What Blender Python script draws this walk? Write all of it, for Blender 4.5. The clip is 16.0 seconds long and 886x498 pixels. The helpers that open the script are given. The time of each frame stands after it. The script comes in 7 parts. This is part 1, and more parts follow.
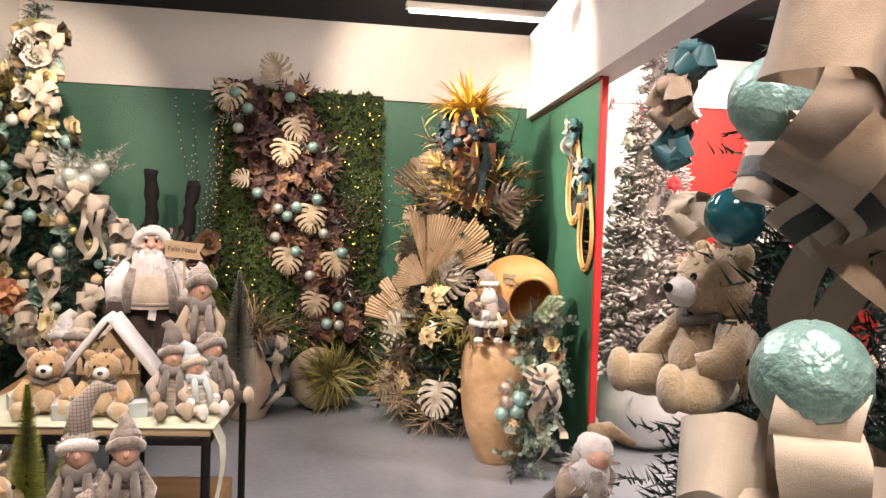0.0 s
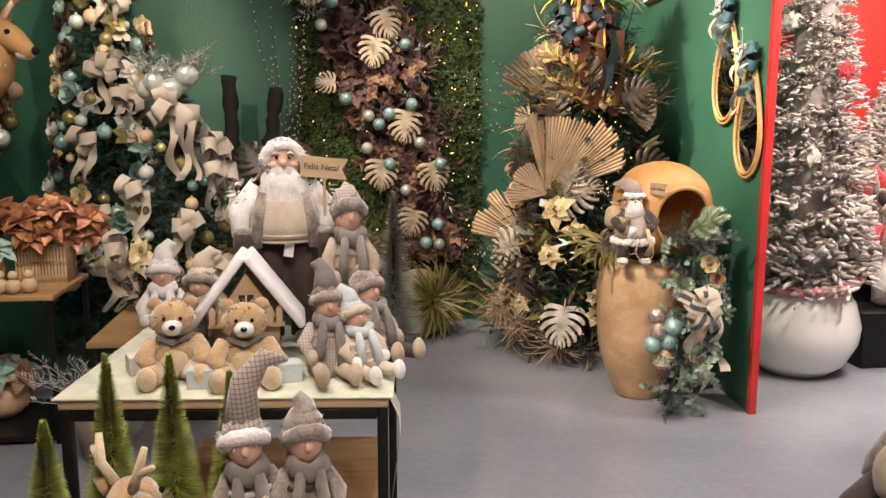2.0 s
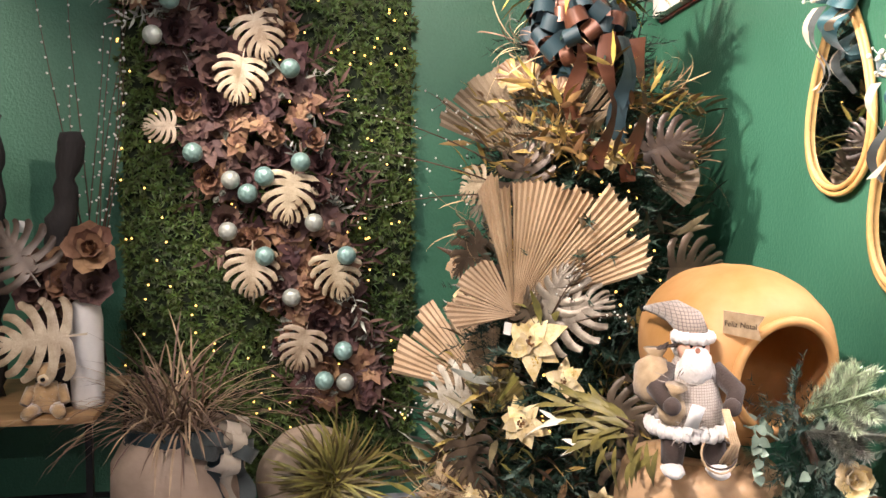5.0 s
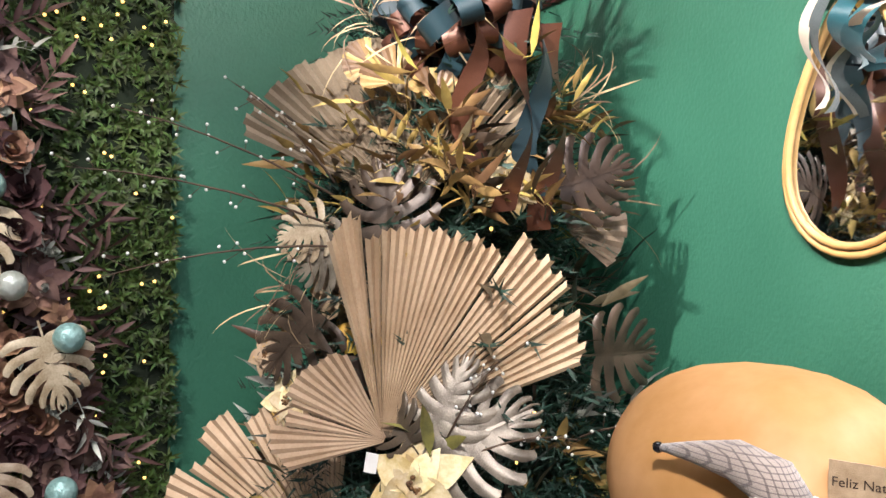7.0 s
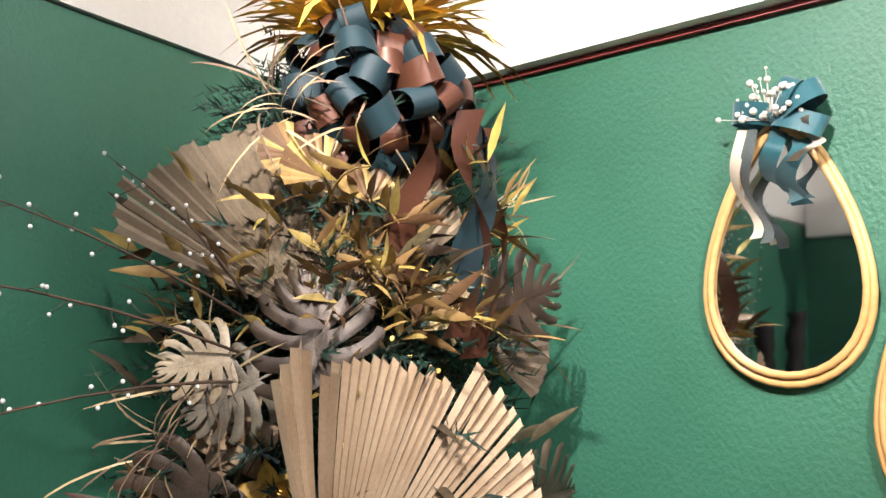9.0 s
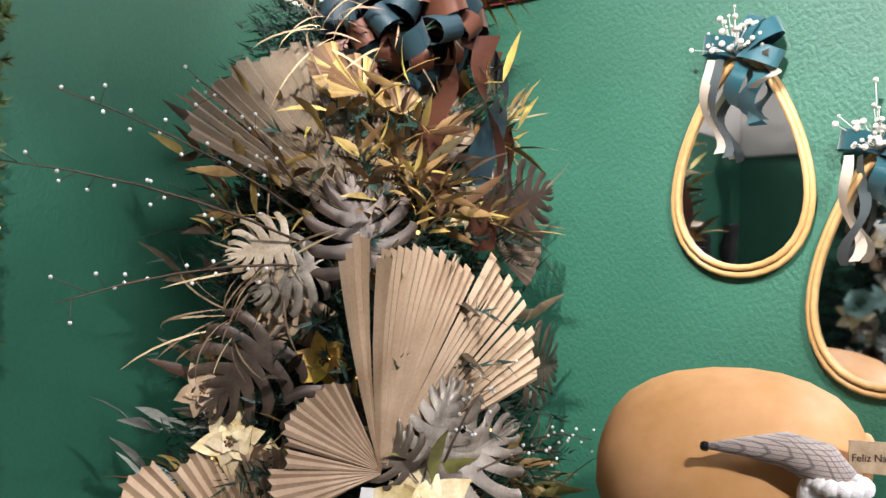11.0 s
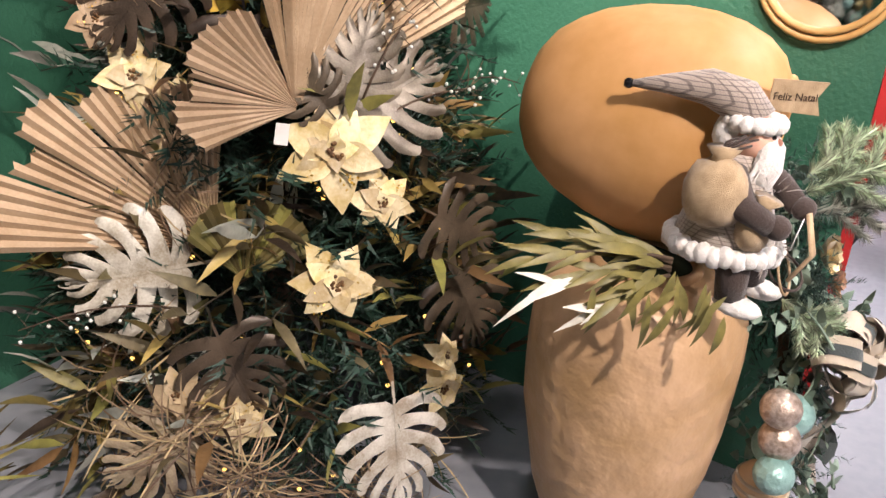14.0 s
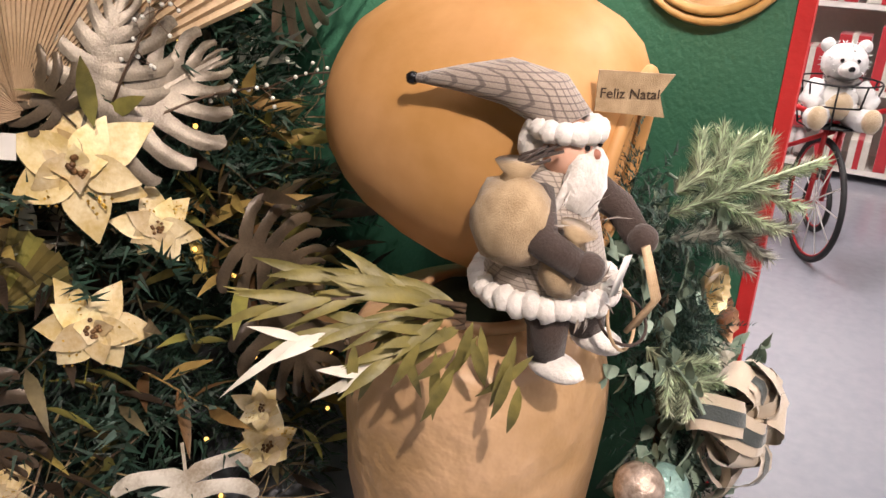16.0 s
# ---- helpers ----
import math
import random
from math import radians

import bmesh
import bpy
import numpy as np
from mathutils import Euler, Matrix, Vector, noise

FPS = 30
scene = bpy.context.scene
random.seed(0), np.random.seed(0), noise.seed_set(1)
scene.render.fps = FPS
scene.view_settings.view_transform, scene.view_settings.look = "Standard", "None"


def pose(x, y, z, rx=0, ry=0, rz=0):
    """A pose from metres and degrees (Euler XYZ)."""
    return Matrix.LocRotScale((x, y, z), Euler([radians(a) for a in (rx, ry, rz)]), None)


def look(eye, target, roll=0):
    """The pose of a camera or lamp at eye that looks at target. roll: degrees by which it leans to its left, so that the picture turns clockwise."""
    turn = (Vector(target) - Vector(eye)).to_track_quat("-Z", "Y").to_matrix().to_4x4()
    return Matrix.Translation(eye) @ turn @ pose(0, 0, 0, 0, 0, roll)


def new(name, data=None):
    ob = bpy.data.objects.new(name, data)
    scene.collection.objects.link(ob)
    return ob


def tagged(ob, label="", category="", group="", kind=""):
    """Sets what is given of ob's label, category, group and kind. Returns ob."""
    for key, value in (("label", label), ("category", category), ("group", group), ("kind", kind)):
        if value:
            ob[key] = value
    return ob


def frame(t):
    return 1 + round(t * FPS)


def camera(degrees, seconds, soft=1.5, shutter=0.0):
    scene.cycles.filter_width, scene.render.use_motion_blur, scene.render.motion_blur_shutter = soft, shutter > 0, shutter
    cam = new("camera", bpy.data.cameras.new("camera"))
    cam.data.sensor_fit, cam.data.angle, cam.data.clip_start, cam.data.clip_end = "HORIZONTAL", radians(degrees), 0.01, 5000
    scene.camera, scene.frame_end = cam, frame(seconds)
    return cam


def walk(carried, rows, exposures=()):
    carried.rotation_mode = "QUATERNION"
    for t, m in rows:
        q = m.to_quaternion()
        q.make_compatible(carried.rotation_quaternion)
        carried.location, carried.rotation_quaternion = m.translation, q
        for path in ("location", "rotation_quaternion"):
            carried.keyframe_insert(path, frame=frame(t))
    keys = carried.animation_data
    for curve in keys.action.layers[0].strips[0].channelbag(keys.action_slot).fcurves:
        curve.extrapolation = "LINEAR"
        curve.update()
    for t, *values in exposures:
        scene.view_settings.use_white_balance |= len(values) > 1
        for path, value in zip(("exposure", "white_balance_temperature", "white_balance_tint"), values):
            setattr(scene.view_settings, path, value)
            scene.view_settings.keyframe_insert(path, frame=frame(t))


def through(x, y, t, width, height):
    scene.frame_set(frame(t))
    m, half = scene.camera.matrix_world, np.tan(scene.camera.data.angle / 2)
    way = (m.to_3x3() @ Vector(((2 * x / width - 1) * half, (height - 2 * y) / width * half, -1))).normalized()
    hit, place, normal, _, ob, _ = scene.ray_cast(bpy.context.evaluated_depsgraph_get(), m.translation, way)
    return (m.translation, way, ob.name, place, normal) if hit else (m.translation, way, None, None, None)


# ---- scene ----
cam = camera(57.6, 16.0)
METRES, EYE, TILT, LEAN, TURN = 6.2, 1.491, -2.365, -1.826, -10.4
ROWS = [
    (0.0, 0.0, 0.0, 0.0, 0.0, 0.0, -0.0),
    (0.5, -0.0239, -0.004, -0.001, 2.2, -3.2, 0.42),
    (1.0, -0.0522, 0.0191, -0.0017, 3.71, -5.12, 0.94),
    (1.5, -0.0669, 0.0497, 0.0002, 4.28, -6.1, 1.43),
    (2.0, -0.0781, 0.0998, 0.0028, 2.84, -6.53, 1.63),
    (2.5, -0.0823, 0.1465, 0.0033, 2.13, -7.16, 1.79),
    (3.0, -0.0795, 0.2049, 0.0054, 2.33, -6.12, 2.18),
    (3.5, -0.0774, 0.2587, 0.0071, 2.45, -4.09, 2.24),
    (4.0, -0.0751, 0.3157, 0.0121, 2.39, -2.88, 2.19),
    (4.5, -0.0593, 0.3772, 0.0152, 1.82, -1.8, 1.94),
    (5.0, -0.0547, 0.4356, 0.0147, 0.31, -1.67, 1.43),
    (7.5, -0.1091, 0.6664, 0.0346, -28.0, 2.51, 1.4),
    (8.0, -0.1202, 0.7062, 0.0395, -35.1, 5.16, 1.55),
    (10.5, -0.1979, 0.6938, 0.0384, -48.74, 4.81, 1.22),
    (11.0, -0.2027, 0.6932, 0.0323, -48.45, 0.98, 1.03),
    (11.5, -0.2044, 0.6947, 0.0282, -48.33, -2.77, 0.83),
    (12.0, -0.2047, 0.6943, 0.0258, -48.5, -7.09, 0.55),
    (12.5, -0.2048, 0.6937, 0.0239, -48.91, -11.45, 0.07),
    (13.0, -0.2034, 0.6921, 0.0227, -49.5, -15.81, -0.48),
    (13.5, -0.1964, 0.689, 0.0201, -50.81, -19.87, -0.87),
    (14.0, -0.1884, 0.6943, 0.0213, -52.0, -22.69, -0.44),
    (14.5, -0.1654, 0.7082, 0.022, -54.34, -25.13, -0.11),
    (15.0, -0.1421, 0.7105, 0.0163, -55.63, -25.41, 0.74),
    (15.5, -0.1215, 0.6896, 0.0124, -53.68, -24.43, 0.9),
    (16.0, -0.1043, 0.6739, 0.011, -50.24, -22.97, 0.57),
]
walk(cam, [(t, pose(0, 0, EYE, TILT, LEAN, TURN) @ pose(METRES * x, METRES * y, METRES * z, 90 + pitch, roll, yaw)) for t, x, y, z, yaw, pitch, roll in ROWS],
     [(0.0, 0.26, 7000, 21), (0.6, -0.08, 7000, 21), (2.5, -0.04, 6800, 17), (4.0, -0.02, 6700, 17), (5.2, 0.36, 6300, 18), (7.3, 0.20, 5600, 13), (8.2, 0.22, 5400, 13), (10.3, -0.24, 6600, 12), (11.0, -0.03, 5500, 13), (12.0, 0.08, 5200, 18), (13.0, 0.26, 5400, 20), (14.0, 0.26, 6200, 18), (15.0, 0.12, 6800, 19), (16.0, -0.02, 6600, 19)])

# ---- light ----
world = bpy.data.worlds.new("world")
world.use_nodes = True
scene.world = world
world.node_tree.nodes["Background"].inputs[0].default_value = (1.0, 0.96, 0.9, 1)
world.node_tree.nodes["Background"].inputs[1].default_value = 0.25


def lamp(name, kind, place, target, watts, colour, size=0.1, spot=60, blend=0.5, size_y=None):
    data = bpy.data.lights.new(name, kind)
    data.energy, data.color = watts, colour
    if kind == "AREA":
        data.size = size
        if size_y:
            data.shape, data.size_y = "RECTANGLE", size_y
    else:
        data.shadow_soft_size = size
    if kind == "SPOT":
        data.spot_size, data.spot_blend = radians(spot), blend
    ob = new(name, data)
    ob.matrix_world = look(place, target)
    return ob


WARM, WHITE = (1.0, 0.87, 0.72), (1.0, 0.95, 0.92)
# Only the first tube is real; the other five are unseen, added as fill
TUBES_AND_FILLS = [(1.55, 7.0, 40), (-0.6, 2.6, 50), (2.9, 3.6, 95), (0.6, 0.2, 65), (3.6, 5.6, 90), (0.3, 4.9, 14)]
for tx, ty, watts in TUBES_AND_FILLS:
    lamp("tube_and_fill_light", "AREA", (tx, ty, 3.22), (tx, ty, 0), watts, WHITE, 1.2, size_y=0.12)
# Unseen lamps: a few placed by wall shadows, the rest added as fill
KEY_AND_FILL_SPOTS = [((-0.35, 4.8, 3.05), (1.72, 5.35, 2.2), 480, 60), ((-0.5, 3.3, 3.05), (1.25, 5.0, 1.05), 380, 50), ((-1.1, 4.3, 3.05), (-1.75, 5.8, 2.3), 120, 56),
         ((-0.9, 1.2, 3.05), (-0.6, 3.0, 0.9), 140, 60), ((2.9, 4.6, 3.05), (2.9, 6.9, 1.8), 180, 70), ((2.2, 3.2, 3.05), (2.4, 5.0, 1.0), 240, 60), ((-1.6, 3.2, 3.05), (-1.5, 5.5, 1.1), 150, 60),
         ((-0.6, 5.0, 3.05), (0.45, 6.5, 0.95), 220, 42), ((0.3, -0.6, 3.05), (0.8, 1.1, 1.4), 110, 60), ((0.6, 4.9, 2.9), (1.1, 6.5, 2.5), 85, 72)]
for at, to, watts, cone in KEY_AND_FILL_SPOTS:
    lamp("key_and_fill_spot", "SPOT", at, to, watts, WARM, 0.035, cone, 0.6)

# ---- materials ----
def material(name, colour, other=None, scale=6.0, rough=0.6, metal=0.0, bump=0.2, fine=60.0, random_by=None, spread=0.25, sheen=0.0,
             through=0.0, coat=0.0, glow=0.0, glow_colour=None, stretch=(1, 1, 1), detail=4.0, grain=0.35):
    m = bpy.data.materials.new(name)
    m.use_nodes = True
    t = m.node_tree
    n, l = t.nodes, t.links
    b = n["Principled BSDF"]
    other = other or tuple(c * 0.6 for c in colour)
    tc = n.new("ShaderNodeTexCoord")
    mp = n.new("ShaderNodeMapping")
    mp.inputs["Scale"].default_value = stretch
    l.new(tc.outputs["Object"], mp.inputs[0])
    big = n.new("ShaderNodeTexNoise")
    big.inputs["Scale"].default_value, big.inputs["Detail"].default_value = scale, detail
    l.new(mp.outputs[0], big.inputs["Vector"])
    small = n.new("ShaderNodeTexNoise")
    small.inputs["Scale"].default_value, small.inputs["Detail"].default_value = fine, 3
    l.new(mp.outputs[0], small.inputs["Vector"])
    ramp = n.new("ShaderNodeMapRange")
    ramp.inputs[1].default_value, ramp.inputs[2].default_value = 0.32, 0.68
    add = n.new("ShaderNodeMath")
    add.operation = "MULTIPLY_ADD"
    add.inputs[1].default_value = grain
    l.new(small.outputs[0], add.inputs[0])
    sub = n.new("ShaderNodeMath")
    sub.operation = "SUBTRACT"
    sub.inputs[1].default_value = grain / 2
    l.new(big.outputs[0], sub.inputs[0])
    l.new(sub.outputs[0], add.inputs[2])
    l.new(add.outputs[0], ramp.inputs[0])
    mix = n.new("ShaderNodeMix")
    mix.data_type = "RGBA"
    mix.inputs[6].default_value, mix.inputs[7].default_value = (*other, 1), (*colour, 1)
    l.new(ramp.outputs[0], mix.inputs[0])
    out = mix.outputs[2]
    if random_by:
        src = n.new("ShaderNodeObjectInfo").outputs["Random"] if random_by == "object" else n.new("ShaderNodeNewGeometry").outputs["Random Per Island"]
        hsv = n.new("ShaderNodeHueSaturation")
        mr = n.new("ShaderNodeMapRange")
        mr.inputs[3].default_value, mr.inputs[4].default_value = 1 - spread * 1.6, 1 + spread * 1.4
        l.new(src, mr.inputs[0])
        l.new(mr.outputs[0], hsv.inputs["Value"])
        mh = n.new("ShaderNodeMapRange")
        mh.inputs[3].default_value, mh.inputs[4].default_value = 0.5 - spread * 0.06, 0.5 + spread * 0.06
        l.new(src, mh.inputs[0])
        l.new(mh.outputs[0], hsv.inputs["Hue"])
        l.new(out, hsv.inputs["Color"])
        out = hsv.outputs[0]
    l.new(out, b.inputs["Base Color"])
    b.inputs["Roughness"].default_value, b.inputs["Metallic"].default_value = rough, metal
    b.inputs["Sheen Weight"].default_value, b.inputs["Coat Weight"].default_value = sheen, coat
    if through:
        b.inputs["Transmission Weight"].default_value = through
    if bump:
        bp = n.new("ShaderNodeBump")
        bp.inputs["Strength"].default_value, bp.inputs["Distance"].default_value = bump, 0.01 if fine < 100 else 0.003
        l.new(small.outputs[0], bp.inputs["Height"])
        l.new(bp.outputs[0], b.inputs["Normal"])
    if glow:
        b.inputs["Emission Color"].default_value = (*(glow_colour or colour), 1)
        b.inputs["Emission Strength"].default_value = glow
    return m


M = {}


def mat(key, *a, **k):
    M[key] = material(key, *a, **k)


mat("green_wall", (0.042, 0.155, 0.095), (0.032, 0.13, 0.077), 2.5, 0.5, bump=0.34, fine=95, grain=0.5, stretch=(1, 1, 0.85))
mat("red_wall", (0.62, 0.035, 0.025), (0.52, 0.028, 0.02), 2.0, 0.55, bump=0.3, fine=50)
mat("red_dull", (0.22, 0.03, 0.03), (0.15, 0.02, 0.02), 6, 0.5)
mat("frost_fir", (0.62, 0.68, 0.50), (0.40, 0.50, 0.34), 12, 0.65, random_by="island", spread=0.45, bump=0)
mat("red_edge", (0.55, 0.03, 0.03), (0.42, 0.02, 0.02), 6, 0.45)
mat("white_paint", (0.80, 0.76, 0.70), (0.70, 0.66, 0.60), 1.5, 0.6, bump=0.15, fine=40)
mat("dark_ceiling", (0.035, 0.036, 0.04), (0.02, 0.02, 0.022), 1.0, 0.8)
mat("floor", (0.30, 0.31, 0.345), (0.225, 0.235, 0.27), 1.1, 0.19, bump=0.06, fine=25, detail=8)
mat("black_metal", (0.02, 0.02, 0.021), (0.012, 0.012, 0.012), 20, 0.4, 0.6)
mat("lamp_tube", (1, 1, 1), glow=9.0, glow_colour=(1.0, 0.96, 0.9))
mat("spot_glass", (1, 0.9, 0.7), glow=12.0, glow_colour=(1.0, 0.85, 0.6))
mat("wood_board", (0.42, 0.25, 0.11), (0.28, 0.16, 0.07), 3, 0.5, stretch=(1, 9, 1), fine=30)
mat("pale_wood", (0.58, 0.42, 0.26), (0.45, 0.31, 0.18), 4, 0.6, stretch=(1, 1, 8), fine=40)
mat("cream_cloth", (0.64, 0.60, 0.46), (0.40, 0.46, 0.33), 16, 0.85, fine=220, bump=0.5, sheen=0.3)
mat("clay", (0.60, 0.39, 0.23), (0.42, 0.26, 0.12), 5.0, 0.45, bump=1.0, fine=17, detail=6)
mat("ochre_clay", (0.62, 0.34, 0.145), (0.46, 0.235, 0.07), 3.2, 0.55, bump=0.15, fine=20)
mat("pale_clay", (0.50, 0.38, 0.29), (0.38, 0.28, 0.21), 4.0, 0.6, bump=0.3, fine=24)
mat("grey_clay", (0.42, 0.33, 0.25), (0.30, 0.23, 0.17), 3.0, 0.7, bump=0.3, fine=30)
mat("dark_inside", (0.05, 0.04, 0.03), rough=0.9)
mat("white_gloss", (0.78, 0.76, 0.73), (0.70, 0.68, 0.65), 1.0, 0.25, bump=0.03)
mat("fir", (0.018, 0.052, 0.031), (0.009, 0.028, 0.018), 10, 0.6, random_by="island", spread=0.35, bump=0)
mat("fir_teal", (0.024, 0.062, 0.044), (0.013, 0.036, 0.027), 10, 0.6, random_by="island", spread=0.4, bump=0)
mat("flock", (0.60, 0.53, 0.50), (0.34, 0.30, 0.27), 16, 0.85, random_by="island", spread=0.3, bump=0)
mat("bottle_green", (0.40, 0.43, 0.085), (0.26, 0.30, 0.05), 14, 0.6, random_by="island", spread=0.35, bump=0)
mat("hedge", (0.085, 0.13, 0.024), (0.035, 0.065, 0.014), 5, 0.6, random_by="island", spread=0.4, bump=0)
# Near-black green that stands in for shade behind leaves and in the jar's mouth
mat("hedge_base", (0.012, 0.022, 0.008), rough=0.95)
mat("stem", (0.09, 0.055, 0.03), (0.05, 0.03, 0.02), 20, 0.75)
mat("black_wood", (0.022, 0.018, 0.016), (0.01, 0.008, 0.008), 12, 0.85, bump=0.9, fine=40, stretch=(1, 1, 0.2))
mat("fan_leaf", (0.52, 0.39, 0.25), (0.36, 0.25, 0.14), 7, 0.7, bump=0.15, fine=160, random_by="object", spread=0.12)
mat("fan_grey", (0.235, 0.18, 0.12), (0.135, 0.10, 0.066), 7, 0.6, bump=0.15, fine=160, random_by="object", spread=0.15)
mat("cream_petal", (0.76, 0.65, 0.42), (0.54, 0.39, 0.15), 22, 0.55, random_by="island", spread=0.2, bump=0.3, fine=120, sheen=0.4)
mat("gold_bits", (0.75, 0.48, 0.10), (0.5, 0.3, 0.05), 60, 0.3, 0.9, bump=0.6, fine=200)
mat("flower_heart", (0.20, 0.10, 0.03), (0.08, 0.04, 0.02), 80, 0.5, 0.2, bump=0.4)
mat("mauve_petal", (0.16, 0.088, 0.072), (0.085, 0.042, 0.038), 10, 0.7, random_by="island", spread=0.35, bump=0.3)
mat("plum_petal", (0.10, 0.042, 0.042), (0.05, 0.022, 0.022), 10, 0.7, random_by="island", spread=0.35, bump=0.3)
mat("rust_petal", (0.36, 0.20, 0.12), (0.20, 0.10, 0.06), 10, 0.65, random_by="island", spread=0.3, bump=0.3)
mat("copper_petal", (0.42, 0.17, 0.08), (0.25, 0.09, 0.045), 12, 0.4, 0.35, random_by="island", spread=0.3, bump=0.3)
mat("eucalyptus", (0.26, 0.34, 0.27), (0.15, 0.22, 0.165), 12, 0.6, random_by="island", spread=0.3, bump=0.2)
mat("mint_petal", (0.36, 0.52, 0.44), (0.24, 0.38, 0.32), 12, 0.6, random_by="island", spread=0.18, bump=0.3)
mat("white_petal", (0.70, 0.68, 0.60), (0.56, 0.53, 0.45), 12, 0.6, random_by="island", spread=0.12, bump=0.2)
mat("mon_cream", (0.60, 0.50, 0.35), (0.30, 0.22, 0.13), 14, 0.45, bump=0.2, fine=200, random_by="object", spread=0.15)
mat("mon_white", (0.66, 0.63, 0.55), (0.30, 0.25, 0.18), 16, 0.42, bump=0.2, fine=200, random_by="object", spread=0.08)
mat("mon_bronze", (0.115, 0.082, 0.056), (0.045, 0.032, 0.022), 14, 0.38, 0.25, bump=0.2, fine=300, random_by="object", spread=0.25)
mat("olive_leaf", (0.22, 0.18, 0.05), (0.11, 0.095, 0.03), 14, 0.5, random_by="island", spread=0.45, bump=0.2)
mat("bronze_leaf", (0.13, 0.095, 0.055), (0.055, 0.042, 0.026), 14, 0.45, 0.2, random_by="island", spread=0.5, bump=0.2)
mat("silver_leaf", (0.42, 0.42, 0.36), (0.24, 0.26, 0.22), 16, 0.5, 0.2, random_by="island", spread=0.4, bump=0.2)
mat("gold_leaf", (0.70, 0.44, 0.07), (0.5, 0.29, 0.04), 14, 0.5, random_by="island", spread=0.35, bump=0.2)
mat("dull_gold", (0.40, 0.27, 0.07), (0.22, 0.14, 0.04), 14, 0.5, random_by="island", spread=0.5, bump=0.2)
mat("straw", (0.44, 0.32, 0.19), (0.28, 0.19, 0.11), 18, 0.7, random_by="island", spread=0.45, bump=0)
mat("grass_mauve", (0.30, 0.20, 0.13), (0.19, 0.12, 0.08), 18, 0.7, random_by="island", spread=0.4, bump=0)
mat("teal_ribbon", (0.02, 0.12, 0.145), (0.012, 0.08, 0.10), 5, 0.45, sheen=0.4, bump=0.3, fine=300)
mat("silver_mon", (0.30, 0.26, 0.20), (0.11, 0.09, 0.065), 16, 0.38, 0.3, bump=0.2, fine=300, random_by="object", spread=0.2)
mat("cinnamon_leaf", (0.36, 0.23, 0.08), (0.20, 0.12, 0.04), 14, 0.5, random_by="island", spread=0.5, bump=0.2)
mat("teal_satin", (0.006, 0.030, 0.040), (0.003, 0.017, 0.025), 5, 0.62, sheen=0.05, bump=0.15, fine=300)
mat("copper_satin", (0.12, 0.046, 0.024), (0.07, 0.024, 0.014), 5, 0.42, 0.3, sheen=0.0, bump=0.15, fine=300)
mat("linen", (0.56, 0.48, 0.38), (0.44, 0.37, 0.28), 12, 0.85, sheen=0.4, bump=0.25, fine=700)
mat("stripe_dark", (0.06, 0.075, 0.075), (0.04, 0.05, 0.05), 8, 0.8, sheen=0.3, bump=0.5, fine=260)
mat("ball_mint", (0.33, 0.51, 0.47), (0.20, 0.36, 0.33), 18, 0.32, 0.25, bump=0.7, fine=55, random_by="object", spread=0.15)
mat("ball_pale", (0.58, 0.62, 0.55), (0.45, 0.48, 0.42), 14, 0.3, 0.3, bump=0.5, fine=60, random_by="object", spread=0.2)
mat("ball_gold", (0.42, 0.36, 0.16), (0.30, 0.25, 0.10), 14, 0.25, 0.6, bump=0.3, fine=60, random_by="object", spread=0.25)
mat("ball_sparkle", (0.66, 0.54, 0.46), (0.30, 0.22, 0.17), 70, 0.3, 0.5, bump=1.0, fine=120)
mat("ball_wood", (0.64, 0.46, 0.29), (0.52, 0.36, 0.21), 10, 0.6, bump=0.3)
mat("teal_glass", (0.03, 0.22, 0.26), (0.02, 0.15, 0.19), 8, 0.06, 0.4, bump=0, coat=0.8)
mat("led", (1, 0.75, 0.3), glow=2.2, glow_colour=(1.0, 0.58, 0.12))
mat("pearl", (0.82, 0.82, 0.76), rough=0.2, bump=0)
mat("bear_fur", (0.50, 0.33, 0.16), (0.36, 0.22, 0.10), 24, 0.95, sheen=0.8, bump=1.0, fine=170)
mat("fur_light", (0.66, 0.52, 0.34), (0.52, 0.38, 0.22), 24, 0.95, sheen=0.8, bump=1.0, fine=170)
mat("white_fur", (0.80, 0.77, 0.74), (0.62, 0.58, 0.54), 26, 0.95, sheen=0.8, bump=1.0, fine=130)
mat("grey_fur", (0.33, 0.28, 0.235), (0.15, 0.12, 0.10), 30, 0.95, sheen=0.7, bump=1.0, fine=120)
mat("cream_knit", (0.58, 0.49, 0.38), (0.44, 0.36, 0.27), 20, 0.9, sheen=0.5, bump=0.9, fine=200)
mat("beige_cloth", (0.46, 0.36, 0.26), (0.32, 0.24, 0.17), 18, 0.9, sheen=0.4, bump=0.25, fine=700)
mat("burlap", (0.48, 0.35, 0.21), (0.32, 0.22, 0.12), 30, 0.9, sheen=0.3, bump=0.6, fine=420)
mat("brown_cloth", (0.055, 0.035, 0.028), (0.035, 0.022, 0.018), 14, 0.85, sheen=0.2, bump=0.5, fine=200)
mat("grey_cloth", (0.22, 0.19, 0.17), (0.12, 0.105, 0.095), 22, 0.9, sheen=0.3, bump=0.4, fine=500)
mat("blue_cloth", (0.50, 0.56, 0.56), (0.40, 0.46, 0.47), 14, 0.9, sheen=0.4, bump=0.6, fine=220)
mat("skin", (0.78, 0.47, 0.35), (0.70, 0.40, 0.29), 12, 0.6, bump=0.05)
mat("nose", (0.50, 0.20, 0.13), rough=0.55, bump=0.05)
mat("eye_black", (0.01, 0.01, 0.012), rough=0.1, bump=0)
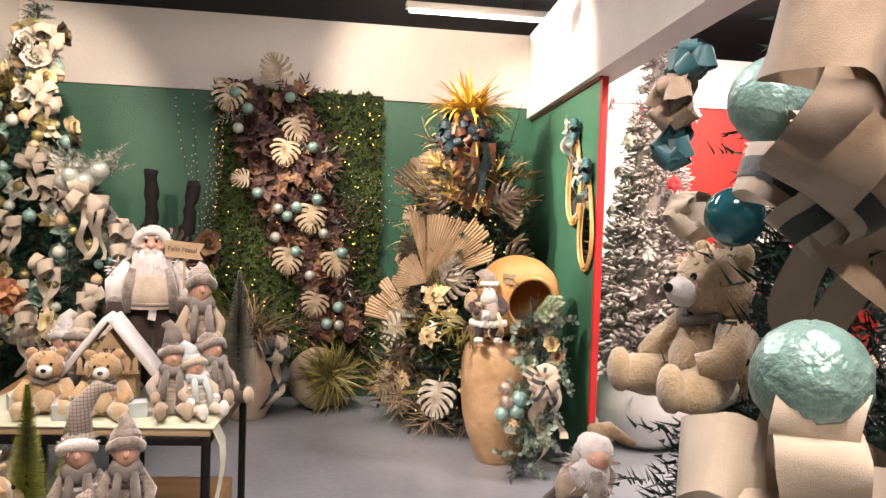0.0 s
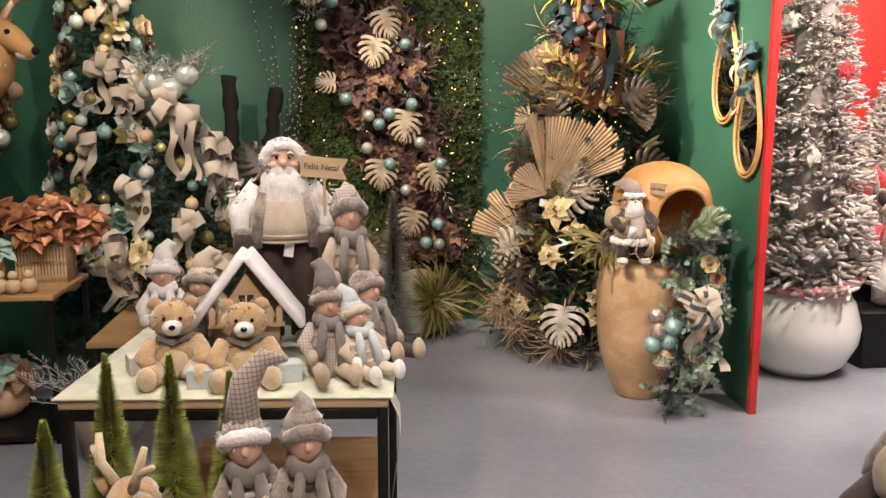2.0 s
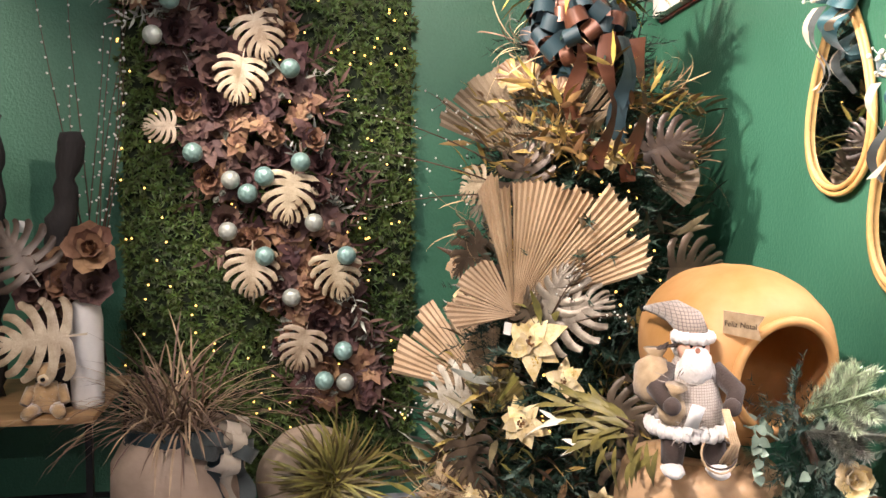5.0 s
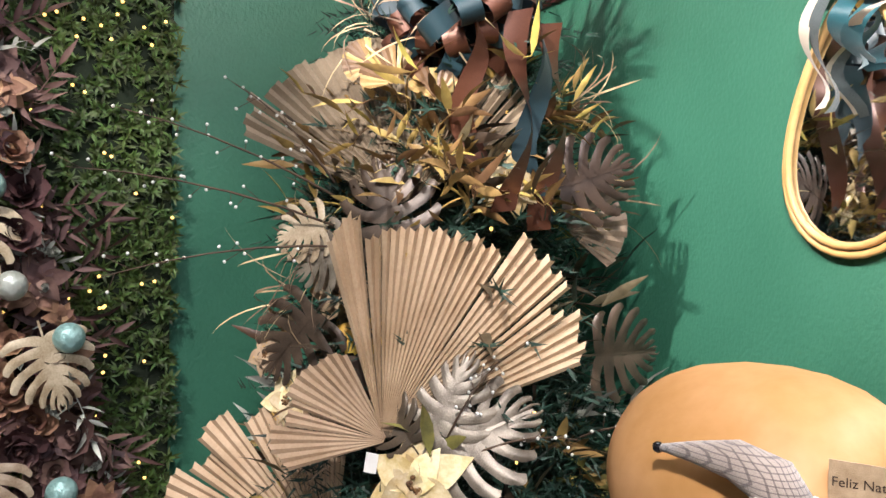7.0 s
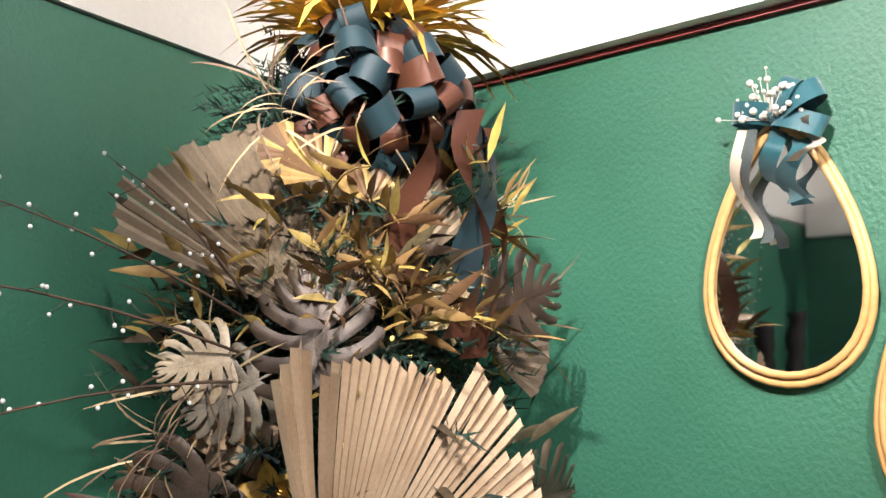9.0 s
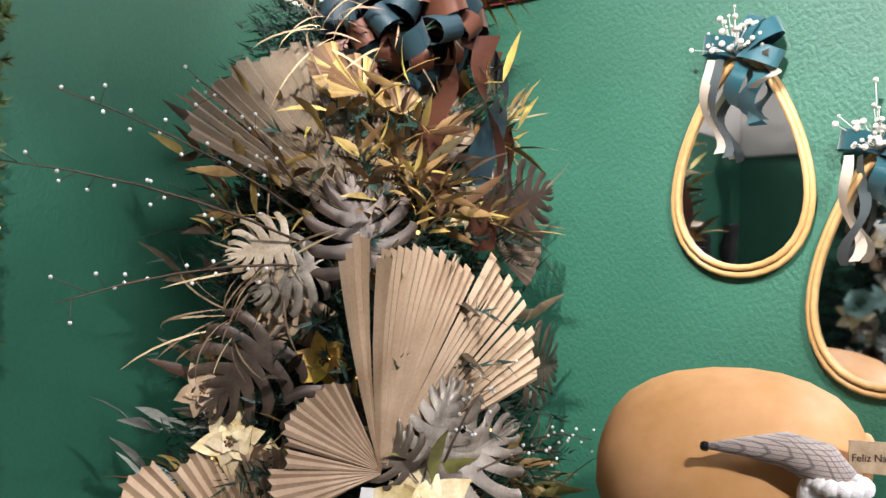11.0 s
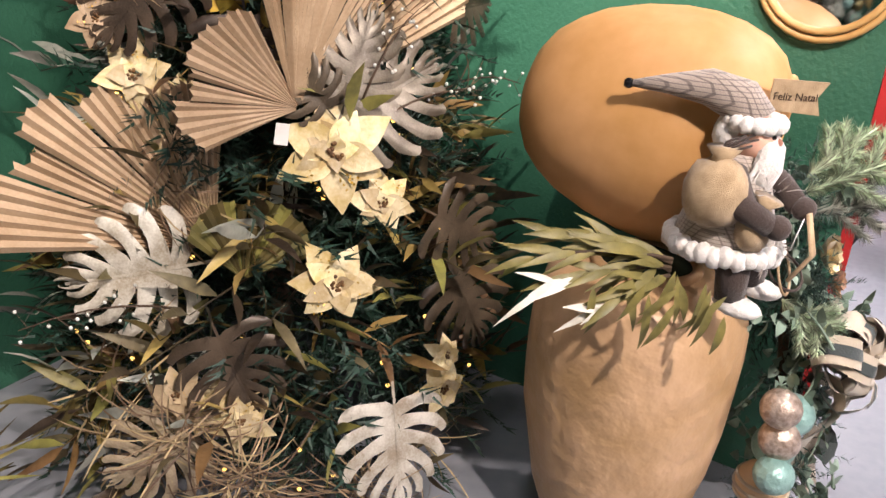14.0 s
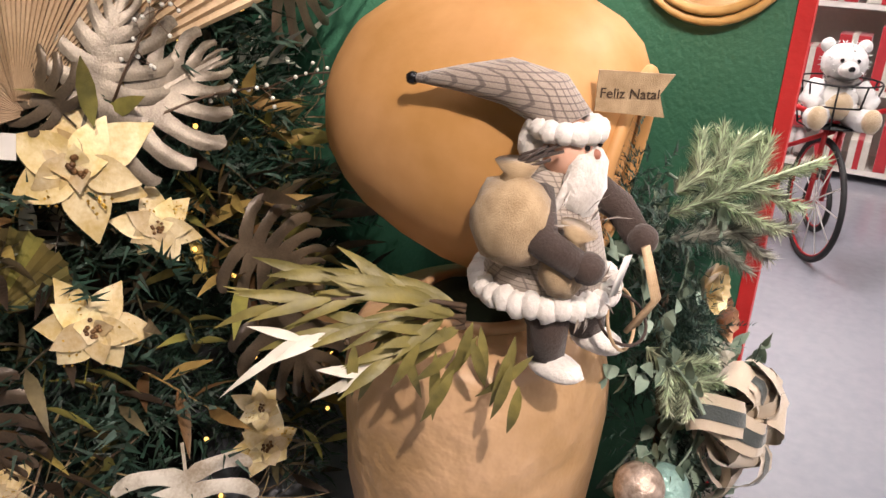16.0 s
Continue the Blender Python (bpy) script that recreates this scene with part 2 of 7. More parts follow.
mat("red_cloth", (0.50, 0.02, 0.025), (0.36, 0.012, 0.018), 12, 0.8, sheen=0.5, bump=0.5, fine=200)
mat("pink_cloth", (0.55, 0.20, 0.20), (0.40, 0.11, 0.12), 16, 0.8, sheen=0.5, bump=0.5, fine=90)
mat("roof_white", (0.78, 0.76, 0.76), (0.70, 0.68, 0.68), 12, 0.7, bump=0.4)
mat("tag_paper", (0.80, 0.78, 0.74), (0.74, 0.72, 0.68), 10, 0.6, bump=0)
mat("ink", (0.06, 0.035, 0.02), rough=0.8, bump=0)
mat("bamboo", (0.66, 0.42, 0.17), (0.54, 0.32, 0.11), 8, 0.4, bump=0.15, stretch=(1, 1, 1))
mat("wicker", (0.42, 0.26, 0.12), (0.26, 0.15, 0.07), 30, 0.75, bump=0.9, fine=90)
mat("silver_twig", (0.60, 0.60, 0.56), (0.40, 0.40, 0.37), 30, 0.35, 0.5, bump=0.4)
mat("deer_coat", (0.50, 0.29, 0.11), (0.38, 0.21, 0.08), 14, 0.7, bump=0.5, fine=120)
mat("snow_white", (0.80, 0.78, 0.75), (0.68, 0.66, 0.63), 12, 0.8, bump=0.4)
mat("bike_red", (0.55, 0.02, 0.025), (0.48, 0.02, 0.02), 12, 0.35, 0.2, bump=0.05)
mat("tyre", (0.02, 0.02, 0.02), rough=0.7)
mirror = material("mirror", (0.8, 0.82, 0.82), (0.8, 0.82, 0.82), rough=0.03, metal=1.0, bump=0)
M["mirror"] = mirror


def plaid(name, a, b, scale):
    """Woven checks: two sets of soft lines at right angles."""
    m = material(name, a, tuple(c * 0.85 for c in a), 14, 0.9, sheen=0.4, bump=0.6, fine=240)
    n, l = m.node_tree.nodes, m.node_tree.links
    tc = n.new("ShaderNodeTexCoord")
    last = n["Principled BSDF"].inputs["Base Color"].links[0].from_socket
    for axis in ("X", "Z"):
        w = n.new("ShaderNodeTexWave")
        w.bands_direction = axis
        w.inputs["Scale"].default_value, w.inputs["Distortion"].default_value = scale, 0.6
        l.new(tc.outputs["Object"], w.inputs["Vector"])
        mr = n.new("ShaderNodeMapRange")
        mr.inputs[1].default_value, mr.inputs[2].default_value, mr.inputs[4].default_value = 0.84, 0.95, 0.7
        l.new(w.outputs["Fac"], mr.inputs[0])
        mx = n.new("ShaderNodeMix")
        mx.data_type = "RGBA"
        mx.inputs[7].default_value = (*b, 1)
        l.new(mr.outputs[0], mx.inputs[0])
        l.new(last, mx.inputs[6])
        last = mx.outputs[2]
    l.new(last, n["Principled BSDF"].inputs["Base Color"])
    M[name] = m
    return m


plaid("plaid", (0.40, 0.33, 0.28), (0.09, 0.07, 0.07), 34)
plaid("plaid_small", (0.50, 0.43, 0.37), (0.16, 0.13, 0.12), 42)

# ---- geometry ----
TAU = 2 * math.pi
rng = random.Random(7)


class Geo:
    """Collects vertices, faces and material slots for one mesh."""

    def __init__(self):
        self.v, self.f, self.m, self.n = [], [], [], 0

    def put(self, shape, m=None, slot=0):
        v, f = shape
        v = np.asarray(v, float)
        if m is not None:
            a = np.array(m)
            v = v @ a[:3, :3].T + a[:3, 3]
        self.v.append(v)
        k = self.n
        self.f.extend(tuple(i + k for i in q) for q in f)
        self.m.extend([slot] * len(f))
        self.n += len(v)
        return self

    def mesh(self, name, mats, smooth=True):
        me = bpy.data.meshes.new(name)
        me.from_pydata(np.concatenate(self.v).tolist() if self.v else [], [], self.f)
        for one in mats:
            me.materials.append(M[one])
        me.polygons.foreach_set("material_index", self.m)
        if smooth:
            me.polygons.foreach_set("use_smooth", [True] * len(self.f))
        me.update()
        return me


def thing(name, label, category, at=(0, 0, 0), turn=0, group=""):
    ob = new(name)
    ob.empty_display_size = 0.05
    ob.matrix_basis = pose(*at, 0, 0, turn)
    return tagged(ob, label, category, group)


def part(name, geo, mats, parent, label="", smooth=True, m=None):
    me = geo if isinstance(geo, bpy.types.Mesh) else geo.mesh(name, mats if isinstance(mats, (list, tuple)) else [mats], smooth)
    ob = new(name, me)
    ob.parent = parent
    if m is not None:
        ob.matrix_basis = m
    if label:
        ob["label"] = label
    return ob


def solo(name, geo, mats, label, category, at=(0, 0, 0), turn=0, group="", kind="", smooth=True, tilt=(0, 0), scale=1.0):
    me = geo if isinstance(geo, bpy.types.Mesh) else geo.mesh(name, mats if isinstance(mats, (list, tuple)) else [mats], smooth)
    ob = new(name, me)
    ob.matrix_basis = pose(*at, tilt[0], tilt[1], turn) @ Matrix.Scale(scale, 4)
    return tagged(ob, label, category, group, kind)


def box(x0, x1, y0, y1, z0, z1, bevel=0.0):
    if not bevel:
        v = [(x, y, z) for z in (z0, z1) for y in (y0, y1) for x in (x0, x1)]
        return v, [(0, 2, 3, 1), (4, 5, 7, 6), (0, 1, 5, 4), (1, 3, 7, 5), (3, 2, 6, 7), (2, 0, 4, 6)]
    bm = bmesh.new()
    bmesh.ops.create_cube(bm, size=1)
    for q in bm.verts:
        q.co = Vector(((x0 + x1) / 2 + q.co.x * (x1 - x0), (y0 + y1) / 2 + q.co.y * (y1 - y0), (z0 + z1) / 2 + q.co.z * (z1 - z0)))
    bmesh.ops.bevel(bm, geom=bm.edges[:], offset=bevel, segments=2, affect="EDGES", profile=0.5)
    out = [tuple(q.co) for q in bm.verts], [tuple(w.index for w in q.verts) for q in bm.faces]
    bm.free()
    return out


def lathe(profile, n=24, wobble=0.0, seed=0):
    """Turns (radius, height) pairs round z."""
    v, f = [], []
    for j, (r, z) in enumerate(profile):
        for i in range(n):
            a = TAU * i / n
            k = 1 + wobble * noise.noise((2 * math.cos(a) + seed, 2 * math.sin(a), z * 6))
            v.append((r * k * math.cos(a), r * k * math.sin(a), z))
    for j in range(len(profile) - 1):
        for i in range(n):
            a, b = j * n + i, j * n + (i + 1) % n
            f.append((a, b, b + n, a + n))
    return v, f


def ball(r=1.0, n=14, k=9, squash=(1, 1, 1), rough=0.0, seed=0, freq=3.0):
    v, f = [(0, 0, -1)], []
    for j in range(1, k):
        a = -math.pi / 2 + math.pi * j / k
        v += [(math.cos(a) * math.cos(TAU * i / n), math.cos(a) * math.sin(TAU * i / n), math.sin(a)) for i in range(n)]
    v.append((0, 0, 1))
    for i in range(n):
        f.append((0, 1 + (i + 1) % n, 1 + i))
        f.append((len(v) - 1, 1 + (k - 2) * n + i, 1 + (k - 2) * n + (i + 1) % n))
    for j in range(k - 2):
        for i in range(n):
            a, b = 1 + j * n + i, 1 + j * n + (i + 1) % n
            f.append((a, b, b + n, a + n))
    if rough:
        v = [tuple(np.array(p) * (1 + rough * noise.noise((p[0] * freq + seed, p[1] * freq, p[2] * freq)))) for p in v]
    return [(p[0] * r * squash[0], p[1] * r * squash[1], p[2] * r * squash[2]) for p in v], f


def tube(points, radii, n=6, cap=True):
    pts = [Vector(p) for p in points]
    if not isinstance(radii, (list, tuple)):
        radii = [radii] * len(pts)
    v, f = [], []
    side = None
    for i, p in enumerate(pts):
        d = (pts[min(i + 1, len(pts) - 1)] - pts[max(i - 1, 0)]).normalized()
        if side is None:
            side = d.cross(Vector((0, 0, 1)) if abs(d.z) < 0.9 else Vector((1, 0, 0))).normalized()
        else:
            side = (side - d * side.dot(d)).normalized()
        up = d.cross(side)
        for k in range(n):
            a = TAU * k / n
            v.append(tuple(p + (side * math.cos(a) + up * math.sin(a)) * radii[i]))
    for i in range(len(pts) - 1):
        for k in range(n):
            a, b = i * n + k, i * n + (k + 1) % n
            f.append((a, b, b + n, a + n))
    if cap:
        f.append(tuple(range(n))[::-1])
        f.append(tuple(range((len(pts) - 1) * n, len(pts) * n)))
    return v, f


def ring(radius, thick, n=32, k=8, squash=(1, 1)):
    pts = [(radius * squash[0] * math.cos(TAU * i / n), radius * squash[1] * math.sin(TAU * i / n), 0) for i in range(n)]
    v, f = [], []
    for i, p in enumerate(pts):
        d = Vector(p).normalized()
        for j in range(k):
            a = TAU * j / k
            v.append((p[0] + d.x * thick * math.cos(a), p[1] + d.y * thick * math.cos(a), thick * math.sin(a)))
    for i in range(n):
        for j in range(k):
            a, b = i * k + j, i * k + (j + 1) % k
            c, d = ((i + 1) % n) * k + j, ((i + 1) % n) * k + (j + 1) % k
            f.append((a, c, d, b))
    return v, f


def leaf(length=1.0, width=0.2, bend=0.3, fold=0.25, n=5, twist=0.0, tip=1.0):
    """A leaf that grows along +y, bends down towards its tip and folds along its midrib."""
    v, f = [], []
    for i in range(n + 1):
        s = i / n
        w = width / 2 * (math.sin(math.pi * min(1, s ** 0.75 * tip)) if 0 < i < n else 0.04)
        y = length * (math.sin(bend * s) / bend if bend else s)
        z = -length * (1 - math.cos(bend * s)) / bend if bend else 0
        c, d = math.cos(twist * s), math.sin(twist * s)
        v += [(-w * c, y, z + w * fold - w * d), (0, y, z), (w * c, y, z + w * fold + w * d)]
    for i in range(n):
        a = i * 3
        f += [(a, a + 1, a + 4, a + 3), (a + 1, a + 2, a + 5, a + 4)]
    return v, f


def strip(points, width, across, n_side=None):
    """A ribbon through points, with its width along across (a vector or one per point)."""
    v, f = [], []
    for i, p in enumerate(points):
        w = Vector(across[i] if isinstance(across, list) else across).normalized() * width / 2
        v += [tuple(Vector(p) - w), tuple(p), tuple(Vector(p) + w)]
    for i in range(len(points) - 1):
        a = i * 3
        f += [(a, a + 1, a + 4, a + 3), (a + 1, a + 2, a + 5, a + 4)]
    return v, f


def monstera(length=1.0, seed=0):
    """A monstera leaf along +y: a heart-shaped blade whose fingers part along narrow slits between the side veins."""
    r = random.Random(seed)
    g = Geo()
    fingers, rows, cols = 7, 5, 11
    curl, droop = r.uniform(-0.05, 0.07), r.uniform(0.08, 0.2)
    g.put(strip([(0, length * s, length * (0.012 - droop * s * s * 0.5)) for s in np.linspace(-0.16, 0.96, 8)], 0.026 * length, (1, 0, 0)))
    for side in (-1, 1):
        for k in range(fingers):
            v, f = [], []
            reach, slit = r.uniform(0.93, 1.04), r.uniform(0.16, 0.30)
            wave = r.uniform(-0.03, 0.03)
            for e in range(rows):
                for j in range(cols):
                    u = j / (cols - 1)
                    edge = 2 * e / (rows - 1) - 1
                    pinch = 0.0 if u < slit else 0.40 * min(1.0, (u - slit) / 0.3) ** 0.6 + 0.25 * max(0.0, u - 0.85)
                    c = (k + 0.5 + 0.5 * edge * (1 - pinch)) / fingers
                    way = radians(128 - 100 * c ** 0.9 - 26 * u)
                    long = length * (0.44 + 0.17 * math.sin(math.pi * min(1, c * 1.25) ** 0.8) - 0.28 * c ** 2.2) * reach
                    long *= 1 - 0.09 * edge * edge * (u > 0.8) * (u - 0.8) / 0.2
                    x = side * (0.004 + u * long * math.sin(way))
                    y = length * (0.06 + 0.84 * c) + u * long * math.cos(way)
                    z = length * (-droop * (y / length) ** 2 * 0.5 - 0.10 * u * u + 0.05 * u + curl * u * math.sin(3 * y / length) + wave * u * u + 0.018 * (1 - edge * edge) * u)
                    v.append((x, y, z))
            for e in range(rows - 1):
                for j in range(cols - 1):
                    b = e * cols + j
                    q = (b, b + cols, b + cols + 1, b + 1)
                    f.append(q if side < 0 else q[::-1])
            g.put((v, f))
    return np.concatenate(g.v), g.f


def palm_fan(radius=1.0, spread=75.0, pleats=18, depth=0.035, seed=0, trim=0.06, lean=0.0):
    """A dried pleated palm leaf along +y: broad pleats, torn sectors that lie a little apart, a cut and frayed rim. lean: how much longer it is on its +x side."""
    r = random.Random(seed)
    v, f = [], []
    steps = (0.04, 0.2, 0.4, 0.6, 0.8, 0.93, 1.0)
    n = len(steps)
    shift, fold, low = 0.0, 0.0, 0.0
    tears = set(r.sample(range(2, pleats - 1), max(1, pleats // 5)))
    for p in range(pleats):
        if p in tears:
            shift, fold, low = r.uniform(-0.22, 0.14), r.uniform(-0.05, 0.05), r.uniform(-trim, trim * 0.3)
        ln = 1 + low + r.uniform(-0.03, 0.02)
        wide = 1.0 if p + 1 not in tears else 0.82
        ridge = r.uniform(0.6, 1.3)
        for e, (c, up) in enumerate(((p, -1), (p + 0.5 * wide, 1), (p + wide, -1))):
            for s in steps:
                a = radians(-spread + 2 * spread * (c + shift * s * 0.5) / pleats)
                t = 2 * c / pleats - 1
                q = radius * s * (ln - (0.02 if e == 1 else 0)) * (1.04 - 0.16 * abs(t) ** 3 + lean * t)
                z = up * ridge * depth * radius * math.sqrt(s) * (0.5 + 0.25 * s) + radius * (0.05 * s * s * math.sin(5.0 * c / pleats + seed) + fold * s * s + 0.07 * s * s)
                v.append((q * math.sin(a), q * math.cos(a), z))
        b = p * 3 * n
        for e in range(2):
            for j in range(n - 1):
                k = b + e * n + j
                f.append((k, k + n, k + n + 1, k + 1))
    return v, f


def poinsettia(radius=1.0, seed=0, petals=6):
    """A flat silk poinsettia: broad pointed bracts in two layers and a few small ones round the middle."""
    r = random.Random(seed)
    g = Geo()
    for ringn, (count, size, lift) in enumerate(((petals, 1.0, 3), (petals - 1, 0.74, 14), (4, 0.36, 34))):
        for i in range(count):
            a = 360 * (i + 0.5 * ringn) / count + r.uniform(-10, 10)
            g.put(leaf(radius * size * r.uniform(0.88, 1.1), radius * 0.62 * size ** 0.7, r.uniform(0.15, 0.75), 0.22, 8, r.uniform(-0.35, 0.35)), pose(0, 0, 0.03 * radius * ringn, 0, 0, a) @ pose(0, 0, 0, lift + r.uniform(-7, 7), r.uniform(-8, 8)))
    v = np.concatenate(g.v)
    k = 9.0 / radius
    v[:, 2] += radius * 0.022 * np.sin(k * v[:, 0] + seed) * np.cos(0.8 * k * v[:, 1] - seed)
    return v, g.f


def glitter(radius, seed=0, count=26):
    """Specks of gold leaf that lie in patches on the petals."""
    r = random.Random(seed)
    g = Geo()
    for c in range(3):
        a, d = r.uniform(0, TAU), radius * r.uniform(0.3, 0.75)
        for i in range(count // 3):
            x, y = d * math.cos(a) + r.gauss(0, 0.1) * radius, d * math.sin(a) + r.gauss(0, 0.1) * radius
            w = radius * r.uniform(0.012, 0.035)
            g.put(([(-w, 0, 0), (0, -w, 0.2 * w), (w, 0, 0), (0, w, -0.2 * w)], [(0, 1, 2, 3)]), pose(x, y, radius * r.uniform(0.10, 0.2), r.uniform(-30, 30), r.uniform(-30, 30)))
    return np.concatenate(g.v), g.f


def flower_centre(radius, seed=0):
    r = random.Random(seed)
    g = Geo()
    for i in range(12):
        a, d = r.uniform(0, TAU), radius * 0.17 * math.sqrt(r.random())
        g.put(ball(radius * 0.05, 6, 4), Matrix.Translation((d * math.cos(a), d * math.sin(a), radius * 0.16)))
    return np.concatenate(g.v), g.f


def peony(radius=1.0, seed=0):
    r = random.Random(seed)
    g = Geo()
    for count, size, lift in ((7, 1.0, 5), (7, 0.85, 30), (6, 0.65, 55), (4, 0.45, 75)):
        for i in range(count):
            g.put(leaf(radius * size, radius * 0.75 * size, -0.9, 0.5, 4, tip=0.85), pose(0, 0, 0, 0, 0, 360 * i / count + r.uniform(-15, 15)) @ pose(0, 0, 0, lift + r.uniform(-8, 8)))
    return np.concatenate(g.v), g.f


def fir_branch(length=0.3, needles=46, size=0.035, seed=0, droop=0.25, wide=0.0022):
    """A twig along +y with needles round it, and two side twigs."""
    r = random.Random(seed)
    v, f = [], []

    def twig(o, d, ln, count):
        side = d.cross(Vector((0, 0, 1))).normalized()
        up = side.cross(d)
        for i in range(count):
            s = (i + r.random()) / count
            p = o + d * ln * s - Vector((0, 0, droop * ln * s * s))
            a = r.uniform(0, TAU)
            out = (d * 0.75 + (side * math.cos(a) + up * math.sin(a) * 0.7)).normalized() * size * r.uniform(0.7, 1.1) * (1 - 0.35 * s)
            w = d.cross(out).normalized() * wide
            k = len(v)
            v.extend([tuple(p - w), tuple(p + w), tuple(p + out)])
            f.append((k, k + 1, k + 2))

    d = Vector((0, 1, 0))
    twig(Vector((0, 0, 0)), d, length, needles)
    for sgn in (-1, 1):
        for s in (0.3, 0.55):
            twig(d * length * s - Vector((0, 0, droop * length * s * s)), Vector((sgn * 0.75, 0.65, 0.05)).normalized(), length * 0.5 * (1.2 - s), needles // 3)
    return np.array(v), f


def spray(length, count, size, width, seed=0, bend=0.5, curve=0.5):
    """A stem along +y that carries lance-shaped leaves on both sides."""
    r = random.Random(seed)
    g = Geo()
    pts = [(0, length * math.sin(curve * s) / curve, length * -(1 - math.cos(curve * s)) / curve) for s in np.linspace(0, 1, 6)]
    g.put(tube(pts, [0.004 * (1 - 0.7 * i / 5) for i in range(6)], 4, False))
    for i in range(count):
        s = 0.15 + 0.85 * i / max(1, count - 1)
        p = (0, length * math.sin(curve * s) / curve, length * -(1 - math.cos(curve * s)) / curve)
        sgn = -1 if i % 2 else 1
        a = sgn * r.uniform(25, 60) if i < count - 1 else 0
        g.put(leaf(size * r.uniform(0.75, 1.15), width, bend * r.uniform(0.5, 1.5), 0.3, 4, r.uniform(-0.6, 0.6)), Matrix.Translation(p) @ pose(0, 0, 0, r.uniform(-10, 35), r.uniform(-40, 40), -a))
    return np.concatenate(g.v), g.f


def grass(count, length, seed=0, spread=1.0, width=0.008):
    r = random.Random(seed)
    g = Geo()
    for i in range(count):
        a = r.uniform(0, 360)
        g.put(leaf(length * r.uniform(0.6, 1.1), width, r.uniform(0.5, 2.2) * spread, 0.3, 6, tip=0.8), pose(0.04 * r.uniform(-1, 1), 0.04 * r.uniform(-1, 1), 0, 0, 0, a) @ pose(0, 0, 0, r.uniform(40, 88)))
    return np.concatenate(g.v), g.f


def facing(place, normal, up=(0, 0, 1), spin=0.0):
    """A pose at place whose z points along normal and whose y points up as far as it can, turned by spin."""
    z = Vector(normal).normalized()
    x = Vector(up).cross(z).normalized()
    y = z.cross(x)
    return Matrix.Translation(place) @ Matrix((x, y, z)).transposed().to_4x4() @ pose(0, 0, 0, 0, 0, spin)


def bow_loops(radius, count, seed, width=0.06, flat=0.6):
    """A many-looped bow round +z; each loop is a closed curl of ribbon."""
    r = random.Random(seed)
    shapes = []
    for i in range(count):
        g = Geo()
        a = 360 * i / count * 2.4 + r.uniform(-12, 12)
        lift = r.uniform(5, 75)
        ln, pts, acr = radius * r.uniform(0.8, 1.1), [], []
        for s in np.linspace(0, 1, 21):
            u = TAU * s
            pts.append((0.05 * ln * math.sin(2 * u + i), ln * 0.5 * (1 - math.cos(u)) * (1 + 0.03 * math.sin(5 * u + i)), ln * 0.36 * math.sin(u) * (1 - 0.35 * math.cos(u)) + 0.03 * ln * math.sin(3 * u + 2 * i)))
            acr.append((1, 0.12 * math.sin(3 * u + i), 0.22 * math.sin(2 * u + 1.7 * i)))
        g.put(strip(pts, width, acr), pose(0, 0, 0, 0, 0, a) @ pose(0, 0, 0, lift, r.uniform(-15, 15)))
        shapes.append((np.concatenate(g.v), g.f))
    return shapes


def pulled_bow(radius, count, seed, width):
    """A full pulled bow round +z: slim ribbon loops that stand out on all sides."""
    r = random.Random(seed)
    shapes = []
    for i in range(count):
        up = 1 - 1.6 * (i + 0.5) / count
        a = 2.39996 * i + r.uniform(-0.15, 0.15)
        side = math.sqrt(1 - up * up)
        out = Vector((side * math.cos(a), side * math.sin(a), up))
        turn = out.to_track_quat("Y", "Z").to_matrix().to_4x4() @ pose(0, 0, 0, 0, r.uniform(-40, 40))
        ln, half, pts, acr = radius * r.uniform(0.78, 1.06), r.uniform(0.030, 0.040), [], []
        for k in np.linspace(0, 1, 19):
            u = TAU * k
            grow = 0.5 * (1 - math.cos(u))
            pts.append((0.006 * math.sin(u + i), ln * grow, half * 1.45 * math.sin(u) * (0.12 + grow)))
            acr.append((1, 0.10 * math.sin(2 * u + i), 0.12 * math.sin(u + 1.7 * i)))
        g = Geo().put(strip(pts, width, acr), turn)
        shapes.append((np.concatenate(g.v), g.f))
    return shapes


def ribbon_tail(length, width=0.06, seed=0, waves=1.5, sway=0.05):
    r = random.Random(seed)
    ph = r.uniform(0, 6)
    pts = [(sway * math.sin(ph + waves * TAU * s) * s, 0.03 * math.cos(ph + waves * TAU * s), -length * s) for s in np.linspace(0, 1, 14)]
    acr = [(math.cos(0.9 * math.sin(ph + 5 * s)), math.sin(0.9 * math.sin(ph + 5 * s)), 0.1) for s in np.linspace(0, 1, 14)]
    return strip(pts, width, acr)


# ---- setting ----
def wall_line(a, b, z0, z1, out, thick):
    """An upright slab from a to b; its thickness goes along out."""
    a, b, o = Vector((*a, 0)), Vector((*b, 0)), Vector((*out, 0)).normalized() * thick
    c = [a, b, b + o, a + o]
    v = [(p.x, p.y, z) for z in (z0, z1) for p in c]
    return v, [(0, 1, 2, 3)[::-1], (4, 5, 6, 7), (0, 1, 5, 4), (1, 2, 6, 5), (2, 3, 7, 6), (3, 0, 4, 7)]


def setting(name, shapes, m, label, category="wall"):
    g = Geo()
    for s in shapes:
        g.put(s)
    return solo(name, g, m, label, category, kind="structure", smooth=False)


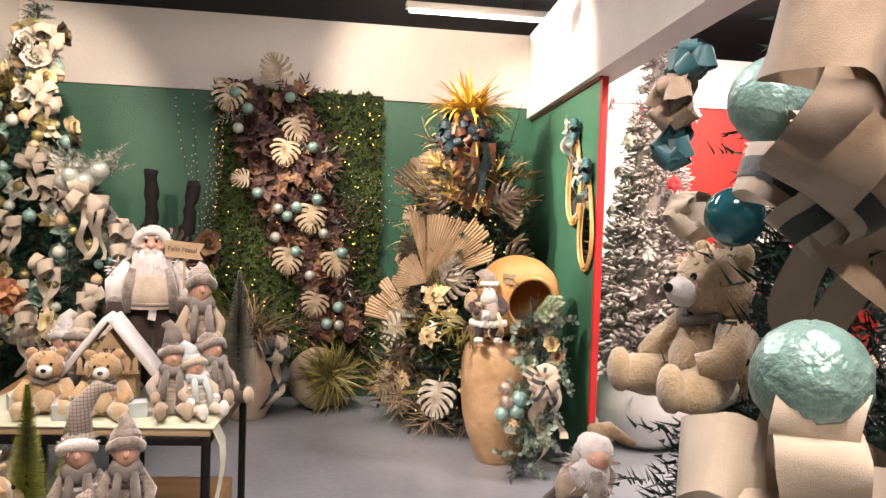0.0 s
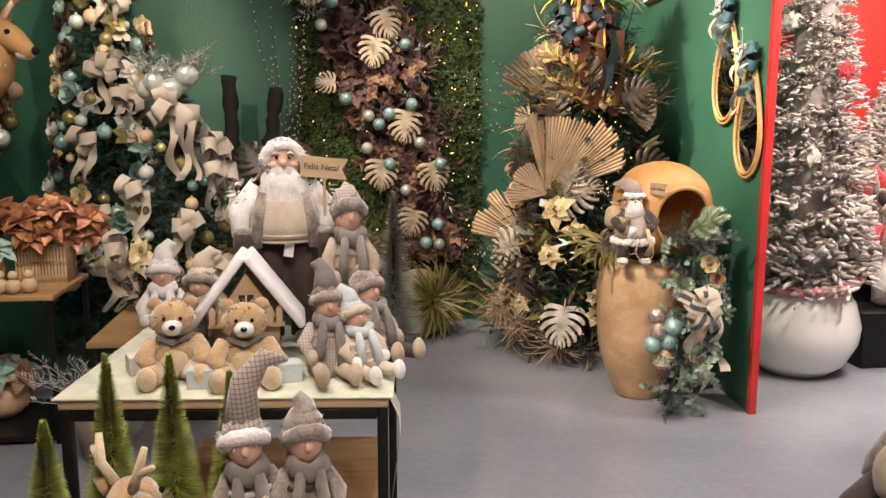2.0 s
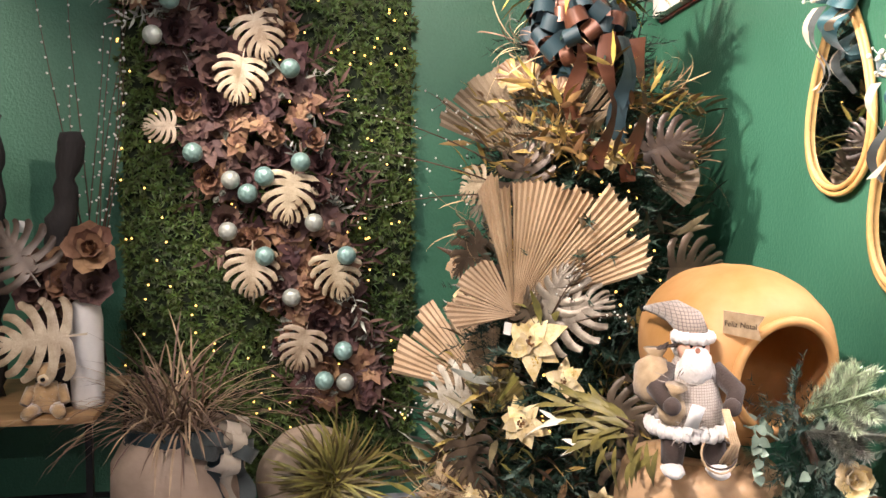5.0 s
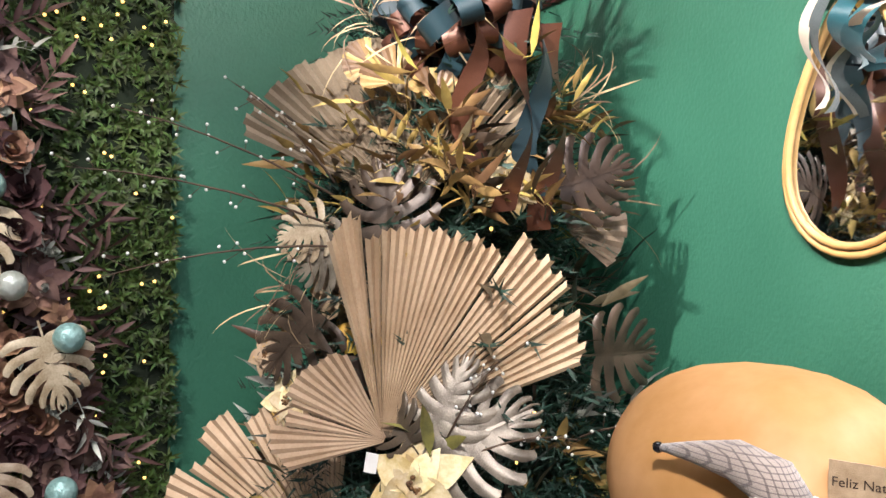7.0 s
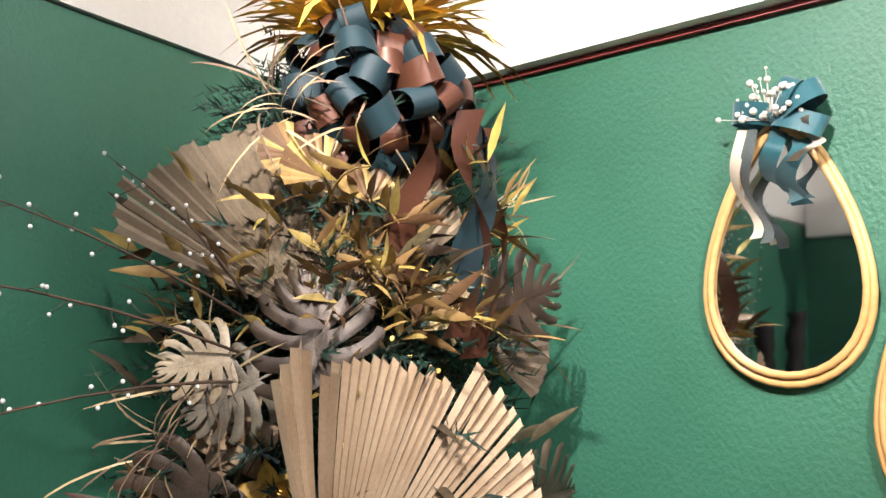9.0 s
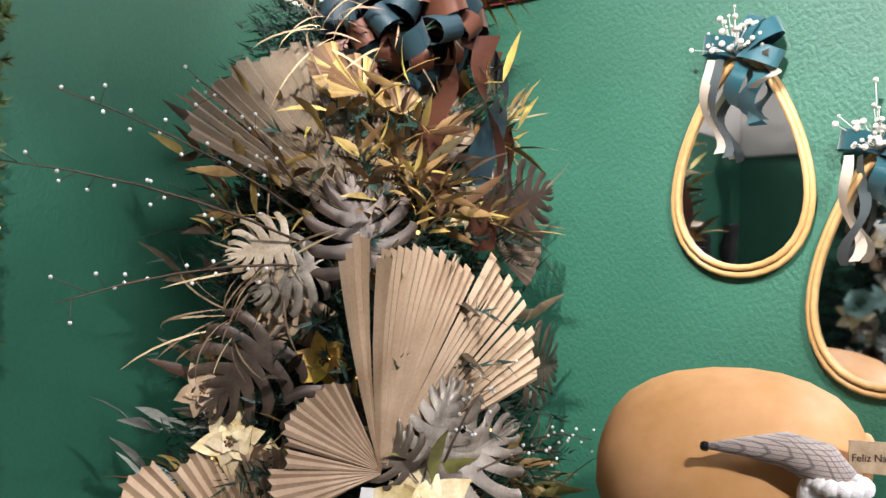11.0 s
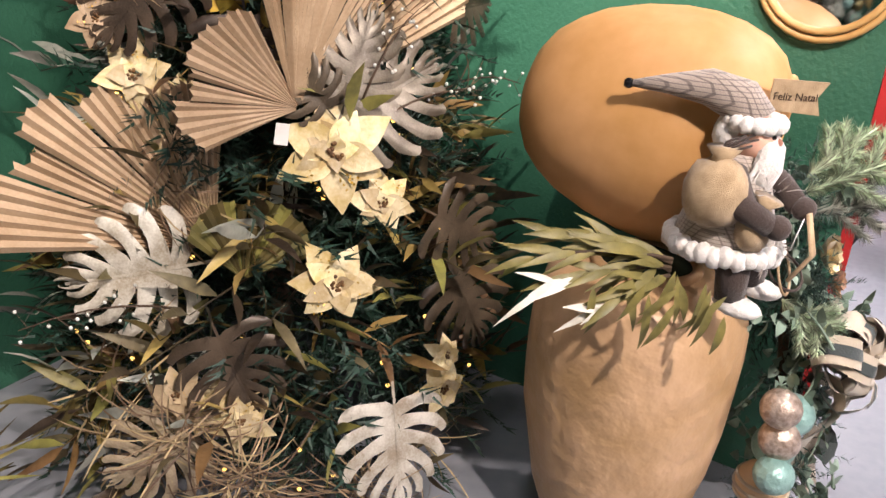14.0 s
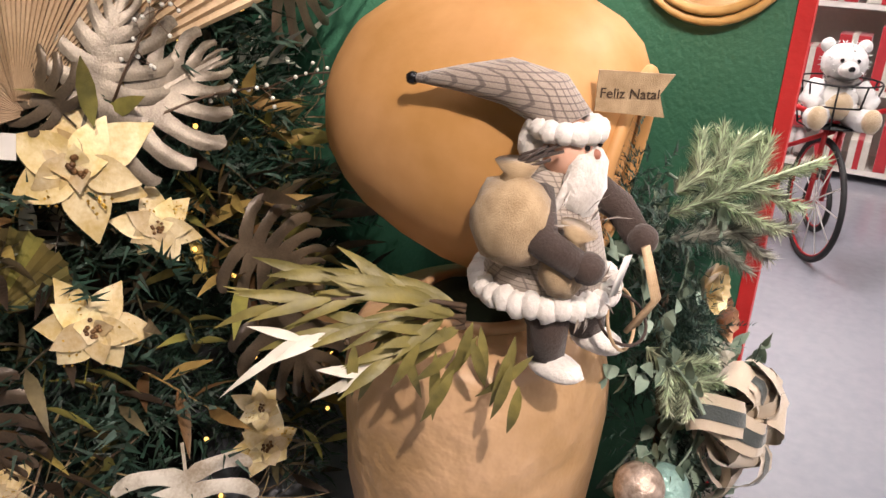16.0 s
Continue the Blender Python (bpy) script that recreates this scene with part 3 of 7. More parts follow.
A, B = (1.70, 4.37), (1.93, 6.52)      # the green board wall beside the red room
LA, LB = (-2.35, 3.4), (-2.10, 6.52)   # the green wall behind the side tables
setting("floor", [box(-6, 8.5, -3.5, 9, -0.06, 0)], "floor", "smooth grey resin floor with a soft shine", "floor")
setting("wall_back", [box(-2.3, 1.98, 6.52, 6.62, 0, 2.40)], "green_wall", "dark green textured plaster wall behind the displays")
setting("wall_back_upper", [box(-2.3, 1.98, 6.50, 6.62, 2.404, 3.0)], "white_paint", "white painted band above the green wall")
setting("wall_right", [wall_line((A[0], A[1] + 0.025), B, 0, 2.31, (1, 0), 0.04)], "green_wall", "green textured board wall with hanging mirrors")
setting("trim_red", [box(A[0] - 0.003, A[0] + 0.034, A[1] - 0.005, A[1] + 0.024, 0, 2.31)], "red_edge", "red painted end of the board wall", "trim")
setting("trim_header", [wall_line((A[0] - 0.02, A[1]), (B[0] - 0.02, B[1] - 0.01), 2.298, 2.311, (1, 0), 0.019)], "red_dull", "thin dark red strip under the white beam", "trim")
setting("beam_right", [wall_line((A[0] - 0.06 - 0.33, A[1] - 3.1), (B[0] - 0.06, B[1] - 0.025), 2.315, 3.0, (1, 0), 0.17)], "white_paint", "white boxed beam above the board wall", "beam")
setting("wall_left", [wall_line(LA, LB, 0, 2.31, (-1, 0), 0.08)], "green_wall", "green textured wall behind the side tables")
setting("beam_left", [wall_line((LA[0] + 0.06, LA[1] - 2.5), (LB[0] + 0.06, LB[1] - 0.025), 2.315, 3.0, (-1, 0), 0.17)], "white_paint", "white boxed beam above the side wall", "beam")
setting("wall_red_room", [box(3.05, 5.6, 6.9, 7.0, 0, 2.55)], "red_wall", "bright red painted wall of the next room")
setting("wall_red_side", [box(1.99, 3.046, 6.9, 7.0, 0, 2.55)], "white_paint", "white wall beside the red wall")
setting("wall_red_upper", [box(1.99, 7.4, 6.88, 7.0, 2.554, 3.0)], "white_paint", "white band above the red wall")
setting("wall_far_side", [box(7.4, 7.5, -3.4, 7.0, 0, 3.4)], "white_paint", "pale wall at the end of the shop")
setting("wall_behind", [box(-6, 8.5, -3.5, -3.4, 0, 3.4)], "white_paint", "pale wall behind the entrance")
setting("wall_far_left", [box(-6, -5.9, -3.4, 9, 0, 3.4)], "white_paint", "pale wall of the shop")
setting("wall_rear", [box(-5.9, 8.5, 8.9, 9, 0, 3.4)], "white_paint", "pale rear wall of the shop")
setting("ceiling", [box(-6, 8.5, -3.5, 9, 3.4, 3.5)], "dark_ceiling", "dark painted ceiling above the partitions", "ceiling")


def ceiling_lamp(x, y):
    lampy = thing("batten_and_fill_lamp", "white fluorescent batten lamp under the dark ceiling; all but the back corner one added as fill", "ceiling lamp", (x, y, 3.26), 0, "ceiling battens")
    part("body", Geo().put(box(-0.65, 0.65, -0.05, 0.05, 0.01, 0.07, 0.008)), "white_paint", lampy)
    part("tube", Geo().put(box(-0.62, 0.62, -0.02, 0.02, -0.018, 0.008, 0.008)), "lamp_tube", lampy)
    for s in (-0.4, 0.4):
        part("hanger", Geo().put(tube([(s, 0, 0.07), (s, 0, 0.14)], 0.006)), "black_metal", lampy)


# The added fill tubes get a lamp body too
for tx, ty, watts in TUBES_AND_FILLS:
    ceiling_lamp(tx, ty)


def spot_lamp(at, to):
    s = thing("spotlight", "unseen small black adjustable ceiling spotlight, added to light the displays", "spotlight", at, 0, "ceiling spotlights")
    d = (Vector(to) - Vector(at)).normalized()
    part("stem", Geo().put(tube([tuple(-d * 0.09), (-d.x * 0.09, -d.y * 0.09, 3.4 - at[2])], 0.008)), "black_metal", s)
    part("head", Geo().put(tube([tuple(-d * 0.15), tuple(-d * 0.14), tuple(-d * 0.03)], [0.02, 0.035, 0.042], 14)), "black_metal", s)


# Bodies for these unseen lamps, added where the light is set
for at, to, watts, cone in KEY_AND_FILL_SPOTS:
    spot_lamp(at, to)

# ---- the gold tree in the corner ----
GX, GY = 1.25, 5.75
TREE = Vector((GX, GY, 0))
gold_tree = thing("decorated_tree", "tall tree of dried palm fans, gold poinsettias and bronze leaves", "christmas tree", (GX, GY, 0))


def cone_r(z):
    return max(0.10, 0.56 - 0.2 * z)


def scatter(geo, shapes, count, z0, z1, seed, lift=(0, 50), inset=0.06, face=(0, 360), size=(0.8, 1.2), slot=0, power=1.0, radius=None, reach=0.0):
    """Spreads shapes over the tree's cone, growing outwards and up."""
    r = random.Random(seed)
    for i in range(count):
        z = z0 + (z1 - z0) * r.random() ** power
        a = radians(r.uniform(*face))
        rr = (radius or cone_r)(z) - inset + reach * r.random()
        m = Matrix.Translation((rr * math.cos(a), rr * math.sin(a), z)) @ pose(0, 0, 0, 0, 0, math.degrees(a) - 90 + r.uniform(-35, 35)) @ pose(0, 0, 0, r.uniform(*lift), r.uniform(-50, 50), r.uniform(-20, 20)) @ Matrix.Scale(r.uniform(*size), 4)
        geo.put(shapes[r.randrange(len(shapes))], m, slot)


part("trunk", Geo().put(tube([(0, 0, 0), (0, 0, 1.2), (0, 0, 2.25)], [0.05, 0.04, 0.02], 10)), "stem", gold_tree)
part("foot", Geo().put(lathe([(0.0, 0.0), (0.2, 0.0), (0.2, 0.03), (0.06, 0.06), (0.0, 0.06)], 20)), "black_metal", gold_tree)
g = Geo()
FIRS = [fir_branch(0.30, 40, 0.05, s, wide=0.003) for s in range(4)]
scatter(g, FIRS, 560, 0.12, 2.1, 1, (-15, 35), 0.19, size=(0.9, 1.4))
scatter(g, FIRS, 420, 0.12, 2.1, 101, (-40, 60), 0.30, size=(0.9, 1.3))
part("fir_foliage", g, "fir", gold_tree, "dark green fir twigs")["kind"] = "stuff"

SPRAYS = [spray(0.24, 7, 0.13, 0.026, s, curve=0.8) for s in range(5)]
for nm, mt, count, seed, z0, z1 in (("olive_sprays", "olive_leaf", 70, 2, 0.15, 1.0), ("bronze_sprays", "bronze_leaf", 110, 3, 0.1, 1.75), ("silver_sprays", "silver_leaf", 36, 4, 0.2, 1.2), ("golden_foliage", "cinnamon_leaf", 46, 5, 0.15, 1.2)):
    g = Geo()
    scatter(g, SPRAYS, count, z0, z1, seed, (-25, 45), 0.10, size=(0.6, 1.2))
    part(nm, g, mt, gold_tree, nm.replace("_", " ") + " of artificial leaves")["kind"] = "stuff"
g = Geo()
scatter(g, SPRAYS, 54, 1.5, 1.84, 12, (-10, 60), 0.05, size=(0.5, 0.95), radius=lambda z: 0.3)
part("golden_sprays", g, "cinnamon_leaf", gold_tree, "golden yellow leaf sprays")["kind"] = "stuff"
g = Geo()
scatter(g, [spray(0.22, 6, 0.14, 0.018, s + 30, curve=1.1) for s in range(4)], 22, 1.52, 1.84, 14, (-20, 55), 0.04, (190, 345), (0.6, 1.05), radius=lambda z: 0.29)
part("yellow_sprays", g, "dull_gold", gold_tree, "yellow lance-leaved sprays")["kind"] = "stuff"
PLUMES = [grass(8, 0.24, s, 1.1, 0.005) for s in range(4)]
for at, nrm in (((-0.42, 0.02, 1.32), (-1, 0.1, 0.1)), ((-0.5, -0.1, 0.28), (-1, -0.3, 0.1)), ((-0.45, -0.3, 0.22), (-0.8, -0.7, 0)), ((0.3, -0.25, 1.6), (0.8, -0.5, 0.2)), ((-0.28, -0.1, 1.98), (-1, -0.2, 0.3)), ((-0.30, -0.25, 0.35), (-0.8, -0.7, 0)),
                ((0.25, -0.2, 1.85), (1, -0.3, 0.5)), ((-0.1, -0.5, 0.15), (0, -1, -0.2)), ((0.35, -0.3, 0.9), (1, -0.4, 0.1)), ((0.32, -0.1, 1.3), (1, -0.2, 0.2)), ((-0.36, -0.05, 1.45), (-1, -0.1, 0.0)), ((-0.15, -0.18, 2.0), (-0.6, -0.8, 0.3)), ((-0.52, -0.02, 0.42), (-1, -0.1, 0)), ((-0.55, 0.0, 0.2), (-1, 0, 0.1)), ((-0.48, -0.2, 0.12), (-0.9, -0.5, 0))):
    pl = Geo()
    for k in range(2):
        pl.put(PLUMES[rng.randrange(4)], facing(at, nrm, spin=rng.uniform(0, 360)))
    part("grass_plume", pl, "straw", gold_tree, "dry grass plume")

for at, nrm in (((-0.56, -0.20, 0.36), (-0.9, -0.45, 0.1)), ((-0.50, -0.30, 0.24), (-0.8, -0.6, 0.0)), ((-0.30, -0.48, 0.14), (-0.5, -0.85, 0)), ((-0.42, -0.05, 0.80), (-0.9, -0.2, 0.2))):
    part("grass_plume", Geo().put(grass(60, 0.22, int(at[2] * 100), 1.6, 0.004), facing(at, nrm)), "straw", gold_tree, "dry grass plume")

# crown of yellow grass above the bow
CR = Vector((-0.04, -0.10, 2.10))
g = Geo()
for k in range(3):
    g.put(grass(90, 0.40, 20 + k, 1.0, 0.02), Matrix.Translation(CR + Vector((0, 0, 0.05))))
part("crown", g, "gold_leaf", gold_tree, "golden yellow grass crown")
bow = part("bow", Geo().put(ball(0.06, 10, 6), Matrix.Translation(CR + Vector((-0.02, -0.06, -0.08)))), "teal_satin", gold_tree, "large teal and copper satin bow")
for i, s in enumerate(pulled_bow(0.215, 64, 5, 0.056)):
    part("loop", Geo().put(s, facing(CR + Vector((-0.05, -0.08, -0.06)), (-0.5, -0.85, 0.1))), "copper_satin" if i % 5 < 2 else "teal_satin", bow)
for i, (dx, ln) in enumerate(((0.0, 0.46), (0.06, 0.42), (0.13, 0.50), (0.09, 0.48), (-0.08, 0.36))):
    part("tail", Geo().put(ribbon_tail(ln, 0.058, i, 1.0, 0.04), Matrix.Translation(CR + Vector((dx - 0.02, -0.31 + 0.02 * i, -0.10)))), "copper_satin" if i % 2 == 0 else "teal_satin", bow)


def lay(name, shape, m, place, normal, spin, label="", parent=gold_tree, up=(0, 0, 1)):
    """One large leaf or flower at a place of the room, on its tree."""
    p = Vector(place) - parent.matrix_basis.translation
    return part(name, Geo().put(shape, facing(p, normal, up, spin)), m, parent, label, name != "palm_fan")


VIEW = Vector((-0.72, -0.66, 0.12))
lay("palm_fan", palm_fan(0.25, 40, 16, 0.022, 8, 0.12), "fan_leaf", (0.90, 5.40, 1.035), (-0.45, -0.88, 0.15), 66, "torn side of a pale palm fan")
lay("palm_fan", palm_fan(0.54, 44, 34, 0.016, 1, 0.13, 0.05), "fan_leaf", (0.888, 5.404, 1.04), (-0.34, -0.93, 0.08), -27, "large pale dried palm fan")
lay("palm_fan", palm_fan(0.45, 60, 34, 0.018, 2, 0.1, -0.10), "fan_grey", (1.02, 5.545, 1.55), (-0.56, -0.78, 0.26), 9, "grey-brown dried palm fan")
lay("palm_fan", palm_fan(0.42, 46, 26, 0.020, 3, 0.1, -0.12), "fan_leaf", (0.85, 5.59, 0.71), (-0.62, -0.72, 0.26), 40, "grey-brown dried palm fan")
lay("palm_fan", palm_fan(0.17, 62, 13, 0.03, 4), "olive_leaf", (0.83, 5.50, 0.665), (-0.6, -0.78, 0.2), -14, "small olive palm fan")
lay("palm_fan", palm_fan(0.16, 70, 12, 0.03, 5), "fan_grey", (1.40, 5.42, 1.50), (-0.25, -0.95, 0.1), -60, "small brown palm fan")
lay("palm_fan", palm_fan(0.09, 66, 10, 0.02, 6), "cinnamon_leaf", (0.98, 5.55, 1.84), (-0.5, -0.84, 0.15), 40, "small golden palm fan")
lay("palm_fan", palm_fan(0.08, 66, 9, 0.02, 7), "cinnamon_leaf", (1.06, 5.50, 1.80), (-0.5, -0.84, 0.15), 5, "small golden palm fan")
lay("palm_fan", palm_fan(0.07, 66, 9, 0.02, 9), "cinnamon_leaf", (0.93, 5.58, 1.88), (-0.5, -0.84, 0.15), 70, "small golden palm fan")
MONS = [monstera(1.0, s) for s in range(4)]


def mons(place, size, normal, spin, m, label, parent=gold_tree, k=0):
    s = (np.array(MONS[k % 4][0]) * size, MONS[k % 4][1])
    return lay("monstera_leaf", s, m, place, normal, spin, label, parent)


mons((0.945, 5.49, 1.44), 0.24, VIEW, 12, "mon_bronze", "dark bronze glittered monstera leaf", k=1)
mons((0.79, 5.60, 0.69), 0.27, VIEW, 98, "mon_white", "pale silvered monstera leaf", k=2)
mons((0.965, 5.20, 0.40), 0.25, (-0.5, -0.8, 0.35), 178, "mon_white", "cream monstera leaf", k=3)
mons((0.975, 5.34, 1.01), 0.25, (-0.62, -0.72, 0.35), -62, "silver_mon", "silver monstera leaf", k=0)
mons((0.965, 5.345, 1.03), 0.22, (-0.62, -0.75, 0.2), -22, "silver_mon", "silver monstera leaf", k=1)
mons((0.94, 5.36, 1.03), 0.13, VIEW, 40, "mon_bronze", "bronze monstera leaf", k=2)
mons((1.22, 5.20, 0.62), 0.23, (-0.5, -0.85, 0.2), 205, "mon_bronze", "dark bronze monstera leaf", k=2)
mons((0.84, 5.62, 1.50), 0.14, VIEW, 105, "mon_cream", "cream glittered monstera leaf", k=0)
mons((0.88, 5.58, 1.46), 0.16, VIEW, 120, "silver_mon", "silver monstera leaf", k=3)
mons((1.33, 5.38, 1.60), 0.21, (-0.4, -0.9, 0), -70, "mon_bronze", "bronze monstera leaf", k=3)
mons((0.84, 5.66, 1.30), 0.22, VIEW, 140, "mon_bronze", "bronze monstera leaf", k=1)
mons((0.92, 5.55, 1.20), 0.22, VIEW, 185, "mon_bronze", "bronze monstera leaf", k=2)
mons((0.70, 5.54, 0.33), 0.22, (-0.8, -0.6, 0.2), 120, "mon_cream", "cream glittered monstera leaf", k=1)
mons((0.74, 5.50, 0.58), 0.22, VIEW, 200, "mon_bronze", "bronze monstera leaf", k=0)
mons((1.42, 5.34, 1.2), 0.22, (-0.1, -1, 0), -90, "mon_bronze", "bronze monstera leaf", k=2)
mons((1.15, 5.22, 0.78), 0.20, (-0.5, -0.85, 0.2), -120, "mon_bronze", "bronze monstera leaf", k=3)
for i, (p, size, nrm, m) in enumerate((((0.985, 5.385, 0.944), 0.115, VIEW, "cream_petal"), ((1.081, 5.328, 0.818), 0.072, VIEW, "cream_petal"), ((0.940, 5.702, 1.345), 0.092, (-0.8, -0.6, 0), "fan_leaf"), ((0.842, 5.756, 1.06), 0.075, (-0.85, -0.5, 0.2), "cream_petal"),
                                      ((0.90, 5.70, 1.01), 0.062, (-0.8, -0.6, 0.1), "cream_petal"), ((0.939, 5.348, 0.665), 0.09, (-0.7, -0.65, 0.3), "cream_petal"), ((0.771, 5.567, 0.395), 0.078, VIEW, "cream_petal"), ((0.80, 5.50, 0.36), 0.078, VIEW, "cream_petal"),
                                      ((0.72, 5.60, 0.43), 0.06, VIEW, "fan_leaf"), ((1.178, 5.216, 0.325), 0.075, (-0.5, -0.85, 0.2), "cream_petal"), ((1.15, 5.20, 0.44), 0.05, (-0.5, -0.85, 0.2), "cream_petal"), ((1.246, 5.457, 1.60), 0.078, (-0.35, -0.92, 0.1), "cream_petal"),
                                      ((0.968, 5.63, 1.235), 0.062, VIEW, "gold_leaf"), ((0.80, 5.80, 1.17), 0.06, (-0.85, -0.5, 0.2), "fan_leaf"))):
    p = tuple(Vector(p) + Vector(nrm).normalized() * 0.055)
    f = lay("poinsettia", poinsettia(size * 1.1, i), m, p, nrm, 17 * i, "cream and gold poinsettia flower")
    q = Vector(p) - TREE
    part("flower_centre", Geo().put(flower_centre(size, i), facing(q, nrm)), "flower_heart", f, "brown and gold beaded centre")
    part("glitter", Geo().put(glitter(size, i), facing(q, nrm)), "gold_bits", f, "gold glitter on the petals")["kind"] = "stuff"

# lighted twigs that reach out of the tree, and fairy lights in it
r9 = random.Random(9)
for i, (p, d, ln) in enumerate((((0.90, 5.62, 1.55), (-0.75, 0.25, 0.45), 0.62), ((0.85, 5.6, 1.5), (-0.9, 0.3, 0.35), 0.62), ((0.9, 5.6, 1.45), (-0.95, 0.2, 0.05), 0.55), ((1.0, 5.32, 1.05), (0.35, -0.2, 0.9), 0.3), ((1.02, 5.3, 1.0), (0.7, -0.45, 0.5), 0.3),
                                ((0.75, 5.6, 0.6), (-0.8, 0.3, 0.4), 0.35), ((1.4, 5.35, 1.0), (0.6, -0.5, 0.4), 0.25), ((0.85, 5.6, 1.6), (-0.5, 0.3, 0.8), 0.4))):
    o, d = Vector(p) - TREE, Vector(d).normalized()
    tw = Geo()
    pts = [o + d * ln * s + Vector((0, 0, -0.10 * s * s)) for s in np.linspace(0, 1, 6)]
    tw.put(tube(pts, [0.003, 0.003, 0.0025, 0.002, 0.0015, 0.001], 4))
    pl = Geo()
    for s in np.linspace(0.25, 1, 14):
        q = o + d * ln * s + Vector((0, 0, -0.10 * s * s)) + Vector([r9.uniform(-0.035, 0.035) for _ in range(3)])
        tw.put(tube([o + d * ln * s * 0.95 + Vector((0, 0, -0.09 * s * s)), q], 0.0009, 3))
        pl.put(ball(0.0042, 6, 4), Matrix.Translation(q))
    t = part("light_twig", tw, "stem", gold_tree, "dark wire twig with clear beads")
    part("bead_string", pl, "pearl", t)["kind"] = "stuff"
g = Geo()
for i in range(90):
    z = r9.uniform(0.1, 1.9)
    a = radians(r9.uniform(150, 330))
    rr = cone_r(z) + r9.uniform(-0.06, 0.06)
    g.put(ball(0.0055, 6, 4), Matrix.Translation((rr * math.cos(a), rr * math.sin(a), z)))
part("fairy_lights", g, "led", gold_tree, "tiny warm fairy lights")["kind"] = "stuff"

# ---- jars beside the gold tree ----
VX, VY = 1.25, 4.755
tall = thing("tall_jar", "tall tapering hand-formed terracotta jar on the floor", "jar", (VX, VY, 0))
part("body", Geo().put(lathe([(0.0, 0.005), (0.112, 0.0), (0.122, 0.02), (0.158, 0.10), (0.189, 0.19), (0.212, 0.30), (0.224, 0.40), (0.229, 0.48), (0.231, 0.56), (0.229, 0.62), (0.222, 0.665), (0.215, 0.685), (0.214, 0.70), (0.198, 0.722), (0.15, 0.735), (0.110, 0.742)], 72, 0.04, 3)), "clay", tall)
part("rim", Geo().put(ring(0.108, 0.012, 48, 10), pose(0, 0, 0.745)), "clay", tall)
# Added filling, coloured dark like a shaded opening
part("filling", Geo().put(lathe([(0.102, 0.742), (0.06, 0.762), (0.0, 0.77)], 24, 0.1)), "hedge_base", tall, "added filling in the jar's mouth, dark green as if shaded")
jar_axis = Vector((0.10, -0.98, -0.13)).normalized()
jm = jar_axis.to_track_quat("Z", "Y").to_matrix().to_4x4()
lying = thing("lying_jar", "smooth ochre clay jar lying on its side upon the tall jar", "jar", (1.362, 4.815, 1.022))
prof = [(0.0, -0.285), (0.05, -0.282), (0.098, -0.268), (0.140, -0.242), (0.175, -0.202), (0.202, -0.155), (0.228, -0.075), (0.243, 0.0), (0.247, 0.06), (0.240, 0.12), (0.220, 0.175), (0.190, 0.215), (0.155, 0.238), (0.142, 0.238), (0.165, 0.20), (0.2, 0.1), (0.2, -0.05), (0.14, -0.20), (0.0, -0.26)]
part("body", Geo().put(lathe(prof, 72, 0.02, 9), jm), "ochre_clay", lying)
part("rim", Geo().put(ring(0.149, 0.013, 48, 10), jm @ pose(0, 0, 0.240)), "ochre_clay", lying)


# ---- round things on the wall ----
def drop_ring(h, w, thick, n=40):
    """A teardrop ring in the x-z plane with its point up."""
    pts = []
    for i in range(n):
        a = TAU * i / n
        z = -math.cos(a) * h / 2
        s = (1 - math.cos(a)) / 2
        x = w / 2 * math.sin(a) * (1.0 - 0.55 * s)
        pts.append(Vector((x, 0, z)))
    return pts


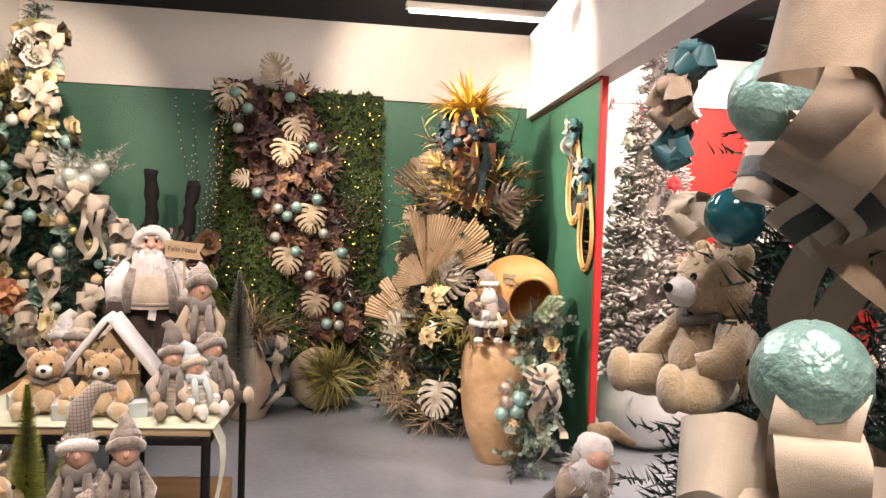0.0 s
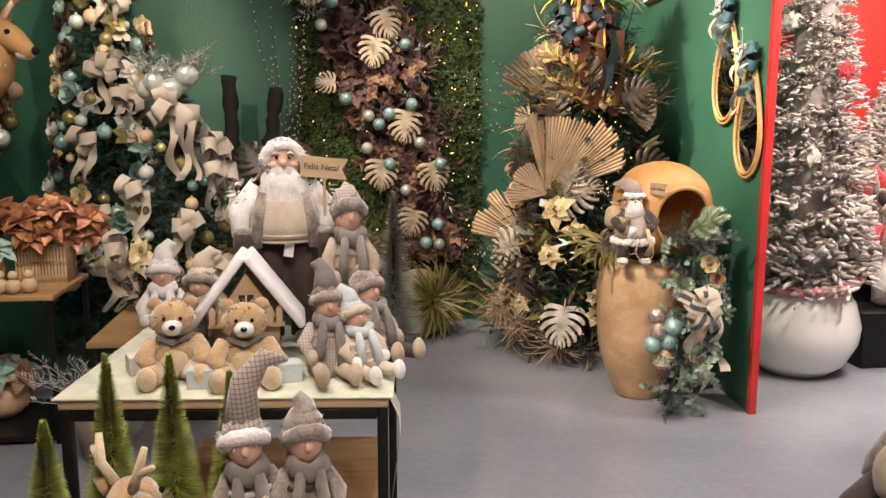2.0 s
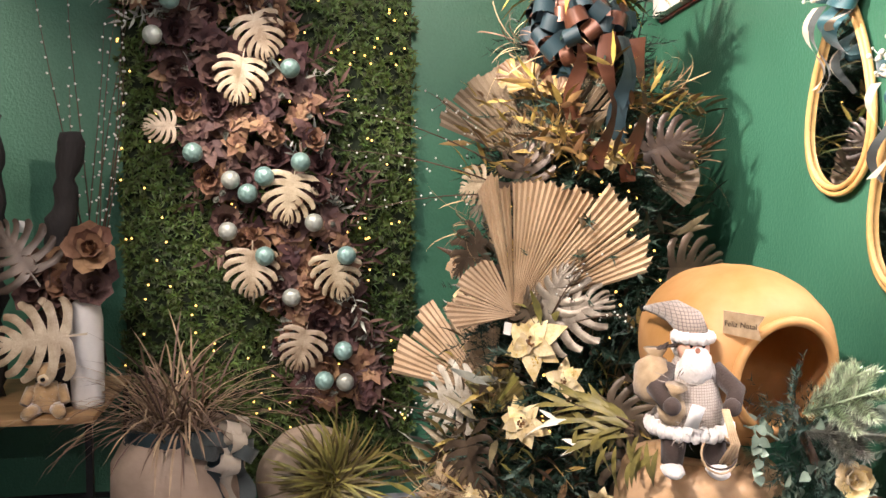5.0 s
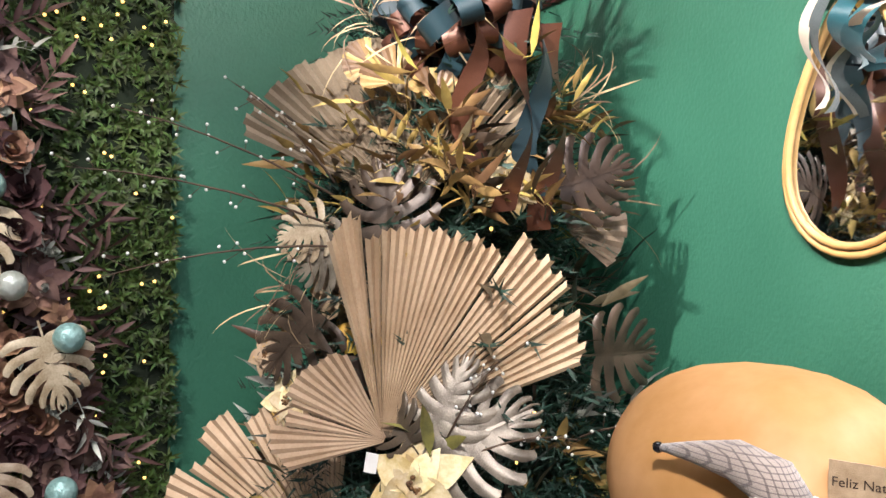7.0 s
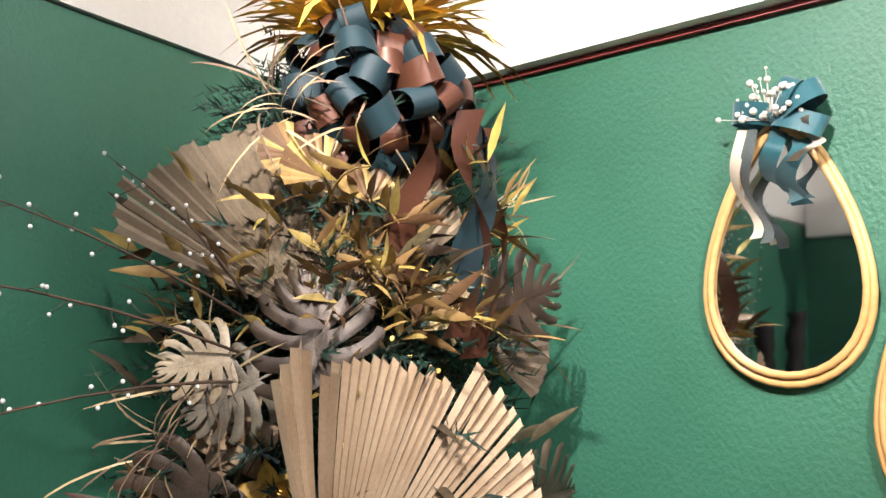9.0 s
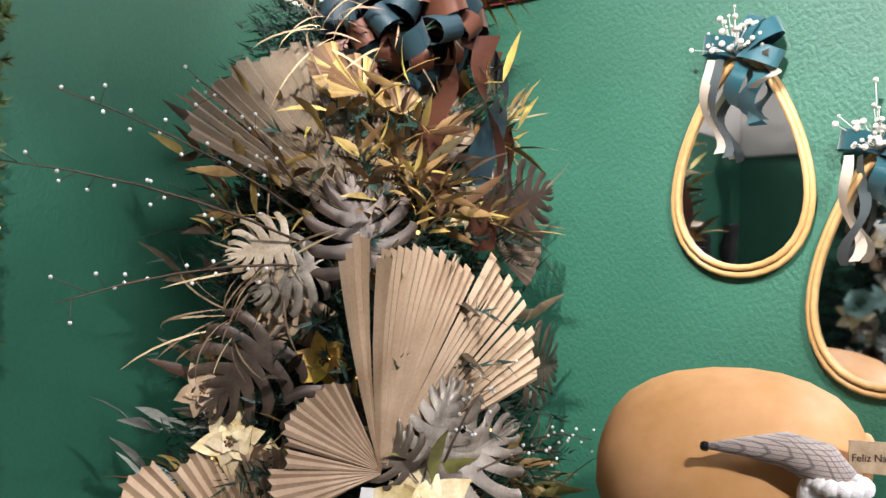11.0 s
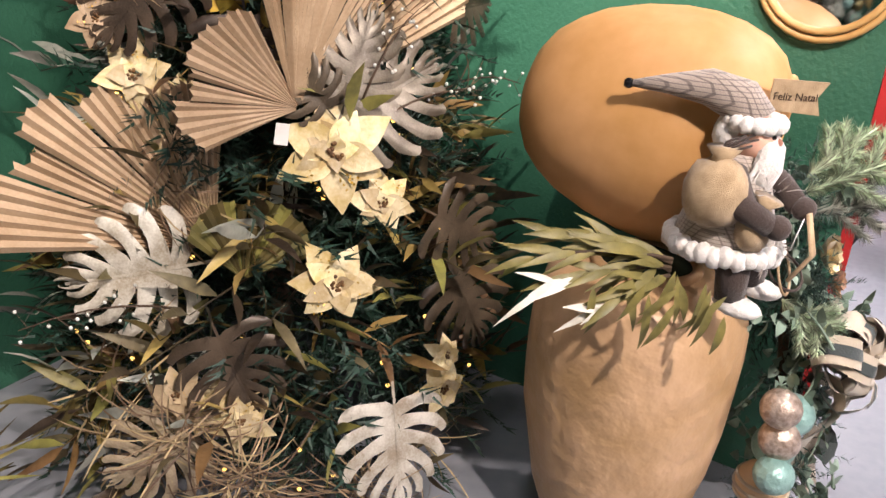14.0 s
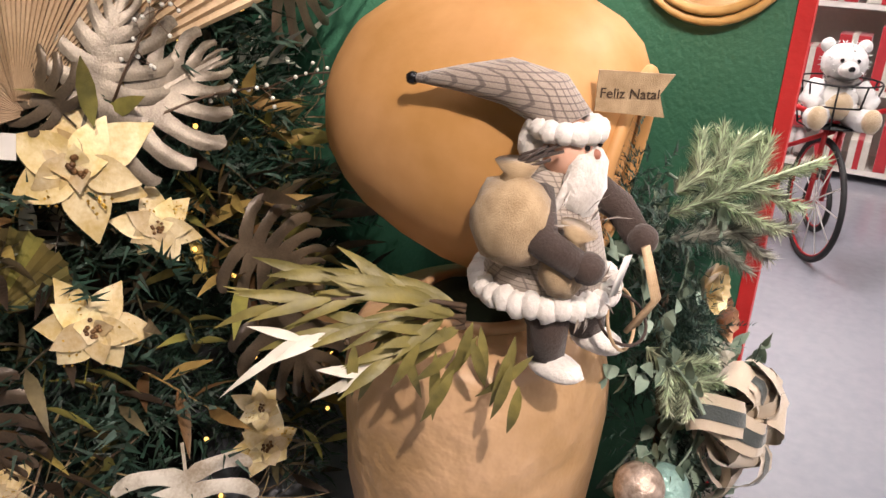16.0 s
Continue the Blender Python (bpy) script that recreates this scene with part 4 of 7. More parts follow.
def hoop_mirror(at, turn, h, w, seed):
    t = thing("hoop_mirror", "teardrop wooden hoop mirror with a teal bow on the green wall", "mirror", at, turn, "hoop mirrors on the wall")
    pts = drop_ring(h, w, 0.012)
    for k, d in ((1.0, 0.0), (0.935, 0.006)):
        v, f = tube([p * k + Vector((0, -0.008 - d, 0)) for p in pts] + [pts[0] * k + Vector((0, -0.008 - d, 0))], 0.0085, 8, False)
        part("hoop", Geo().put((v, f)), "bamboo", t)
    inner = [p * 0.93 for p in pts]
    part("glass", Geo().put(([tuple(p + Vector((0, -0.006, 0))) for p in inner], [tuple(range(len(inner)))[::-1]])), "mirror", t, smooth=False)
    b = part("bow", Geo().put(ball(0.02, 8, 6), pose(0, -0.04, h * 0.51)), "teal_ribbon", t, "teal satin bow")
    for a, ln, wd in ((168, 0.10, 0.05), (28, 0.11, 0.055), (-22, 0.11, 0.05), (62, 0.09, 0.05)):
        d = Vector((math.cos(radians(a)), 0, math.sin(radians(a))))
        w = Vector((-d.z, 0.25, d.x))
        pts = [Vector((0, -0.035, h * 0.51)) + d * ln * 0.5 * (1 - math.cos(u)) + Vector((0, -0.03 * math.sin(u), 0)) for u in np.linspace(0, TAU, 17)]
        part("loop", Geo().put(strip(pts, wd, [w * (0.5 + 0.5 * math.sin(u / 2)) + Vector((0, 0.1 * math.sin(u), 0)) for u in np.linspace(0, TAU, 17)])), "teal_ribbon", b)
    for i, (dx, ln, m) in enumerate(((0.0, 0.17, "teal_ribbon"), (0.045, 0.16, "teal_ribbon"), (-0.05, 0.26, "stripe_dark"), (-0.07, 0.25, "linen"), (0.075, 0.09, "linen"))):
        part("tail", Geo().put(ribbon_tail(ln, 0.045 if i < 2 else 0.026, seed + i, 1.1, 0.035), pose(dx, -0.035 - 0.006 * i, h * 0.47)), m, b)
    r = random.Random(seed)
    s = Geo()
    for i in range(44):
        p = (-0.02 + r.gauss(0, 0.04), -0.055 - r.random() * 0.02, h * 0.50 + abs(r.gauss(0, 0.045)))
        s.put(ball(r.uniform(0.004, 0.009), 7, 5), Matrix.Translation(p))
        s.put(tube([(-0.01, -0.05, h * 0.49), p], 0.001, 3))
    part("berry_spray", s, "white_petal", t, "frosted white berries")["kind"] = "stuff"
    s = Geo()
    for i in range(9):
        s.put(leaf(0.07, 0.02, 0.4, 0.3, 3), pose(0, -0.05, h * 0.5, 0, 0, 0) @ pose(0, 0, 0, 90, 0, r.uniform(-90, 90)) @ pose(0, 0, 0, r.uniform(-30, 10)))
    part("leaves", s, "silver_leaf", t)
    return t


hoop_mirror((1.742, 4.885, 1.75), -96.0, 0.58, 0.46, 1)
hoop_mirror((1.706, 4.55, 1.48), -96.0, 0.58, 0.42, 4)

solo("wall_cable", Geo().put(tube([(1.80, 6.40, 2.42), (1.74, 6.33, 2.25), (1.62, 6.2, 1.95), (1.45, 6.02, 1.72)], 0.004, 6)), "black_metal", "thin black cable from the beam to the lighted tree", "cable")
tg = Geo().put(box(-0.014, 0.014, -0.0006, 0.0006, -0.022, 0.022))
TAGS = [((0.872, 5.425, 0.985), 40), ((-0.50, 3.05, 1.10), 10), ((-0.86, 5.95, 1.32), 20)]
for (x, y, z), tn in TAGS:
    solo("price_tag", tg, "tag_paper", "small white paper price tag", "price tag", (x, y, z), -tn, "price tags", smooth=False, tilt=(0, 8))

# ---- dolls and soft toys, each one plain mesh ----
DOLL = ["skin", "white_fur", "cream_knit", "brown_cloth", "grey_fur", "beige_cloth", "nose", "grey_cloth", "blue_cloth", "eye_black", "bear_fur", "fur_light", "red_cloth", "snow_white", "burlap", "tag_paper", "pale_wood", "plaid", "plaid_small"]
S = {n: i for i, n in enumerate(DOLL)}


def blob(g, at, r, m, squash=(1, 1, 1), rough=0.06, seed=0, n=14, k=9, turn=(0, 0, 0)):
    g.put(ball(r, n, k, squash, rough, seed, 3.0), pose(*at, *turn), S[m])


def limb(g, pts, radii, m, n=10):
    g.put(tube(pts, radii, n), None, S[m])


def tuft(g, at, r, m, count, seed, length=0.03, width=0.008, squash=(1, 1, 1), down=0.3):
    """Strands of fur over a round patch."""
    q = random.Random(seed)
    for i in range(count):
        d = Vector((q.gauss(0, 1), q.gauss(0, 1), q.gauss(0, 1))).normalized()
        p = Vector((d.x * squash[0], d.y * squash[1], d.z * squash[2])) * r * 0.93
        o = (d + Vector((0, 0, -down)) + Vector((q.gauss(0, 0.25), q.gauss(0, 0.25), 0))).normalized()
        g.put(leaf(length * q.uniform(0.6, 1.2), width, 0.6, 0.2, 2), facing(Vector(at) + p, d.cross(o) if d.cross(o).length > 0.05 else (1, 0, 0), o) , S[m])


def santa_doll(h=0.6, hood="white_fur", coat="cream_knit", trousers="brown_cloth", seed=0, beard="white_fur"):
    """A standing bearded doll that faces -y."""
    g, u = Geo(), h / 0.6
    q = random.Random(seed)
    for s in (-1, 1):
        limb(g, [(s * 0.05 * u, 0, 0.02 * u), (s * 0.05 * u, 0, 0.15 * u), (s * 0.042 * u, 0, 0.33 * u)], [0.042 * u, 0.046 * u, 0.058 * u], trousers)
        blob(g, (s * 0.055 * u, -0.035 * u, 0.022 * u), 0.045 * u, "brown_cloth", (0.8, 1.4, 0.5), seed=seed)
        limb(g, [(s * 0.075 * u, 0.005 * u, 0.465 * u), (s * 0.128 * u, -0.015 * u, 0.40 * u), (s * 0.122 * u, -0.06 * u, 0.335 * u)], [0.034 * u, 0.036 * u, 0.03 * u], "white_fur" if hood == "white_fur" else coat)
        blob(g, (s * 0.118 * u, -0.075 * u, 0.315 * u), 0.034 * u, "brown_cloth", (0.9, 0.9, 1.15), seed=seed)
        blob(g, (s * 0.118 * u, -0.066 * u, 0.345 * u), 0.032 * u, "grey_fur", (1, 1, 0.5), 0.15, seed)
        limb(g, [(s * 0.06 * u, -0.07 * u, 0.46 * u), (s * 0.078 * u, -0.078 * u, 0.38 * u), (s * 0.082 * u, -0.07 * u, 0.30 * u)], [0.014 * u, 0.019 * u, 0.016 * u], "grey_fur", 8)
        tuft(g, (s * 0.105 * u, -0.01 * u, 0.435 * u), 0.045 * u, "white_fur", 60, seed + 4, 0.03 * u, 0.007 * u, (0.9, 1.0, 1.3), 0.5)
    limb(g, [(0, 0, 0.315 * u), (0, 0, 0.36 * u), (0, 0, 0.43 * u), (0, 0, 0.485 * u)], [0.098 * u, 0.102 * u, 0.092 * u, 0.055 * u], coat, 18)
    for k in range(3):
        g.put(lathe([(0.098 * u, (0.312 + 0.009 * k) * u), (0.103 * u, (0.316 + 0.009 * k) * u), (0.098 * u, (0.320 + 0.009 * k) * u)], 20), None, S["grey_cloth" if k == 1 else coat])
    blob(g, (0, 0.014 * u, 0.552 * u), 0.066 * u, hood, (0.98, 0.85, 0.98), 0.08, seed + 2)
    blob(g, (0, -0.018 * u, 0.548 * u), 0.05 * u, "skin", (0.98, 0.95, 1.0), 0.02, seed)
    blob(g, (0, -0.068 * u, 0.543 * u), 0.0105 * u, "skin", (1, 1, 1.1), 0)
    for s in (-1, 1):
        blob(g, (s * 0.028 * u, -0.052 * u, 0.538 * u), 0.015 * u, "skin", (1, 0.8, 0.8), 0)
        blob(g, (s * 0.018 * u, -0.0635 * u, 0.558 * u), 0.0048 * u, "eye_black", rough=0, n=8, k=6)
        limb(g, [(s * 0.008 * u, -0.066 * u, 0.569 * u), (s * 0.02 * u, -0.065 * u, 0.573 * u), (s * 0.034 * u, -0.055 * u, 0.566 * u)], [0.003 * u, 0.005 * u, 0.003 * u], beard, 6)
    arc = [(0.053 * math.sin(a) * u, (-0.034 - 0.018 * math.cos(a * 0.6)) * u, (0.546 + 0.048 * math.cos(a)) * u) for a in np.linspace(-1.75, 1.75, 11)]
    limb(g, arc, 0.017 * u, hood, 8)
    for p in arc:
        tuft(g, p, 0.017 * u, hood, 16, int(p[0] * 999) + seed, 0.011 * u, 0.006 * u, (1, 1, 1), 0.3)
    blob(g, (0, -0.052 * u, 0.470 * u), 0.054 * u, beard, (1.08, 0.62, 1.2), 0.12, seed + 1)
    blob(g, (0, -0.062 * u, 0.43 * u), 0.036 * u, beard, (1.05, 0.6, 1.2), 0.15, seed + 6)
    for i in range(330):
        a = q.uniform(-1.4, 1.4)
        top = Vector((0.056 * math.sin(a), -0.036 - 0.034 * math.cos(a) - 0.008 * q.random(), 0.528 - 0.022 * math.cos(a) - 0.03 * q.random())) * u
        g.put(leaf(q.uniform(0.06, 0.125) * (1.15 - 0.3 * abs(a)) * u, 0.013 * u, 0.3, 0.2, 3, q.uniform(-0.8, 0.8)), facing(top, (math.sin(a) * 0.6, -1, 0.25), (math.sin(a) * 0.18 + q.gauss(0, 0.14), -0.1, -1)), S[beard])
    for s in (-1, 1):
        for k in range(7):
            g.put(leaf(0.042 * u, 0.009 * u, 0.7, 0.3, 4), facing((s * 0.004 * u, (-0.07 - 0.001 * k) * u, (0.532 - 0.002 * k) * u), (0, -1, 0.2), (s, -0.1, -0.2 - 0.12 * k)), S[beard])
    return g


def gnome_doll(h=0.4, hat="grey_cloth", body="beige_cloth", seed=0, legs="grey_cloth", sit=True, trim="grey_fur", scarf="grey_cloth", wool="beige_cloth", peak=1.0, slim=0.86):
    """A round-nosed cloth doll in a furry hood; it faces -y."""
    g, u = Geo(), h / 0.4
    base = 0.0 if sit else 0.14 * u
    for s in (-1, 1):
        if sit:
            limb(g, [(s * 0.04 * u, -0.03 * u, 0.035 * u), (s * 0.055 * u, -0.14 * u, 0.03 * u), (s * 0.065 * u, -0.21 * u, 0.02 * u)], [0.035 * u, 0.028 * u, 0.024 * u], legs)
            blob(g, (s * 0.066 * u, -0.235 * u, 0.032 * u), 0.034 * u, wool, (0.9, 0.8, 1.2), seed=seed)
        else:
            limb(g, [(s * 0.04 * u, 0, 0.02 * u), (s * 0.04 * u, 0, 0.16 * u)], [0.03 * u, 0.032 * u], legs)
            blob(g, (s * 0.042 * u, -0.02 * u, 0.022 * u), 0.034 * u, "brown_cloth", (0.8, 1.3, 0.6), seed=seed)
        limb(g, [(s * 0.06 * u, 0, base + 0.17 * u), (s * 0.105 * u, -0.035 * u, base + 0.12 * u), (s * 0.085 * u, -0.085 * u, base + 0.08 * u)], [0.028 * u, 0.028 * u, 0.023 * u], body)
        blob(g, (s * 0.08 * u, -0.1 * u, base + 0.075 * u), 0.027 * u, wool, seed=seed)
    limb(g, [(0, 0, base), (0, 0, base + 0.05 * u), (0, 0, base + 0.14 * u), (0, 0, base + 0.2 * u)], [0.075 * u, 0.088 * u, 0.075 * u, 0.05 * u], body, 14)
    for k in range(3):
        g.put(lathe([(0.084 * u - 0.004 * k * u, base + (0.06 + 0.04 * k) * u), (0.09 * u - 0.004 * k * u, base + (0.066 + 0.04 * k) * u), (0.084 * u - 0.004 * k * u, base + (0.074 + 0.04 * k) * u)], 16), None, S[wool])
    limb(g, [(-0.05 * u, -0.05 * u, base + 0.2 * u), (0, -0.075 * u, base + 0.185 * u), (0.05 * u, -0.05 * u, base + 0.2 * u), (0.03 * u, 0.05 * u, base + 0.205 * u), (-0.03 * u, 0.05 * u, base + 0.205 * u), (-0.05 * u, -0.05 * u, base + 0.2 * u)], 0.024 * u, scarf, 8)
    limb(g, [(0.03 * u, -0.07 * u, base + 0.19 * u), (0.04 * u, -0.1 * u, base + 0.12 * u), (0.045 * u, -0.105 * u, base + 0.04 * u)], [0.02 * u, 0.022 * u, 0.024 * u], scarf, 8)
    blob(g, (0, -0.005 * u, base + 0.25 * u), 0.058 * u, "skin", (1, 1, 0.95), 0.02, seed)
    blob(g, (0, -0.062 * u, base + 0.248 * u), 0.014 * u, "skin", rough=0)
    blob(g, (0, 0.012 * u, base + 0.268 * u), 0.07 * u, hat, (1.0, 0.92, 0.95), 0.08, seed + 3)
    limb(g, [(-0.066 * u, -0.03 * u, base + 0.265 * u), (-0.03 * u, -0.062 * u, base + 0.285 * u), (0.03 * u, -0.062 * u, base + 0.285 * u), (0.066 * u, -0.03 * u, base + 0.265 * u), (0.05 * u, 0.05 * u, base + 0.265 * u), (-0.05 * u, 0.05 * u, base + 0.265 * u), (-0.066 * u, -0.03 * u, base + 0.265 * u)], 0.02 * u, trim, 8)
    tuft(g, (0, 0.0, base + 0.276 * u), 0.076 * u, trim, 150, seed, 0.02 * u, 0.006 * u, (1, 0.95, 0.42), 0.2)
    q = random.Random(seed)
    k = q.choice((-1, 1)) * q.uniform(0.5, 1.1)
    limb(g, [(0, 0.02 * u, base + 0.285 * u), (0.012 * k * peak * u, 0.03 * u, base + (0.30 + 0.045 * peak) * u), (0.05 * k * peak * u, 0.035 * u, base + (0.30 + 0.075 * peak) * u), (0.09 * k * peak * u, 0.03 * u, base + (0.30 + 0.07 * peak) * u)], [0.062 * u, 0.044 * u, 0.025 * u, 0.007 * u], hat, 12)
    tuft(g, (0, 0, base + 0.12 * u), 0.083 * u, body, 130 if "fur" in body else 46, seed + 5, 0.028 * u, 0.007 * u, (1, 1, 1.1), 0.7)
    limb(g, [(-0.03 * u, -0.07 * u, base + 0.19 * u), (-0.045 * u, -0.098 * u, base + 0.13 * u), (-0.05 * u, -0.10 * u, base + 0.07 * u)], [0.018 * u, 0.02 * u, 0.022 * u], scarf, 8)
    g.v = [np.array(a) * (slim, slim, 1.0) for a in g.v]
    return g


def teddy(h=0.3, fur="bear_fur", muzzle="snow_white", seed=0):
    """A sitting teddy bear that faces -y."""
    g, u = Geo(), h / 0.3
    blob(g, (0, 0, 0.085 * u), 0.085 * u, fur, (1, 0.9, 1.05), 0.1, seed)
    blob(g, (0, -0.055 * u, 0.075 * u), 0.05 * u, "fur_light", (1, 0.7, 1.05), 0.1, seed)
    for s in (-1, 1):
        limb(g, [(s * 0.05 * u, -0.03 * u, 0.04 * u), (s * 0.085 * u, -0.1 * u, 0.035 * u), (s * 0.09 * u, -0.14 * u, 0.04 * u)], [0.045 * u, 0.042 * u, 0.034 * u], fur)
        blob(g, (s * 0.09 * u, -0.15 * u, 0.045 * u), 0.038 * u, "fur_light", (0.9, 0.55, 1.15), 0.05, seed)
        limb(g, [(s * 0.07 * u, -0.01 * u, 0.14 * u), (s * 0.105 * u, -0.05 * u, 0.09 * u), (s * 0.08 * u, -0.09 * u, 0.075 * u)], [0.034 * u, 0.034 * u, 0.028 * u], fur)
        blob(g, (s * 0.062 * u, 0.005 * u, 0.275 * u), 0.026 * u, fur, (1, 0.6, 1), 0.1, seed)
        blob(g, (s * 0.027 * u, -0.072 * u, 0.235 * u), 0.0075 * u, "eye_black", rough=0, n=8, k=6)
    blob(g, (0, -0.01 * u, 0.22 * u), 0.074 * u, fur, (1.08, 0.95, 0.92), 0.06, seed)
    blob(g, (0, -0.075 * u, 0.205 * u), 0.034 * u, muzzle, (1.05, 0.9, 0.85), 0.04, seed)
    blob(g, (0, -0.107 * u, 0.212 * u), 0.0105 * u, "eye_black", (1.2, 0.8, 0.9), 0, n=8, k=6)
    tuft(g, (0, -0.01 * u, 0.225 * u), 0.073 * u, fur, 170, seed, 0.02 * u, 0.005, (1.05, 0.95, 0.92), 0.2)
    tuft(g, (0, 0, 0.085 * u), 0.085 * u, fur, 170, seed + 1, 0.022 * u, 0.005, (1, 0.9, 1.05), 0.4)
    limb(g, [(-0.05 * u, -0.04 * u, 0.16 * u), (0, -0.075 * u, 0.15 * u), (0.05 * u, -0.04 * u, 0.16 * u), (0, 0.06 * u, 0.165 * u), (-0.05 * u, -0.04 * u, 0.16 * u)], 0.013 * u, "grey_cloth", 8)
    return g


def set_doll(geo, name, label, category, at, turn=0, tilt=(0, 0), group="", scale=1.0):
    return solo(name, geo, DOLL, label, category, at, turn, group, tilt=tilt, scale=scale)


def bottle_brush(h, r, at, m="bottle_green", seed=0, tilt=(0, 0), label="olive green bottle-brush tree on a wooden base"):
    t = thing("brush_tree", label, "ornament tree", at, 0, "bottle-brush trees")
    t.matrix_basis = pose(*at, tilt[0], tilt[1], 20 * seed)
    q = random.Random(seed)
    g = Geo()
    n = int(4200 * h / 0.45)
    v, f = [], []
    for i in range(n):
        s = i / n
        z = h * (0.06 + 0.94 * s)
        rr = r * (1 - s) ** 0.95 * q.uniform(0.8, 1.04) + 0.006
        a = q.uniform(0, TAU)
        d = Vector((math.cos(a), math.sin(a), 0))
        w = Vector((-d.y, d.x, 0)) * 0.0019
        k = len(v)
        p = Vector((0, 0, z))
        v += [tuple(p - w), tuple(p + w), tuple(p + d * rr + w * 0.3 + Vector((0, 0, 0.012 - 0.1 * rr))), tuple(p + d * rr - w * 0.3 + Vector((0, 0, 0.012 - 0.1 * rr)))]
        f.append((k, k + 1, k + 2, k + 3))
    g.put((v, f))
    part("bristles", g, m, t)["kind"] = "stuff"
    part("stem", Geo().put(tube([(0, 0, 0), (0, 0, h)], [0.008, 0.003], 6)), "stem", t)
    part("base", Geo().put(lathe([(0, 0), (0.03, 0), (0.032, 0.015), (0.025, 0.025), (0, 0.025)], 12)), "pale_wood", t)
    return t


# ---- the table in the middle ----
TT = -6.0
table = thing("display_table", "black metal table with a pale top, crowded with winter dolls", "table", (-0.605, 2.985, 0), TT)
part("tabletop", Geo().put(box(-0.40, 0.40, -0.36, 0.36, 0.775, 0.80, 0.004)), "pale_wood", table)
for sx in (-1, 1):
    for sy in (-1, 1):
        part("leg", Geo().put(box(sx * 0.385 - 0.013, sx * 0.385 + 0.013, sy * 0.345 - 0.013, sy * 0.345 + 0.013, 0, 0.775, 0.002)), "black_metal", table)
    part("rail", Geo().put(box(sx * 0.385 - 0.012, sx * 0.385 + 0.012, -0.331, 0.331, 0.745, 0.773, 0.002)), "black_metal", table)
for sy in (-1, 1):
    part("rail", Geo().put(box(-0.371, 0.371, sy * 0.345 - 0.012, sy * 0.345 + 0.012, 0.745, 0.773, 0.002)), "black_metal", table)
cg = Geo()
cg.put(box(-0.41, 0.412, -0.368, 0.33, 0.8005, 0.806, 0.002))
cg.put(strip([(0.40, -0.30 + 0.01 * math.sin(9 * s), 0.803 - 0.0 * s) if s == 0 else (0.416 + 0.012 * math.sin(7 * s), -0.30 + 0.02 * math.sin(5 * s), 0.803 - 0.48 * s) for s in np.linspace(0, 1, 9)], 0.10, (0, 1, 0)))
solo("table_runner", cg, "cream_cloth", "cream patterned cloth on the table, hanging over its side", "cloth", (-0.605, 2.985, 0), TT)
solo("storage_crate", Geo().put(box(-0.30, 0.30, -0.26, 0.30, 0.0, 0.42, 0.006)), "wood_board", "plain brown wooden crate under the table", "crate", (-0.55, 3.02, 0), TT, smooth=False)

set_doll(santa_doll(0.60, seed=3), "santa_figure", "large bearded doll with a cream sweater and white fur", "doll", (-0.515, 3.13, 0.806), 4)
sign = thing("wooden_sign", "small swallow-tailed wooden sign reading Feliz Natal beside the bearded doll", "sign", (-0.395, 3.08, 0.806), 6)
part("stick", Geo().put(box(-0.004, 0.004, -0.003, 0.003, 0.0, 0.50)), "pale_wood", sign, smooth=False)
sv = [(-0.068, 0.505), (0.066, 0.492), (0.052, 0.522), (0.070, 0.552), (-0.068, 0.566)]
part("board", Geo().put(([(x, -0.009, z) for x, z in sv] + [(x, -0.0035, z) for x, z in sv], [(0, 1, 2, 3, 4), (9, 8, 7, 6, 5)] + [(i, i + 5, (i + 1) % 5 + 5, (i + 1) % 5) for i in range(5)])), "pale_wood", sign, smooth=False)


def words(text, size, parent, m, mt="ink"):
    c = bpy.data.curves.new("lettering", "FONT")
    c.body, c.size, c.align_x, c.align_y, c.extrude = text, size, "CENTER", "CENTER", 0.0006
    ob = new("lettering_curve", c)
    me = bpy.data.meshes.new_from_object(ob.evaluated_get(bpy.context.evaluated_depsgraph_get()))
    bpy.data.objects.remove(ob)
    me.materials.clear()
    me.materials.append(M[mt])
    return part("lettering", me, [mt], parent, m=m)


words("Feliz Natal", 0.024, sign, pose(-0.008, -0.0102, 0.53, 90, 5, 0))

house = thing("toy_house", "small wooden toy house with a snowy white roof and picket fence", "toy house", (-0.61, 2.93, 0.806), 3)
part("house_body", Geo().put(([(x, y, z) for y in (-0.06, 0.07) for x, z in ((-0.085, 0), (0.085, 0), (0.085, 0.13), (0, 0.26), (-0.085, 0.13))], [(0, 1, 2, 3, 4), (9, 8, 7, 6, 5)] + [(i, (i + 1) % 5, (i + 1) % 5 + 5, i + 5)[::-1] for i in range(5)])), "pale_wood", house, smooth=False)
for s in (-1, 1):
    part("roof", Geo().put(box(-0.005, 0.235, -0.10, 0.09, 0, 0.022, 0.006), pose(0, 0, 0.295) @ pose(0, 0, 0, 0, 53, 0 if s > 0 else 180)), "roof_white", house, "snowy white roof slope")
